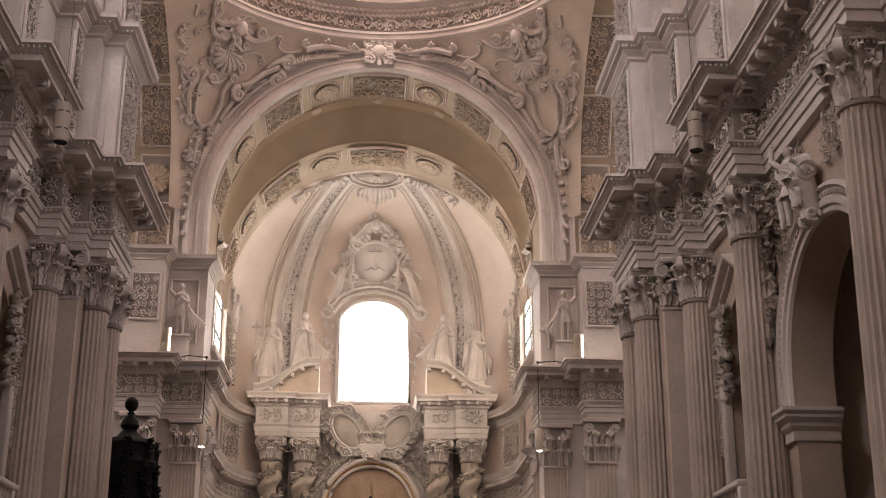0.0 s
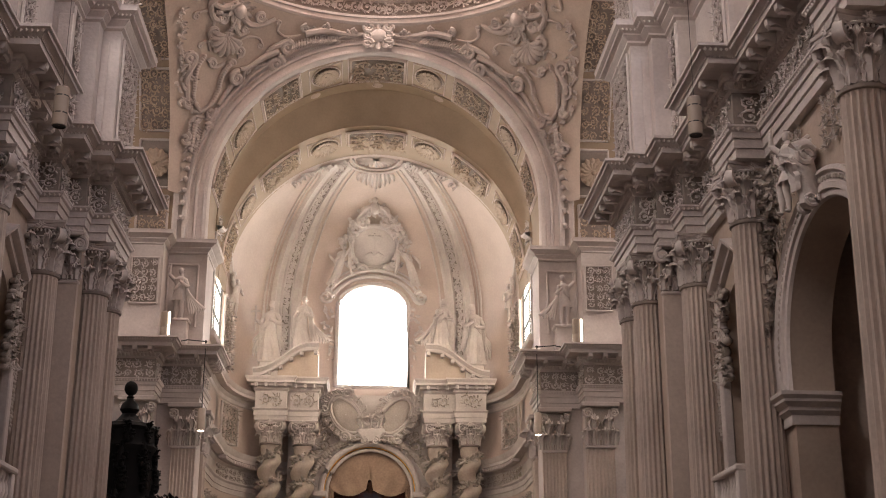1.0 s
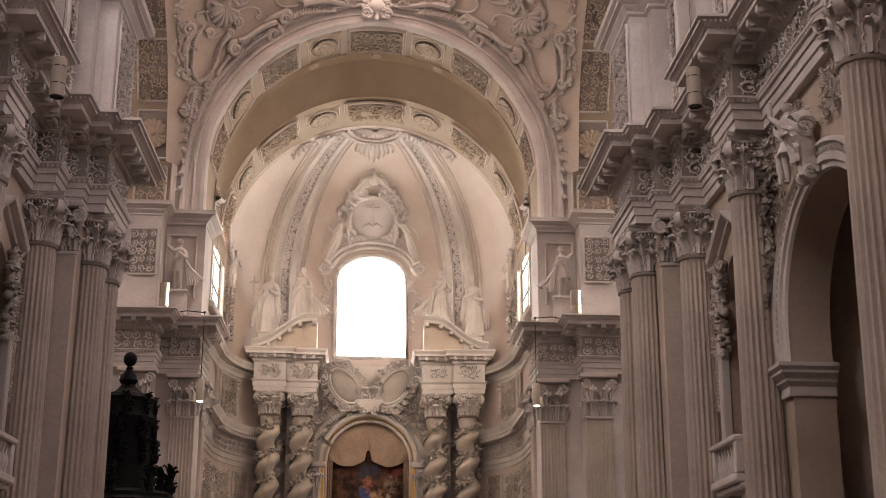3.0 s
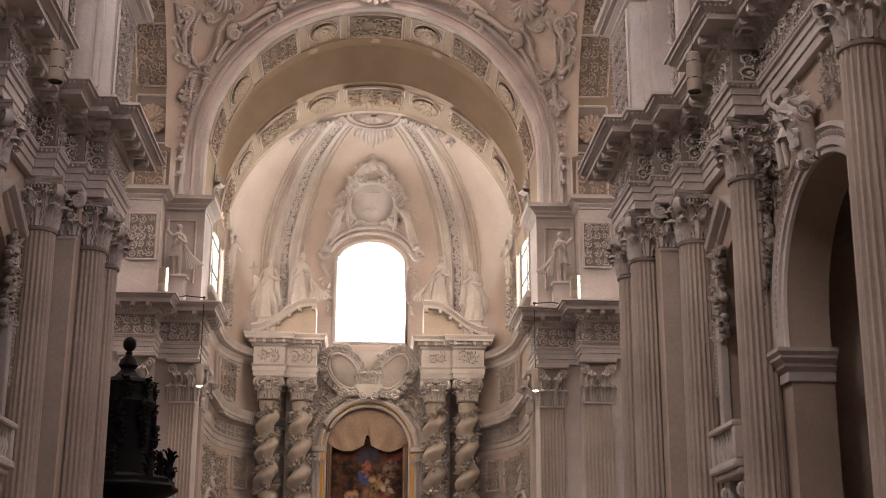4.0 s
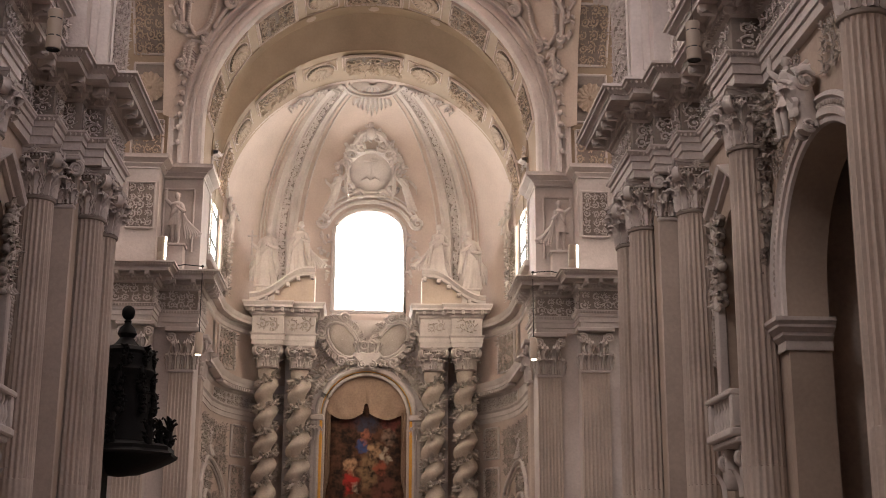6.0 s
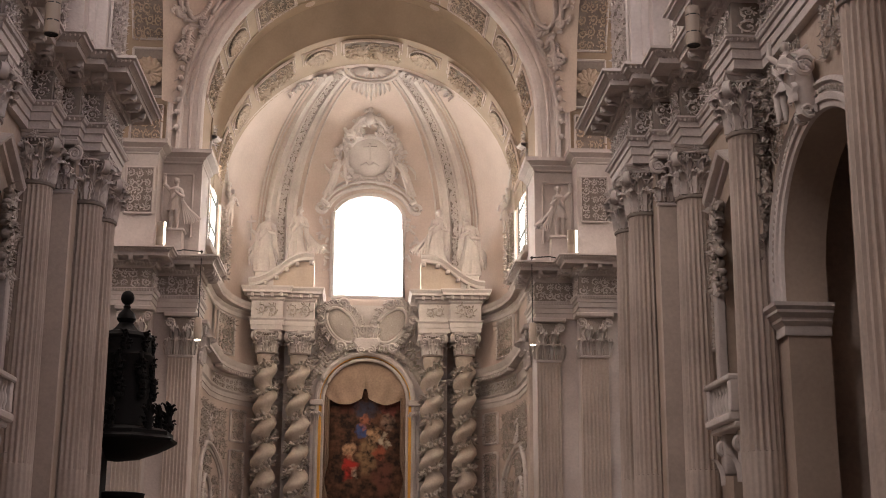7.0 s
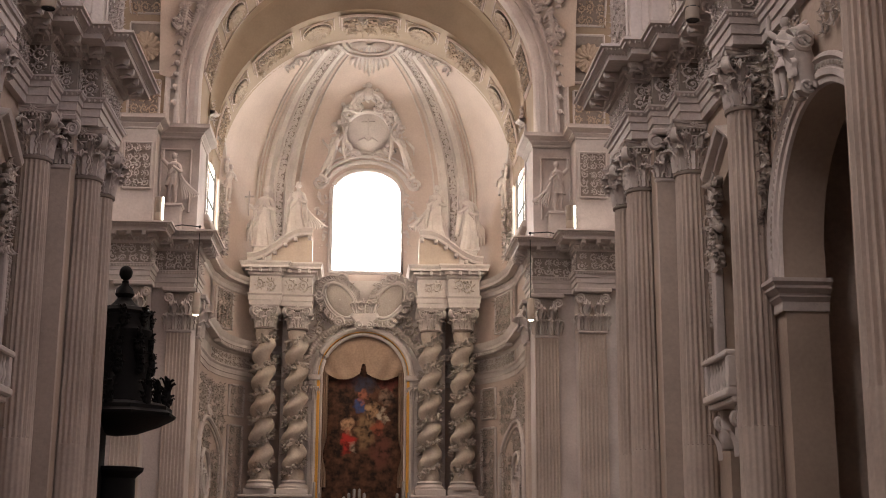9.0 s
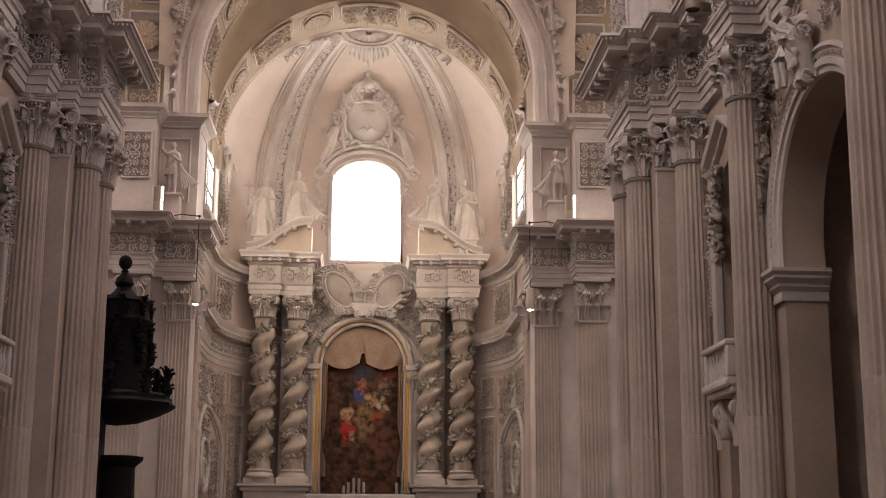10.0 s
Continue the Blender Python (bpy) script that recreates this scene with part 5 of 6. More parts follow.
# ---- apse: ribs, crown, medallion, cornices ----
apse = bpy.data.objects["wall_apse"]
for s in (-1, 1):
    def rib_pt(off, z, out):
        k = apse_r(z) / APSE_R
        x = s * (.50 + 3.58 * k + off * APSE_R * (.45 + .55 * k) * .66)
        r = max(apse_r(z), .05)
        return apse_pt(math.acos(max(-.98, min(.98, x / r))), z, out)
    zz = [DZ - 2.9] + [DZ - 1.4] + [DZ + (DTOP - DZ) * math.sin(radians(77 * i / 26)) for i in range(27)]
    base = MB()
    prof = [(-8.6, -.05), (-8.6, .18), (-8.1, .26), (-7.5, .20), (-7.2, .10), (-3.6, .10), (-3.3, .24), (-2.7, .24), (-2.5, .10), (2.5, .10), (2.7, .24), (3.3, .24), (3.6, .10), (6.6, .10), (7.0, .2), (7.8, .26), (8.2, .18), (8.2, -.05)]
    rows = []
    for z in zz:
        rows.append([rib_pt(radians(a), z, o) for a, o in prof])
    base.grid(rows)
    part("rib", base, STUCCO, apse, "broad moulded stucco rib of the half dome", 30)
    part("rib_ground", MB().grid([[rib_pt(radians(a), z, .106) for a in (-2.45, 0, 2.45)] for z in zz]), SHADED_GROUND, apse, "ground of the leaf band, darkened in place of shade", 60)
    rel = MB()
    for i in range(64):
        if i < 14:
            z = DZ - 2.7 + .2 * i
        else:
            z = DZ + (DTOP - DZ) * math.sin(radians(76 * (i - 13) / 51))
        p, q = rib_pt(0, z, .11), rib_pt(0, min(z + .1, DTOP - .02), .11)
        v = (q - p).normalized()
        n = (Vector((0, APSE_Y, min(z, DZ) if z < DZ else DZ - 1)) - p).normalized()
        u = v.cross(n).normalized()
        k = .5 + .5 * apse_r(z) / APSE_R
        hand = 1 if i % 2 else -1
        rel.tube(spiral(p + u * hand * .07 * k, u, v, .13 * k, 1.2, i, hand, 10), .03, 5)
        for t in range(5):
            b = rg.uniform(0, 6.28)
            d, ee = u * math.cos(b) + v * math.sin(b), u * -math.sin(b) + v * math.cos(b)
            leaf(rel, p + u * rg.uniform(-.12, .12) * k, ee, d, n, .20 * k, .11 * k, .5, 4)
    part("rib_foliage", rel, STUCCO, apse, "leafy relief along the rib", 50)
    for off, th in ((-12.5, .045), (12.0, .05), (10.2, .03)):
        part("rib_fillet", MB().tube([rib_pt(radians(off), z, .04) for z in zz], th, 6), STUCCO, apse, "thin moulding beside the rib")
    for off in (-7.7, 7.5):
        bd = MB()
        for i in range(70):
            z = DZ - 2.5 + .13 * i if i < 20 else DZ + (DTOP - DZ) * math.sin(radians(75 * (i - 19) / 51))
            bd.ball(rib_pt(radians(off), z, .15), (.05, .05, .05), 5, 4)
        part("rib_beading", bd, STUCCO, apse)
med = thing("coat_of_arms_medallion", (0, 57.6, 20.4), "large stucco cartouche with plain shield above the apse window", "cartouche")
med.matrix_world = pose(0, 57.85, 20.45, 39, 0, 0) @ Matrix.Scale(.88, 4)
mb = MB()
rows = [[(1.12 * k * math.cos(t), .06 - .18 * (1 - k * k), 1.15 * k * math.sin(t) - .15) for t in [2 * PI * i / 28 for i in range(28)]] for k in (1, .8, .55, .3, .02)]
mb.grid(rows, close_u=True)
part("shield", mb, STUCCO, med, "plain rounded shield", 60)
mb = MB()
mb.box(-.04, .04, -.19, -.06, -.5, .72, .01).box(-.36, .36, -.17, -.04, .5, .58, .01)
mb.tube([(-.5, -.06, -.55), (-.2, -.15, -.35), (0, -.16, -.5), (.2, -.15, -.35), (.5, -.06, -.55)], .05, 6)
part("shield_relief", mb, STUCCO, med)
mb = MB()
mb.tube([(1.22 * math.cos(t), -.05, 1.27 * math.sin(t) - .15) for t in [2 * PI * i / 32 for i in range(33)]], .12, 7)
for sg in (-1, 1):
    for x, z, r, hd in ((1.0, .95, .36, 1), (.55, 1.35, .3, -1), (1.15, -.9, .36, -1), (.6, -1.35, .3, 1), (.4, 1.9, .3, 1)):
        mb.tube(spiral((sg * x, -.12, z), (sg, 0, 0), (0, 0, 1), r, 1.6, 0, hd, 18), [.12 - .003 * q for q in range(19)], 6)
    for q in range(34):
        k = q / 33
        x, z = sg * (.15 + 1.5 * k + rg.uniform(-.12, .12)), 2.35 - 2.0 * k + rg.uniform(-.2, .25)
        b = rg.uniform(0, 6.28)
        leaf(mb, (x, -.1, z), (-math.sin(b), 0, math.cos(b)), (math.cos(b), 0, math.sin(b)), (0, -1, 0), .45, .22, .4, 5)
        if q % 3 == 0:
            mb.ball((x, -.12, z), (.16, .14, .16), 7, 5)
    for q in range(26):
        k = q / 25
        x, z = sg * (1.55 + .55 * k + rg.uniform(-.1, .1)), .5 - 2.0 * k
        b = rg.uniform(0, 6.28)
        leaf(mb, (x, -.02, z), (-math.sin(b), 0, math.cos(b)), (math.cos(b), 0, math.sin(b)), (0, -1, 0), .36, .17, .4, 5)
mb.ball((0, -.15, 2.15), (.28, .25, .36), 10, 8).ball((0, -.2, 2.62), (.16, .16, .18), 10, 8)
for sg in (-1, 1):
    mb.tube([(0, -.1, 2.3), (sg * .5, -.15, 2.1), (sg * .9, -.12, 1.5)], [.16, .14, .1], 7)
part("scroll_frame", mb, STUCCO, med, "scrolls, foliage and crown of stucco", 50)
for s in (-1, 1):
    statue("statue", (s * 1.95, 57.9, 18.55), 1.9, 15 * s, "leaning stucco figure that holds the cartouche", 30 + s, -.36 * s, .8, lift=-s)

# half round crown of the dome with a hanging leaf, and sprays beside it
crown = thing("rib_crown_ornament", (0, 53.3, 22.9), "half round stucco crown with leaf pendants where the ribs meet", "stucco ornament")


def dome_at(x, y, out=0.0):
    q = min(1, math.hypot(x, y - APSE_Y) / APSE_R)
    return Vector((x, y, DZ + (DTOP - DZ) * math.sqrt(1 - q * q) - out)) - crown.location


for rr, th in ((1.25, .07), (1.0, .05)):
    part("rim", MB().tube([dome_at(rr * math.cos(t), 53.3 + rr * math.sin(t), .05) for t in [PI * i / 24 for i in range(25)]], th, 7), STUCCO, crown, "", 50)
mb = MB()
for k in range(11):
    t = PI * (k + .5) / 11
    d = Vector((math.cos(t), math.sin(t), 0))
    leaf(mb, dome_at(.15 * d.x, 53.3 + .15 * d.y, .06), (-d.y, d.x, 0), d, (0, 0, -1), .85, .26, .05, 6)
part("rosette", mb, STUCCO, crown, "half rosette of leaves", 50)
mb = MB()
for k in range(9):
    x = (k - 4) * .17
    q = dome_at(x, 54.55, .06)
    d = (dome_at(x * 1.2, 55.4 - abs(k - 4) * .13, .06) - q)
    leaf(mb, q, (1, 0, 0), d.normalized(), (0, -.3, -1), d.length * 1.15, .26, .3, 6)
for s in (-1, 1):
    for k in range(16):
        q = dome_at(s * (1.5 + .14 * k), 53.45 + .1 * math.sin(k), .05)
        for t in range(3):
            b = rg.uniform(0, 6.28)
            leaf(mb, q, (-math.sin(b), math.cos(b), 0), (math.cos(b), math.sin(b), -.2), (0, -.3, -1), .30, .15, .4, 5)
part("foliage", mb, STUCCO, crown, "hanging leaves and sprays", 50)

# moulded hood with end volutes over the apse window
hood = thing("window_hood", (0, 58.9, WB), "curved stucco hood with rolled ends over the apse window", "window hood")
for off, th, y in ((.34, .10, -.10), (.56, .07, -.2), (.74, .05, -.12)):
    ln = []
    for t in [radians(18 + 144 * i / 28) for i in range(29)]:
        x, z = -(WH + off) * math.cos(t), WT - 1.2 - WB + (1.2 + off) * math.sin(t)
        ln.append((x, apse_pt(math.acos(max(-1, min(1, x / apse_r(WB + z)))), WB + z).y - 58.9 + y, z))
    part("moulding", MB().tube(ln, th, 7), STUCCO, hood, "", 50)
for s in (-1, 1):
    part("volute", MB().tube(spiral((s * (WH + .55), -.45, WT - WB - .75), (s, 0, 0), (0, 0, 1), .34, 1.7, PI / 2, 1, 22), [.12 - .003 * q for q in range(23)], 7), STUCCO, hood, "", 50)
    fl = MB()
    for k in range(26):
        x, z = s * (WH + .35 + rg.uniform(-.12, .25)), WT - WB - 1.3 - .12 * k
        b = rg.uniform(0, 6.28)
        leaf(fl, (x, -.30 + .02 * k, z), (-math.sin(b), 0, math.cos(b)), (math.cos(b), 0, math.sin(b)), (0, -1, 0), .30, .16, .4, 5)
    part("foliage", fl, STUCCO, hood, "hanging leaves beside the window", 50)

# cornice round the apse at the choir's height
arcR = [(6.32, 48.95), (6.32, 53.0)] + [(APSE_R * math.cos(a), APSE_Y + APSE_R * math.sin(a)) for a in [radians(70 * i / 20) for i in range(1, 21)]]
UP = [(0, 12.3), (.05, 12.35), (.05, 12.5), (.14, 12.6), (.14, 12.66), (.40, 12.68), (.40, 12.8), (.48, 12.9), (.5, 12.98), (-.2, 13.03)]
LOW = [(0, 8.55), (.04, 8.55), (.04, 8.75), (.08, 8.76), (.08, 8.95), (.15, 9.02), (.15, 9.06), (0.02, 9.06), (0.02, 9.62), (.1, 9.7), (.14, 9.75), (.14, 9.85), (.44, 9.88), (.44, 10.0), (.54, 10.16), (.56, 10.22), (-.1, 10.28)]
for s, side in SIDES:
    pth = arcR if s > 0 else mirrored(arcR)
    structure("trim_apse_cornice_" + side, sweep(MB(), pth, UP), STUCCO, "curved stucco cornice of the apse", "cornice", 30)
    low = thing("apse_entablature", (0, 0, 0), "curved white stucco entablature on the apse wall", "entablature", "apse entablatures")
    part("moulding", sweep(MB(), pth, LOW), STUCCO, low, "", 30)
    rel, dn = MB(), MB()
    for p, t, n in along(pth, .5, .0):
        dn.box(p.x - .06, p.x + .06, p.y - .06, p.y + .06, 9.68, 9.86, .01)
    for i in range(1, 20):
        a0, a1 = radians(3.5 * (i - 1)), radians(3.5 * (i))
        q = Vector((s * (APSE_R - .05) * math.cos(a0), APSE_Y + (APSE_R - .05) * math.sin(a0), 9.08))
        q2 = Vector((s * (APSE_R - .05) * math.cos(a1), APSE_Y + (APSE_R - .05) * math.sin(a1), 9.08))
        rinceau(rel, q, q2 - q, (0, 0, 1), (-s * math.cos(a0), -math.sin(a0), 0), (q2 - q).length, .5, RND, .05)
        for k in range(2):
            am = a0 + (a1 - a0) * (k + .25) / 2
            m = Vector((s * (APSE_R - .28) * math.cos(am), APSE_Y + (APSE_R - .28) * math.sin(am), 9.84))
            dn.join(MB().box(-.16, .16, -.05, .05, -.12, .02, .015).moved(Matrix.Translation(m) @ Matrix.Rotation(am if s > 0 else PI - am, 4, "Z")))
    part("frieze_relief", rel, RELIEF, low, "scrolled foliage frieze", 50)
    part("bracket_moulding", dn, STUCCO, low)["kind"] = "stuff"
    # carved panel fields below and above it
    for z0, z1, a0, a1, cell in ((2.2, 6.6, 24, 34, .5), (7.0, 8.3, 24, 34, .5), (10.6, 12.2, 6, 24, .7), (13.3, 16.6, 0, 10, .55)):
        rel, fr = MB(), MB()
        nseg = max(2, int((a1 - a0) / 4))
        for i in range(nseg):
            b0, b1 = radians(a0 + (a1 - a0) * i / nseg), radians(a0 + (a1 - a0) * (i + 1) / nseg)
            q = Vector((s * (APSE_R - .03) * math.cos(b0), APSE_Y + (APSE_R - .03) * math.sin(b0), z0))
            q2 = Vector((s * (APSE_R - .03) * math.cos(b1), APSE_Y + (APSE_R - .03) * math.sin(b1), z0))
            rinceau(rel, q, q2 - q, (0, 0, 1), (-s * math.cos(b0), -math.sin(b0), 0), (q2 - q).length, z1 - z0, RND, .06, cell)
        loop = [Vector((s * (APSE_R - .05) * math.cos(radians(a)), APSE_Y + (APSE_R - .05) * math.sin(radians(a)), z)) for a, z in
                [(a0 + (a1 - a0) * i / 6, z0) for i in range(7)] + [(a1 - (a1 - a0) * i / 6, z1) for i in range(7)] + [(a0, z0)]]
        fr.tube(loop, .06, 6)
        pn = thing("apse_relief", (0, 0, 0), "dense stucco relief panel on the apse wall", "relief panel", "apse reliefs")
        part("foliage", rel, RELIEF, pn, "", 50)
        part("frame", fr, STUCCO, pn)
    # tall arched field with an oval frame and a small figure on the flat wall
    nw = thing("arched_wall_relief", (0, 0, 0), "tall arched stucco relief with an oval frame beside the altar", "relief panel", "arched reliefs")

    def on_wall(y, z, out=.05):
        if y <= APSE_Y:
            return Vector((s * (6.32 - out), y, z))
        a = (y - APSE_Y) / APSE_R
        return Vector((s * (APSE_R + .01 - out) * math.cos(a), APSE_Y + (APSE_R - out) * math.sin(a), z))

    def wall_loop(yc, hw, hh, zc, th, foot=None):
        pts = [(yc + hw * math.cos(t), zc + hh * math.sin(t)) for t in [(2 * PI if foot is None else PI) * i / 32 for i in range(33)]]
        if foot is not None:
            pts = [(yc + hw, foot)] + pts + [(yc - hw, foot)]
        return MB().tube([on_wall(y, z) for y, z in pts], th, 7)

    part("arch_moulding", wall_loop(53.0, 2.25, 1.7, 4.95, .10, 2.2), STUCCO, nw, "", 50)
    part("arch_moulding", wall_loop(53.0, 1.95, 1.45, 4.95, .05, 2.2), STUCCO, nw, "", 50)
    part("oval_frame", wall_loop(52.7, 1.0, 1.05, 4.3, .10), STUCCO, nw, "", 50)
    fl = MB()
    for y0, y1, z0, z1 in ((51.1, 51.7, 2.3, 5.4), (53.8, 54.4, 2.3, 5.4), (54.4, 54.9, 2.3, 5.4), (51.8, 52.7, 5.4, 6.2), (52.7, 53.6, 5.4, 6.2), (50.4, 51.5, 6.3, 8.2), (51.6, 52.6, 6.8, 8.2), (52.6, 53.6, 6.8, 8.2), (53.6, 54.4, 6.5, 8.2), (54.4, 55.2, 6.2, 8.2)):
        o, q = on_wall(y0, z0, .03), on_wall(y1, z0, .03)
        d = (q - o).normalized()
        rinceau(fl, o, d, (0, 0, 1), (-s * d.y, s * d.x, 0), (q - o).length, z1 - z0, RND, .14, .46)
    part("foliage", fl, RELIEF, nw, "crowded scrolls and fruit", 50)
    statue("statue", tuple(on_wall(52.8, 3.6, .02)), 1.25, -60 * s, "small stucco relief figure inside the oval frame", 80 + s, 0, 1.3)
    statue("statue", tuple(on_wall(53.0, 6.75, .08)), 1.4, -50 * s, "winged stucco figure above the arched relief", 84 + s, .22 * s, 1.2, wings=True)
    # hood over the side window
    hd = MB()
    rows = []
    for x, z in ((0, 0), (.12, .02), (.12, .12), (.3, .2), (.34, .3), (0, .34)):
        rows.append([(s * (6.32 - x), y, zz + z) for y, zz in ((49.0, 17.95), (50.2, 18.2), (51.5, 18.75), (52.6, 18.3), (54.0, 17.4))])
    hd.grid(rows)
    structure("trim_window_hood_" + side, hd, STUCCO, "broken stucco hood over the choir window", "moulding", 30)
    ws = thing("choir_wall_stucco", (0, 0, 0), "stucco scrolls and garlands beside the choir window", "stucco ornament", "choir wall ornaments")
    for y0, y1, z0, z1 in ((53.85, 54.5, 13.3, 17.2), (49.3, 53.4, 18.05, 18.9)):
        part("relief", rinceau(MB(), (s * 6.22, y0, z0), (0, 1, 0), (0, 0, 1), (-s, 0, 0), y1 - y0, z1 - z0, RND, .07, .42), STUCCO, ws, "", 50)
    con = MB()
    con.tube(spiral((s * 6.0, 54.0, 17.5), (0, 1, 0), (0, 0, 1), .32, 1.6, 1, 1), [.11 - .003 * q for q in range(23)], 7)
    part("scroll", con, STUCCO, ws, "", 50)
    con = MB()
    con.tube(spiral((s * 6.0, 54.1, 14.0), (0, 1, 0), (0, 0, 1), .42, 1.8, 1, -1), [.11 - .003 * q for q in range(23)], 7)
    part("scroll", con, STUCCO, ws, "", 50)
    jb = MB()
    for y in (SW0 - .06, SW1 + .10):
        jb.box(min(s * 6.2, s * 6.36), max(s * 6.2, s * 6.36), y - .1, y + .1, SWB - .2, SWT + .2, .03)
    jb.box(min(s * 6.05, s * 6.36), max(s * 6.05, s * 6.36), SW0 - .2, SW1 + .3, SWB - .3, SWB - .02, .04)
    structure("trim_window_jamb_" + side, jb, STUCCO, "white stucco window surround", "moulding")

# ---- high altar ----
RY = 56.2
TWIST = material("altar_column_stucco", (0.62, 0.54, 0.46), vary=.15, tint=(.5, .42, .35))


def twisted_column(place, label, seed):
    e = thing("twisted_column", place, label, "column", "altar columns")
    z0, z1 = 4.35, 10.85
    rg = random.Random(seed)
    rows = []
    N = 70
    for i in range(N + 1):
        k = i / N
        z = z0 + (z1 - z0) * k
        a = 2 * PI * 5.6 * k
        amp = .13 * min(1, k * 8, (1 - k) * 8)
        r = .43 - .05 * k
        rows.append([(amp * math.cos(a) + r * math.cos(t), amp * math.sin(a) + r * math.sin(t), z) for t in [2 * PI * j / 20 for j in range(20)]])
    part("shaft", MB().grid(rows, close_u=True), TWIST, e, "spirally twisted stucco shaft", 60)
    vine = MB()
    for i in range(300):
        k = i / 299
        a = 2 * PI * 5.6 * k + PI + rg.uniform(-.5, .5)
        z = z0 + .2 + (z1 - z0 - .4) * k
        q = Vector((.38 * math.cos(a), .38 * math.sin(a), z + rg.uniform(-.1, .1)))
        n = Vector((math.cos(a), math.sin(a), 0))
        b = rg.uniform(0, 6.28)
        u, v = Vector((-n.y, n.x, 0)), Vector((0, 0, 1))
        d = u * math.cos(b) + v * math.sin(b)
        leaf(vine, q, d.cross(n), (d + n * .5).normalized(), n, rg.uniform(.16, .3), .15, .5, 4)
        if i % 4 == 0:
            vine.ball(q + n * .07, (.08, .08, .09), 6, 4)
    part("vine", vine, RELIEF, e, "leafy stucco vine wound round the shaft", 50)
    part("base", MB().lathe([(.62, 3.98), (.62, 4.08), (.58, 4.12), (.52, 4.2), (.56, 4.27), (.46, 4.35)], 24), STUCCO, e)
    cap = new("capital")
    cap.parent = e
    cap.location = (0, 0, z1)
    capital_parts(cap, .42, .95, STUCCO)
    return e


for s in (-1, 1):
    twisted_column((s * 4.3, RY, 0), "twisted altar column wound with stucco vines", 41 + s)
    twisted_column((s * 2.9, RY + .25, 0), "twisted altar column wound with stucco vines", 51 + s)
    pd = thing("altar_pedestal", (s * 3.6, RY, 0), "tall stucco pedestal under the twisted altar columns", "pedestal", "altar pedestals")
    part("die", MB().box(-1.3, 1.3, -.6, 1.0, 0, 3.4, .02), STUCCO, pd)
    part("cap", MB().box(-1.45, 1.45, -.75, 1.0, 3.4, 3.6, .05).box(-1.55, 1.55, -.85, 1.0, 3.6, 3.72, .03), STUCCO, pd)
    for dx, dy in ((-.7, 0), (.7, .25)):
        part("plinth", MB().box(s * dx - .66, s * dx + .66, dy - .62, dy + .62, 3.72, 3.98, .03), STUCCO, pd)
    en = thing("altar_entablature", (0, 0, 0), "stepped stucco entablature block over the altar columns", "entablature", "altar entablatures")
    path = [(5.0, 57.6), (5.0, 55.75), (3.65, 55.75), (3.65, 55.98), (2.3, 55.98), (2.3, 58.2)]
    path = path[::-1] if s > 0 else mirrored(path)[::-1]
    if s > 0:
        path = [(x, y) for x, y in path]
    path = path[::-1]
    pr_a = [(0, 11.8), (0, 12.0), (.04, 12.0), (.04, 12.2), (.1, 12.28), (.1, 12.32), (0, 12.32), (0, 13.05)]
    pr_c = [(0, 13.05), (.08, 13.12), (.08, 13.22), (.2, 13.26), (.2, 13.36), (.36, 13.38), (.36, 13.48), (.44, 13.6), (.44, 13.66), (-.6, 13.7)]
    part("architrave", sweep(MB(), path, pr_a), STUCCO, en, "", 30)
    part("cornice", sweep(MB(), path, pr_c), STUCCO, en, "", 30)
    rel = MB()
    for xa, y in ((3.85, 55.72), (2.5, 55.95)):
        x0 = xa if s > 0 else -xa - .95
        rinceau(rel, (x0, y, 12.4), (1, 0, 0), (0, 0, 1), (0, -1, 0), .95, .58, RND, .04, .48)
    part("frieze_relief", rel, RELIEF, en, "", 50)
    for i in range(7):
        part("bracket", MB().box(s * (2.45 + .42 * i) - .07, s * (2.45 + .42 * i) + .07, 55.42 + (.23 if i < 3 else 0), 55.7 + (.23 if i < 3 else 0), 13.2, 13.37, .02), STUCCO, en)
    # curved half pediment
    pm = thing("scroll_pediment", (0, 0, 0), "rising curved half pediment of white stucco", "pediment", "altar pediments")
    crv = [(5.15, 13.68), (4.75, 13.74), (4.3, 13.94), (3.85, 14.26), (3.4, 14.6), (2.95, 14.82), (2.35, 14.86)]
    fine = []
    for i in range(len(crv) - 1):
        for k in range(4):
            t = k / 4
            p0, p1, p2, p3 = [Vector(crv[max(0, min(len(crv) - 1, i + q))]) for q in (-1, 0, 1, 2)]
            fine.append(.5 * ((2 * p1) + (p2 - p0) * t + (2 * p0 - 5 * p1 + 4 * p2 - p3) * t * t + (3 * p1 - p0 - 3 * p2 + p3) * t ** 3))
    fine.append(Vector(crv[-1]))
    cr = MB()
    rows = [[(s * q.x, 55.55 + d, q.y + h) for q in fine] for d, h in ((.9, .36), (-.1, .36), (-.14, .28), (-.04, .18), (.02, .14), (.06, .02), (.18, 0), (.9, 0))]
    cr.grid(rows)
    part("raking_moulding", cr, STUCCO, pm, "", 30)
    ty = MB()
    rows = [[(s * q.x, 55.85, 13.6) for q in fine], [(s * q.x, 55.85, q.y + .05) for q in fine]]
    ty.grid(rows)
    ty.add([(s * 2.35, 55.85, 13.6), (s * 2.35, 56.8, 13.6), (s * 2.35, 56.8, 14.92), (s * 2.35, 55.85, 14.92)], [(0, 1, 2, 3)])
    part("tympanum", ty, WALL, pm)
    for i in range(6):
        q = fine[3 + 4 * i]
        part("bracket", MB().box(s * q.x - .08, s * q.x + .08, 55.55, 55.86, q.y - .16, q.y - .0, .02), STUCCO, pm)

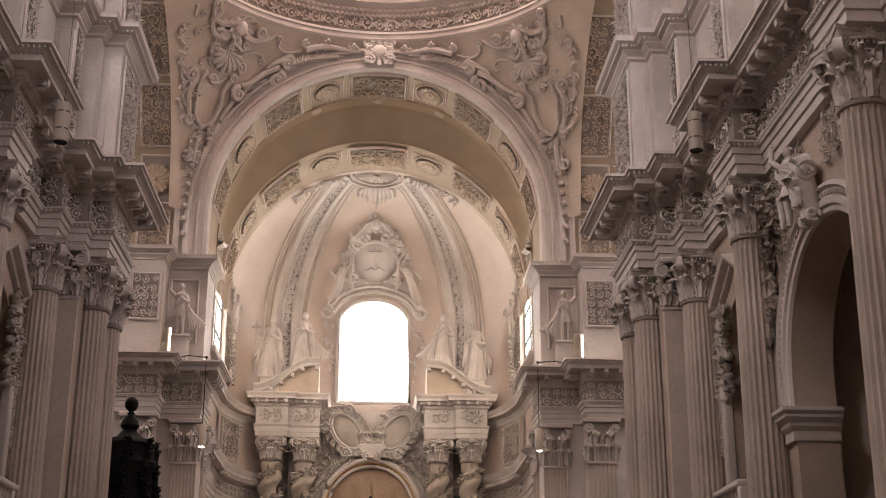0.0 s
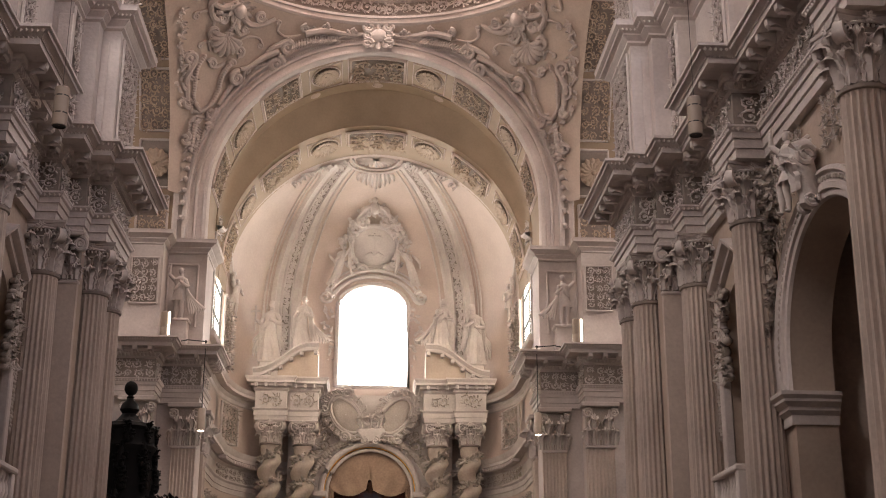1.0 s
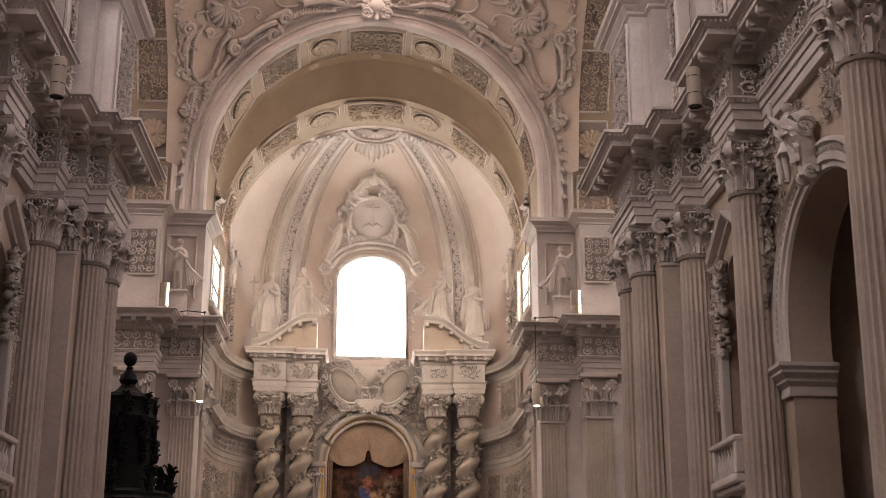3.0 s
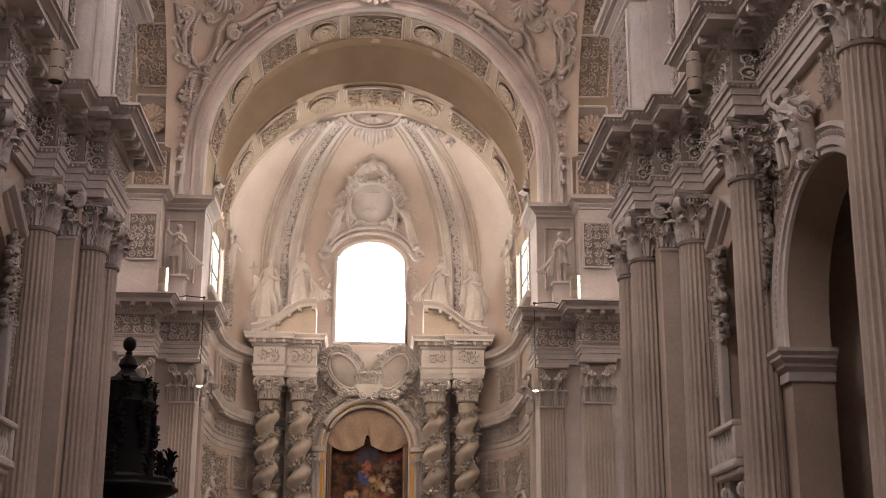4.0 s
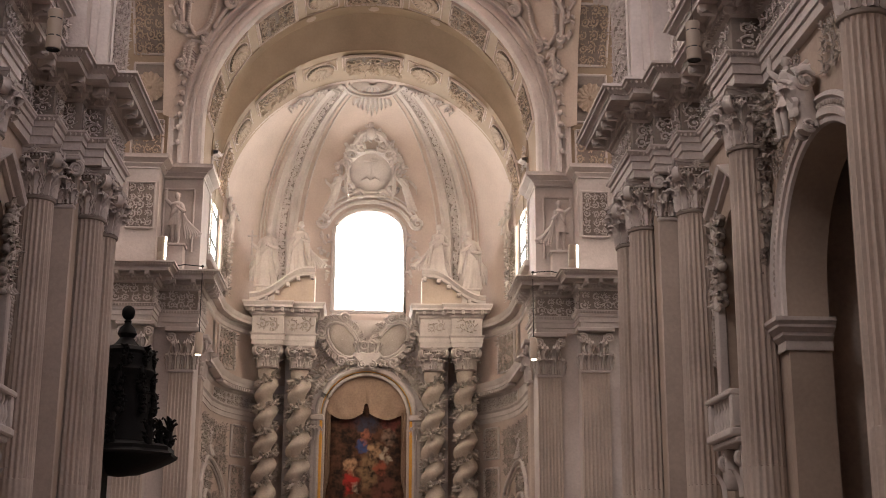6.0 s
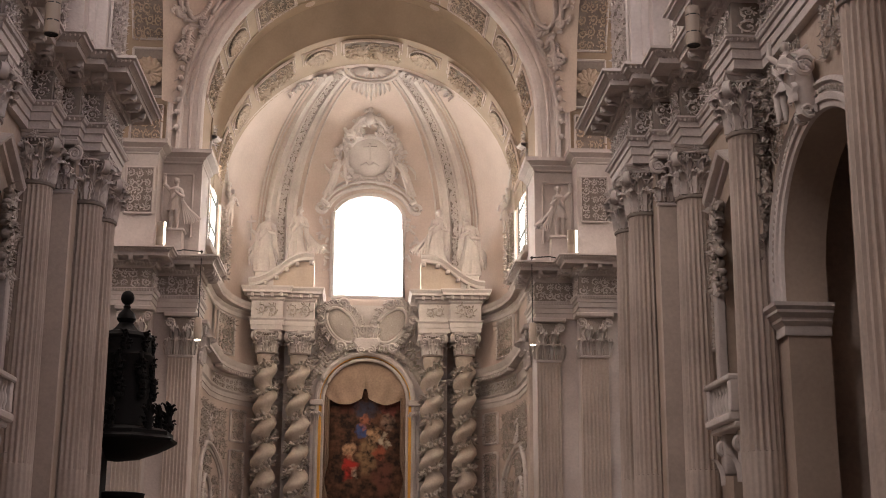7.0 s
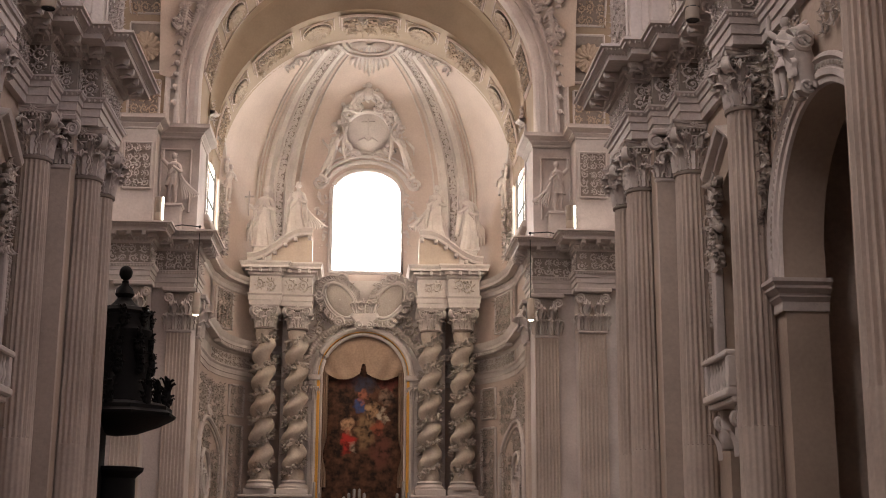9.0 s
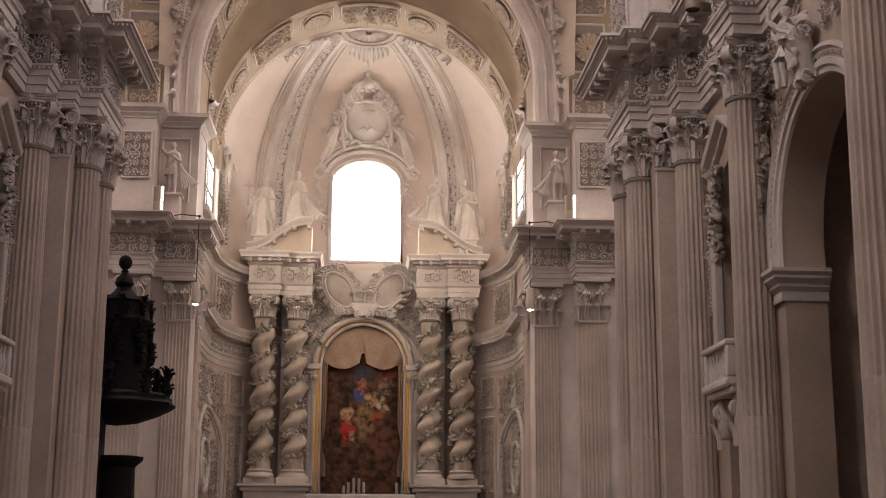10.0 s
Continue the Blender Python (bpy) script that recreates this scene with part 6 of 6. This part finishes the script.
# retable wall, frame, picture, drapery
back = MB()
arcf = arc_points(0, 8.9, 2.05, 0, PI, 28)
for (xa, za), (xb, zb) in zip(arcf, arcf[1:]):
    back.add([(xa, 57.15, za), (xb, 57.15, zb), (xb, 57.15, 13.2), (xa, 57.15, 13.2)], [(0, 1, 2, 3)])
for s in (-1, 1):
    back.box(min(s * 2.05, s * 3.6), max(s * 2.05, s * 3.6), 57.15, 58.4, 0, 13.2)
back.box(-2.06, 2.06, 57.3, 58.4, 0, 3.3)
back.grid([[(x, y, z) for x, z in [(2.05, 3.3)] + arcf + [(-2.05, 3.3)]] for y in (57.15, 57.9)])
structure("wall_retable", back, STUCCO, "stucco retable wall behind the altar columns", "wall", 30)
for s in (-1, 1):
    rel = MB()
    for (x0, x1, z0, z1) in ((.45, 2.2, 11.2, 13.1), (1.6, 2.3, 10.5, 11.2)):
        rinceau(rel, (x0 if s > 0 else -x1, 57.08, z0), (1, 0, 0), (0, 0, 1), (0, -1, 0), x1 - x0, z1 - z0, RND, .08, .55)
    for i in range(20):
        a = radians(20 + 60 * i / 19)
        q = (s * 2.6 * math.cos(a), 57.0, 8.9 + 2.45 * math.sin(a))
        rel.ball(q, (.15, .14, .15), 7, 5)
        b = rg.uniform(0, 6.28)
        leaf(rel, q, (-math.sin(b), 0, math.cos(b)), (math.cos(b), 0, math.sin(b)), (0, -1, 0), .35, .18, .4, 5)
    ca, sa = .80, s * -.60
    oc = thing("oval_cartouche", (s * 1.10, 56.95, 12.25), "plain oval stucco cartouche in a scrolled frame over the altarpiece", "cartouche", "oval cartouches")
    turned = lambda x, z: (x * ca - z * sa, x * sa + z * ca)
    rows = []
    for k, y in ((1, .02), (.85, -.06), (.55, -.10), (.05, -.12)):
        rows.append([(turned(.52 * k * math.cos(t), .86 * k * math.sin(t))[0], y, turned(.52 * k * math.cos(t), .86 * k * math.sin(t))[1]) for t in [2 * PI * i / 28 for i in range(28)]])
    part("field", MB().grid(rows, close_u=True), RELIEF, oc, "smooth oval field", 60)
    fm = MB()
    for k, th in ((1.02, .07), (1.2, .045)):
        fm.tube([(turned(.52 * k * math.cos(t), .86 * k * math.sin(t))[0], -.06, turned(.52 * k * math.cos(t), .86 * k * math.sin(t))[1]) for t in [2 * PI * i / 32 for i in range(33)]], th, 7)
    part("rim", fm, STUCCO, oc, "", 50)
    fm = MB()
    for i in range(22):
        t = 2 * PI * i / 22
        x, z = turned(.66 * math.cos(t), 1.0 * math.sin(t))
        d = Vector((x, 0, z)).normalized()
        acanthus(fm, (x, -.04, z), (-d.z, 0, d.x), (d + Vector((-d.z, 0, d.x)) * .5).normalized(), (0, -1, 0), .34, .26, .5)
    for x, z, h in ((.62, .75, 1), (-.62, .75, -1), (.62, -.75, -1), (-.62, -.75, 1)):
        q = turned(x, z)
        fm.tube(spiral((q[0], -.08, q[1]), (1, 0, 0), (0, 0, 1), .24, 1.6, 0, h, 18), [.085 - .002 * k for k in range(19)], 6)
    part("foliage", fm, STUCCO, oc, "curling leaves round the oval", 50)
    tagged(part("retable_stucco", rel, RELIEF, None, "", 50), "crowded stucco scrolls and garlands above the altarpiece", "stucco ornament")
ap = thing("altarpiece", (0, 57.2, 3.4), "large dark altar painting in a gilded arched frame", "painting")
fr = MB()
for off, y, r in ((2.12, -.12, .13), (1.86, -.02, .08)):
    line = [(off, y, 0)] + [(x, y, z - 3.4) for x, z in arc_points(0, 8.9, off, 0, PI, 32)] + [(-off, y, 0)]
    fr.tube(line, r, 8)
part("arched_frame", fr, STUCCO, ap, "pale moulded arched frame")
gl = MB().tube([(1.98, -.1, 0)] + [(x, -.1, z - 3.4) for x, z in arc_points(0, 8.9, 1.98, 0, PI, 32)] + [(-1.98, -.1, 0)], .028, 6)
part("gilded_fillet", gl, GOLD, ap, "thin gilded fillet")
for s in (-1, 1):
    part("gilded_frame", MB().box(s * 1.97 - .07, s * 1.97 + .07, -.22, .1, 0, 5.3, .03), GOLD, ap, "gilded frame side")
    rows = []
    for i in range(25):
        k = i / 24
        z = .7 + 5.0 * k
        pull = .16 * math.exp(-((z - 2.1) / .5) ** 2)
        rows.append([(s * (1.90 - (.36 - pull) * q / 12), .10 + .045 * math.sin(q * 1.9 + .5 * math.sin(z * 1.5)) - .06 * (1 - q / 12), z) for q in range(13)])
    part("side_curtain", MB().grid(rows), CLOTH, ap, "brown hanging curtain beside the painting", 60)
    pier = MB().box(s * 2.22 - .17, s * 2.22 + .17, -.16, .1, 0, 4.75, .02)
    for q in range(3):
        acanthus(pier, (s * 2.22 - .17 + .17 * q, -.18, 4.45), (1, 0, 0), (0, 0, 1), (0, -1, 0), .62, .30, .7)
    part("frame_pier", pier, STUCCO, ap, "narrow stucco pier with a leafy capital", 40)
    part("frame_bracket", MB().box(s * 2.15 - .3, s * 2.15 + .3, -.35, .1, 5.3, 5.55, .04).box(s * 2.2 - .2, s * 2.2 + .2, -.22, .1, 5.1, 5.3, .03), STUCCO, ap)
cv = MB().add([(-1.72, .3, 0), (1.72, .3, 0), (1.72, .3, 7.4), (-1.72, .3, 7.4)], [(0, 1, 2, 3)])
pic = bpy.data.materials.new("oil_painting")
pic.use_nodes = True
nt = pic.node_tree
bs = nt.nodes["Principled BSDF"]
bs.inputs["Roughness"].default_value = .7
bs.inputs["Specular IOR Level"].default_value = .15
geo = nt.nodes.new("ShaderNodeNewGeometry")
dis, dab = nt.nodes.new("ShaderNodeTexNoise"), nt.nodes.new("ShaderNodeTexNoise")
dis.inputs["Scale"].default_value, dis.inputs["Detail"].default_value = 2.6, 5
dab.inputs["Scale"].default_value, dab.inputs["Detail"].default_value = 4.2, 5


def vmath(op, a, b):
    nd = nt.nodes.new("ShaderNodeVectorMath")
    nd.operation = op
    for k, q in enumerate((a, b)):
        if isinstance(q, tuple):
            nd.inputs[k].default_value = q
        elif q is not None:
            nt.links.new(q, nd.inputs[k])
    return nd


for nd in (dis, dab):
    nt.links.new(geo.outputs["Position"], nd.inputs["Vector"])
wob = vmath("MULTIPLY", vmath("SUBTRACT", dis.outputs["Color"], (.5, .5, .5)).outputs[0], (.9, 0, .9))
pos = vmath("ADD", geo.outputs["Position"], wob.outputs[0]).outputs[0]
rmp = nt.nodes.new("ShaderNodeValToRGB")
rmp.color_ramp.elements[0].position, rmp.color_ramp.elements[1].position = .35, .68
rmp.color_ramp.elements[0].color, rmp.color_ramp.elements[1].color = (.022, .014, .012, 1), (.13, .06, .035, 1)
nt.links.new(dab.outputs["Fac"], rmp.inputs["Fac"])
shade = rmp.outputs[0]
# soft patches of colour: x, height, half width, half height, red, green, blue
for x, z, w, h, *col in ((.0, 8.62, .75, .45, .05, .055, .085), (-.75, 8.7, .5, .4, .10, .035, .025), (1.1, 8.6, .45, .4, .20, .055, .045), (1.05, 8.05, .40, .42, .27, .18, .13),
                         (-.08, 7.6, .33, .32, .05, .09, .24), (-.02, 8.05, .22, .34, .42, .15, .09), (.40, 7.45, .30, .42, .58, .36, .20), (.82, 7.2, .25, .42, .56, .46, .34),
                         (.1, 6.6, .42, .9, .30, .19, .10), (-.68, 6.85, .30, .42, .60, .36, .21), (-.66, 6.05, .38, .58, .52, .035, .03), (.62, 6.65, .45, .28, .34, .09, .05), (.85, 5.7, .5, .95, .15, .055, .04), (-.42, 5.75, .2, .24, .42, .34, .25)):
    off = vmath("MULTIPLY", vmath("SUBTRACT", pos, (x, 0, z)).outputs[0], (1 / w, 0, 1 / h))
    ln = nt.nodes.new("ShaderNodeVectorMath")
    ln.operation = "LENGTH"
    nt.links.new(off.outputs[0], ln.inputs[0])
    mr = nt.nodes.new("ShaderNodeMapRange")
    mr.inputs["From Min"].default_value, mr.inputs["From Max"].default_value = 1.05, .55
    mr.inputs["To Max"].default_value = .85
    nt.links.new(ln.outputs["Value"], mr.inputs["Value"])
    dk = nt.nodes.new("ShaderNodeMath")
    dk.operation = "MULTIPLY_ADD"
    dk.use_clamp = True
    dk.inputs[1].default_value, dk.inputs[2].default_value = 3.4, -.95
    nt.links.new(dab.outputs["Fac"], dk.inputs[0])
    am = nt.nodes.new("ShaderNodeMath")
    am.operation = "MULTIPLY"
    nt.links.new(mr.outputs[0], am.inputs[0])
    nt.links.new(dk.outputs[0], am.inputs[1])
    mx = nt.nodes.new("ShaderNodeMix")
    mx.data_type = "RGBA"
    mx.inputs["B"].default_value = (*col, 1)
    nt.links.new(am.outputs[0], mx.inputs["Factor"])
    nt.links.new(shade, mx.inputs["A"])
    shade = mx.outputs["Result"]
nt.links.new(shade, bs.inputs["Base Color"])
part("canvas", cv, pic, ap, "dark canvas with red and ochre patches")
dr = MB()
rows = []
for i in range(15):
    k = i / 14
    row = []
    for j in range(49):
        x = -1.8 + 3.6 * j / 48
        top = 5.5 + math.sqrt(max(1.85 ** 2 - x * x, 0))
        w = abs(math.sin(PI * (x + 1.8) / 1.8))
        bot = 5.75 - .38 * w + (.35 if abs(x) < .12 else 0)
        z = top + (bot - top) * k
        y = .12 + .06 * math.sin(9 * x + 6 * k * (1 if x > 0 else -1)) * k - .12 * k * w
        row.append((x, y, z))
    rows.append(row)
dr.grid(rows)
part("drapery", dr, CLOTH, ap, "brown stucco curtain gathered over the painting", 60)
key = thing("altar_keystone", (0, 57.0, 11.35), "shell-shaped stucco keystone over the altarpiece", "keystone")
rows = []
for y, k in ((.15, 1.0), (-.16, 1.0), (-.24, .82)):
    rows.append([(x * k, y, z * k) for x, z in ((-.30, -.30), (.30, -.30), (.52, .02), (.66, .18), (.58, .34), (-.58, .34), (-.66, .18), (-.52, .02))])
mb = MB().grid(rows, close_u=True)
mb.f.append(tuple(16 + k for k in range(8)))
part("block", mb, STUCCO, key, "tapering stucco block", 30)
for s in (-1, 1):
    part("volute", MB().tube(spiral((s * .22, -.22, -.22), (s, 0, 0), (0, 0, 1), .20, 1.7, PI / 2, -1, 18), [.06 - .0015 * q for q in range(19)], 6), STUCCO, key, "", 50)
for x in (-.36, 0, .36):
    part("leaf", acanthus(MB(), (x, -.14, .28), (1, 0, 0), Vector((x * .6, 0, 1)).normalized(), (0, -1, 0), .62, .34, .4), STUCCO, key, "", 50)
# mensa with the tin candle tubes in front of the picture
alt = thing("altar_table", (0, 55.6, 0), "dark altar shelf with framed panels in front of the painting", "altar")
part("body", MB().box(-2.2, 2.2, -.3, .5, 0, 3.1, .03), DARKWOOD, alt)
part("shelf", MB().box(-2.3, 2.3, -.45, .5, 3.1, 3.3, .04), STUCCO, alt)
for x, h in ((-1.98, .9), (-1.75, .45), (-.72, .3), (-.52, .45), (-.3, .62), (-.08, .62), (.12, .45), (1.5, .45), (1.75, .95), (1.98, .5)):
    c = thing("altar_candle", (x, 55.5, 3.3), "slim grey candle on the altar shelf", "candle", "altar candles")
    part("holder", MB().lathe([(.11, 0), (.11, .03), (.05, .06), (.07, .12), (.05, .14)], 12), PIPE, c)
    part("stick", MB().lathe([(.06, .12), (.06, h), (.055, h + .02), (.01, h + .06)], 12), PIPE, c)

# ---- pulpit with sounding board ----
pu = thing("pulpit", (-6.05, 32.7, 0), "black carved wooden pulpit with a tall sounding board", "pulpit")
mb = MB().lathe([(.02, 4.22), (.5, 4.28), (1.0, 4.46), (1.32, 4.62), (1.45, 4.70), (1.47, 4.76), (1.40, 4.80), (1.36, 4.84), (1.36, 4.93), (1.26, 4.98), (1.05, 5.02), (.8, 5.06)], 8, a0=PI / 8, a1=2 * PI + PI / 8)
part("sounding_board", mb, DARKWOOD, pu, "", 30)
mb = MB().lathe([(.8, 5.06), (.76, 5.2), (.70, 5.5), (.70, 6.2), (.68, 6.6), (.74, 6.72), (.76, 6.82), (.68, 6.95), (.66, 7.22), (.70, 7.30), (.62, 7.40), (.36, 7.46), (.26, 7.56), (.17, 7.68), (.24, 7.78), (.20, 7.92), (.10, 8.02), (.06, 8.12)], 16)
part("crown", mb, DARKWOOD, pu, "", 30)
mb = MB().ball((0, 0, 8.33), (.17, .17, .19), 14, 9).lathe([(.06, 8.05), (.10, 8.10), (.05, 8.16)], 10)
part("finial", mb, DARKWOOD, pu)


def carved_leaf(rad, z0, hgt, turn, wid):
    """A lumpy tuft of lobed leaves, cut from the round."""
    mb = MB()
    mb.tube([(rad, 0, z0), (rad + .02, 0, z0 + hgt * .5), (rad, 0, z0 + hgt * .9)], [wid * .5, wid * .4, wid * .3], 7)
    for q in range(16):
        a, k = rg.uniform(0, 6.28), q / 15
        d = Vector((math.cos(a), math.sin(a), 0))
        w = wid * (.9 - .35 * k) * rg.uniform(.7, 1.15) * (.75 if .35 < k < .55 else 1)
        mb.ball(Vector((rad, 0, z0 + hgt * (.05 + .8 * k))) + d * w * .45, (w * .42, w * .42, w * .5), 8, 6)
        acanthus(mb, Vector((rad, 0, z0 + hgt * (.0 + .7 * k))) + d * w * .45, (-d.y, d.x, 0), (d * .3 + Vector((0, 0, 1))).normalized(), d, hgt * rg.uniform(.22, .34), w * .8, .5)
    return mb.moved(Matrix.Rotation(turn, 4, "Z"))


for k in range(8):
    a = 2 * PI * k / 8
    part("carved_figure", carved_leaf(1.18, 4.94, .80, a, .20), DARKWOOD, pu, "tuft of carved leaves on the rim", 60)
    part("carved_scroll", carved_leaf(.74, 5.75, .60, a + .1, .22), DARKWOOD, pu, "", 60)
    part("carved_scroll", carved_leaf(.70, 6.25, .70, a, .20), DARKWOOD, pu, "", 60)
    part("carved_scroll", carved_leaf(.66, 6.9, .55, a + .2, .17), DARKWOOD, pu, "", 60)
part("back_panel", MB().box(-.62, -.2, -1.72, -.2, 2.2, 4.7, .04).tube([(-.75, -.5, 4.6), (-.62, -.6, 4.2), (-.72, -.7, 3.6), (-.8, -.8, 2.6)], .22, 8), DARKWOOD, pu)
part("basket", MB().lathe([(.2, 0), (.2, .9), (.35, 1.3), (.6, 1.8), (.62, 2.2), (.54, 2.5), (.52, 3.2), (.62, 3.3), (.70, 3.36), (.72, 3.46), (.6, 3.48)], 12), DARKWOOD, pu, "", 30)

# ---- hanging loudspeakers and lamps ----
def speaker(place, h, r, top, label):
    e = thing("hanging_loudspeaker", place, label, "loudspeaker", "hanging loudspeakers")
    part("body", MB().lathe([(r * .9, 0), (r, .01), (r, h * .30), (r * .97, h * .305), (r * .97, h * .325), (r, h * .33), (r, h * .74), (r * .97, h * .745), (r * .97, h * .765), (r, h * .77), (r, h - .02), (r * .8, h), (.01, h)], 24), SPEAKER, e)
    part("grille", MB().lathe([(.01, .015), (r * .92, .012), (r * .92, -.004)], 24), BLACK, e, "black round speaker grille")
    for z in (h * .315, h * .755):
        for k in range(6):
            a = radians(60 * k)
            part("slot", MB().lathe([(r * .98, z - .012), (r * 1.006, z - .011), (r * 1.006, z + .011), (r * .98, z + .012)], 6, a0=a, a1=a + radians(46)), BLACK, e, "dark sound slot")
    part("wire", MB().tube([(0, 0, h), (0, 0, top - place[2])], .006, 5), BLACK, e)
    return e


for s in (-1, 1):
    speaker((5.72 if s > 0 else -5.54, 21.3, 10.74 if s > 0 else 10.61), .74, .13, 28.85, "beige cylindrical loudspeaker hanging on a thin wire")
    c = thing("cylinder_lamp", (s * 7.33, 45.1, ZC + CDZ + .04), "beige cylinder lamp with a bright tube standing on the choir cornice", "lamp", "cornice cylinder lamps")
    part("body", MB().lathe([(.16, 0), (.17, .02), (.17, .3), (.165, .31), (.17, .32), (.17, .85), (.15, .87), (.01, .87)], 20), SPEAKER, c)
    part("tube", MB().tube([(.15, -.13, .02), (.15, -.13, .85)], .035, 8), LAMPGLOW, c, "glowing white tube")
    l = thing("spot_lamp", (s * 6.0, 46.12, 9.62), "small hanging cylinder lamp below the choir cornice", "lamp", "choir lamps")
    part("body", MB().lathe([(.13, .02), (.14, .0), (.14, .75), (.10, .8), (.01, .8)], 16), SPEAKER, l)
    part("bulb", MB().ball((0, 0, 0), (.11, .11, .04), 10, 6), LAMPGLOW, l, "glowing bulb")
    part("rod", MB().tube([(0, 0, .8), (0, 0, 3.24)], .018, 6), BLACK, l)
    b = MB().tube([(0, 0, 0), (-s * .25, 0, .05), (-s * .9, .02, 0)], .022, 6).tube([(0, 0, .01), (0, .05, -.14)], .022, 6).ball((-s * .9, 0, 0), (.06, .05, .05), 6, 5)
    tagged(part("floodlight", b, BLACK), "thin black floodlight arm on the choir cornice", "lamp", "cornice lamps").matrix_world = pose(s * 6.9, 46.1, ZC - .05)

# ---- gallery bay between the piers ----
for s, side in SIDES:
    fm = Matrix.Diagonal((s, 1, 1, 1))
    bal = thing("gallery_balcony", (0, 0, 0), "small white stucco balcony with balusters on the nave wall", "balcony", "gallery balconies")
    part("slab", MB().box(6.86, 7.56, 24.2, 26.0, 4.42, 4.6, .04).box(6.95, 7.56, 24.2, 25.9, 4.3, 4.42, .03).moved(fm), STUCCO, bal)
    part("rail", MB().box(6.86, 7.56, 24.2, 26.0, 5.2, 5.32, .03).moved(fm), STUCCO, bal)
    for y in (24.3, 25.85):
        part("post", MB().box(6.9, 7.1, y - .1, y + .1, 4.6, 5.2, .02).moved(fm), STUCCO, bal)
    bl = MB().lathe([(.05, 0), (.05, .05), (.035, .08), (.07, .2), (.06, .3), (.03, .42), (.05, .5), (.05, .6)], 10)
    bm_ = bl.mesh("baluster", STUCCO, 50)
    for i in range(6):
        o = new("baluster", bm_)
        o.parent = bal
        o.location = (s * 7.0, 24.55 + .22 * i, 4.6)
    for y in (24.5, 25.65):
        co = MB().tube(spiral((7.15, y, 4.05), (-1, 0, 0), (0, 0, 1), .2, 1.5, PI / 2, 1, 18), .07, 6, normal=(0, 1, 0)).box(7.1, 7.56, y - .14, y + .14, 3.5, 4.3, .04)
        leaf(co, (7.1, y, 3.3), (0, 1, 0), (0, 0, 1), (-1, 0, 0), .6, .2, .4, 6)
        part("console", co.moved(fm), STUCCO, bal, "scrolled bracket", 50)
    ae = thing("gallery_window_surround", (0, 0, 0), "stucco surround with raking pediment over the gallery opening", "window surround", "gallery surrounds")
    rk = MB()
    for ya, za, yb, zb in ((26.9, 9.35, 25.6, 10.1), (25.6, 10.1, 24.3, 9.35)):
        rows = [[(7.56 - d, y, z + h) for y, z in ((ya, za), (yb, zb))] for d, h in ((0, -.1), (.12, -.08), (.14, .0), (.28, .05), (.32, .14), (0, .18))]
        rk.grid(rows)
    part("pediment", rk.moved(fm), STUCCO, ae, "", 30)
    gl = MB()
    for i in range(60):
        y, z = rg.uniform(26.25, 26.9), rg.uniform(7.4, 9.3)
        gl.ball((7.45, y, z), (.12, rg.uniform(.07, .13), rg.uniform(.07, .13)), 7, 5)
        b = rg.uniform(0, 6.28)
        leaf(gl, (7.4, y, z), (0, -math.sin(b), math.cos(b)), (0, math.cos(b), math.sin(b)), (-1, 0, 0), .3, .15, .4, 5)
    for i in range(14):
        gl.ball((7.42, 26.85 + rg.uniform(-.05, .05), 7.4 - .09 * i), (.1, .09, .08), 6, 5)
    part("garland", gl.moved(fm), RELIEF, ae, "hanging stucco garland", 50)
    jm = MB()
    for y in (24.55, 26.65):
        jm.box(7.36, 7.56, y - .14, y + .14, 5.3, 9.2, .03)
    part("jamb", jm.moved(fm), STUCCO, ae)
# small round fittings in the choir vault
for x, z in ((0, AZ + AR), (2.55, AZ + math.sqrt(AR ** 2 - 2.55 ** 2)), (-2.55, AZ + math.sqrt(AR ** 2 - 2.55 ** 2))):
    n = Vector((-x, 0, AZ - z)).normalized()
    f = part("vault_fitting", MB().lathe([(.01, .05), (.12, .05), (.16, .02), (.22, .015), (.23, -.03)], 18), VAULT)
    f.matrix_world = Matrix.Translation((x, 49.5, z)) @ n.to_track_quat("Z", "Y").to_matrix().to_4x4()
    tagged(f, "small round plaster fitting in the choir vault", "ceiling fitting", "vault fittings")
for x, z in ((0, 20.9), (2.9, 20.6), (-2.9, 20.6)):
    a = math.acos(x / apse_r(z + (1.0 if x == 0 else 0)))
    f = part("dome_fitting", MB().lathe([(.01, .06), (.09, .05), (.13, .02), (.14, -.03)], 14), STUCCO)
    p = apse_pt(a, z + (1.0 if x == 0 else 0), .02)
    f.matrix_world = Matrix.Translation(p) @ (Vector((0, APSE_Y, DZ)) - p).normalized().to_track_quat("Z", "Y").to_matrix().to_4x4()
    tagged(f, "small round pale fitting in the half dome", "ceiling fitting", "dome fittings")

# foliage too small to pick apart leaf by leaf
for ob in scene.objects:
    if ob.parent and ob.name.split(".")[0] in ("frieze_relief", "foliage", "tendril", "flourish", "leaf_drop", "leaf_relief", "beading", "rib_beading", "rib_foliage", "vine", "panel_relief", "relief"):
        ob["kind"] = "stuff"
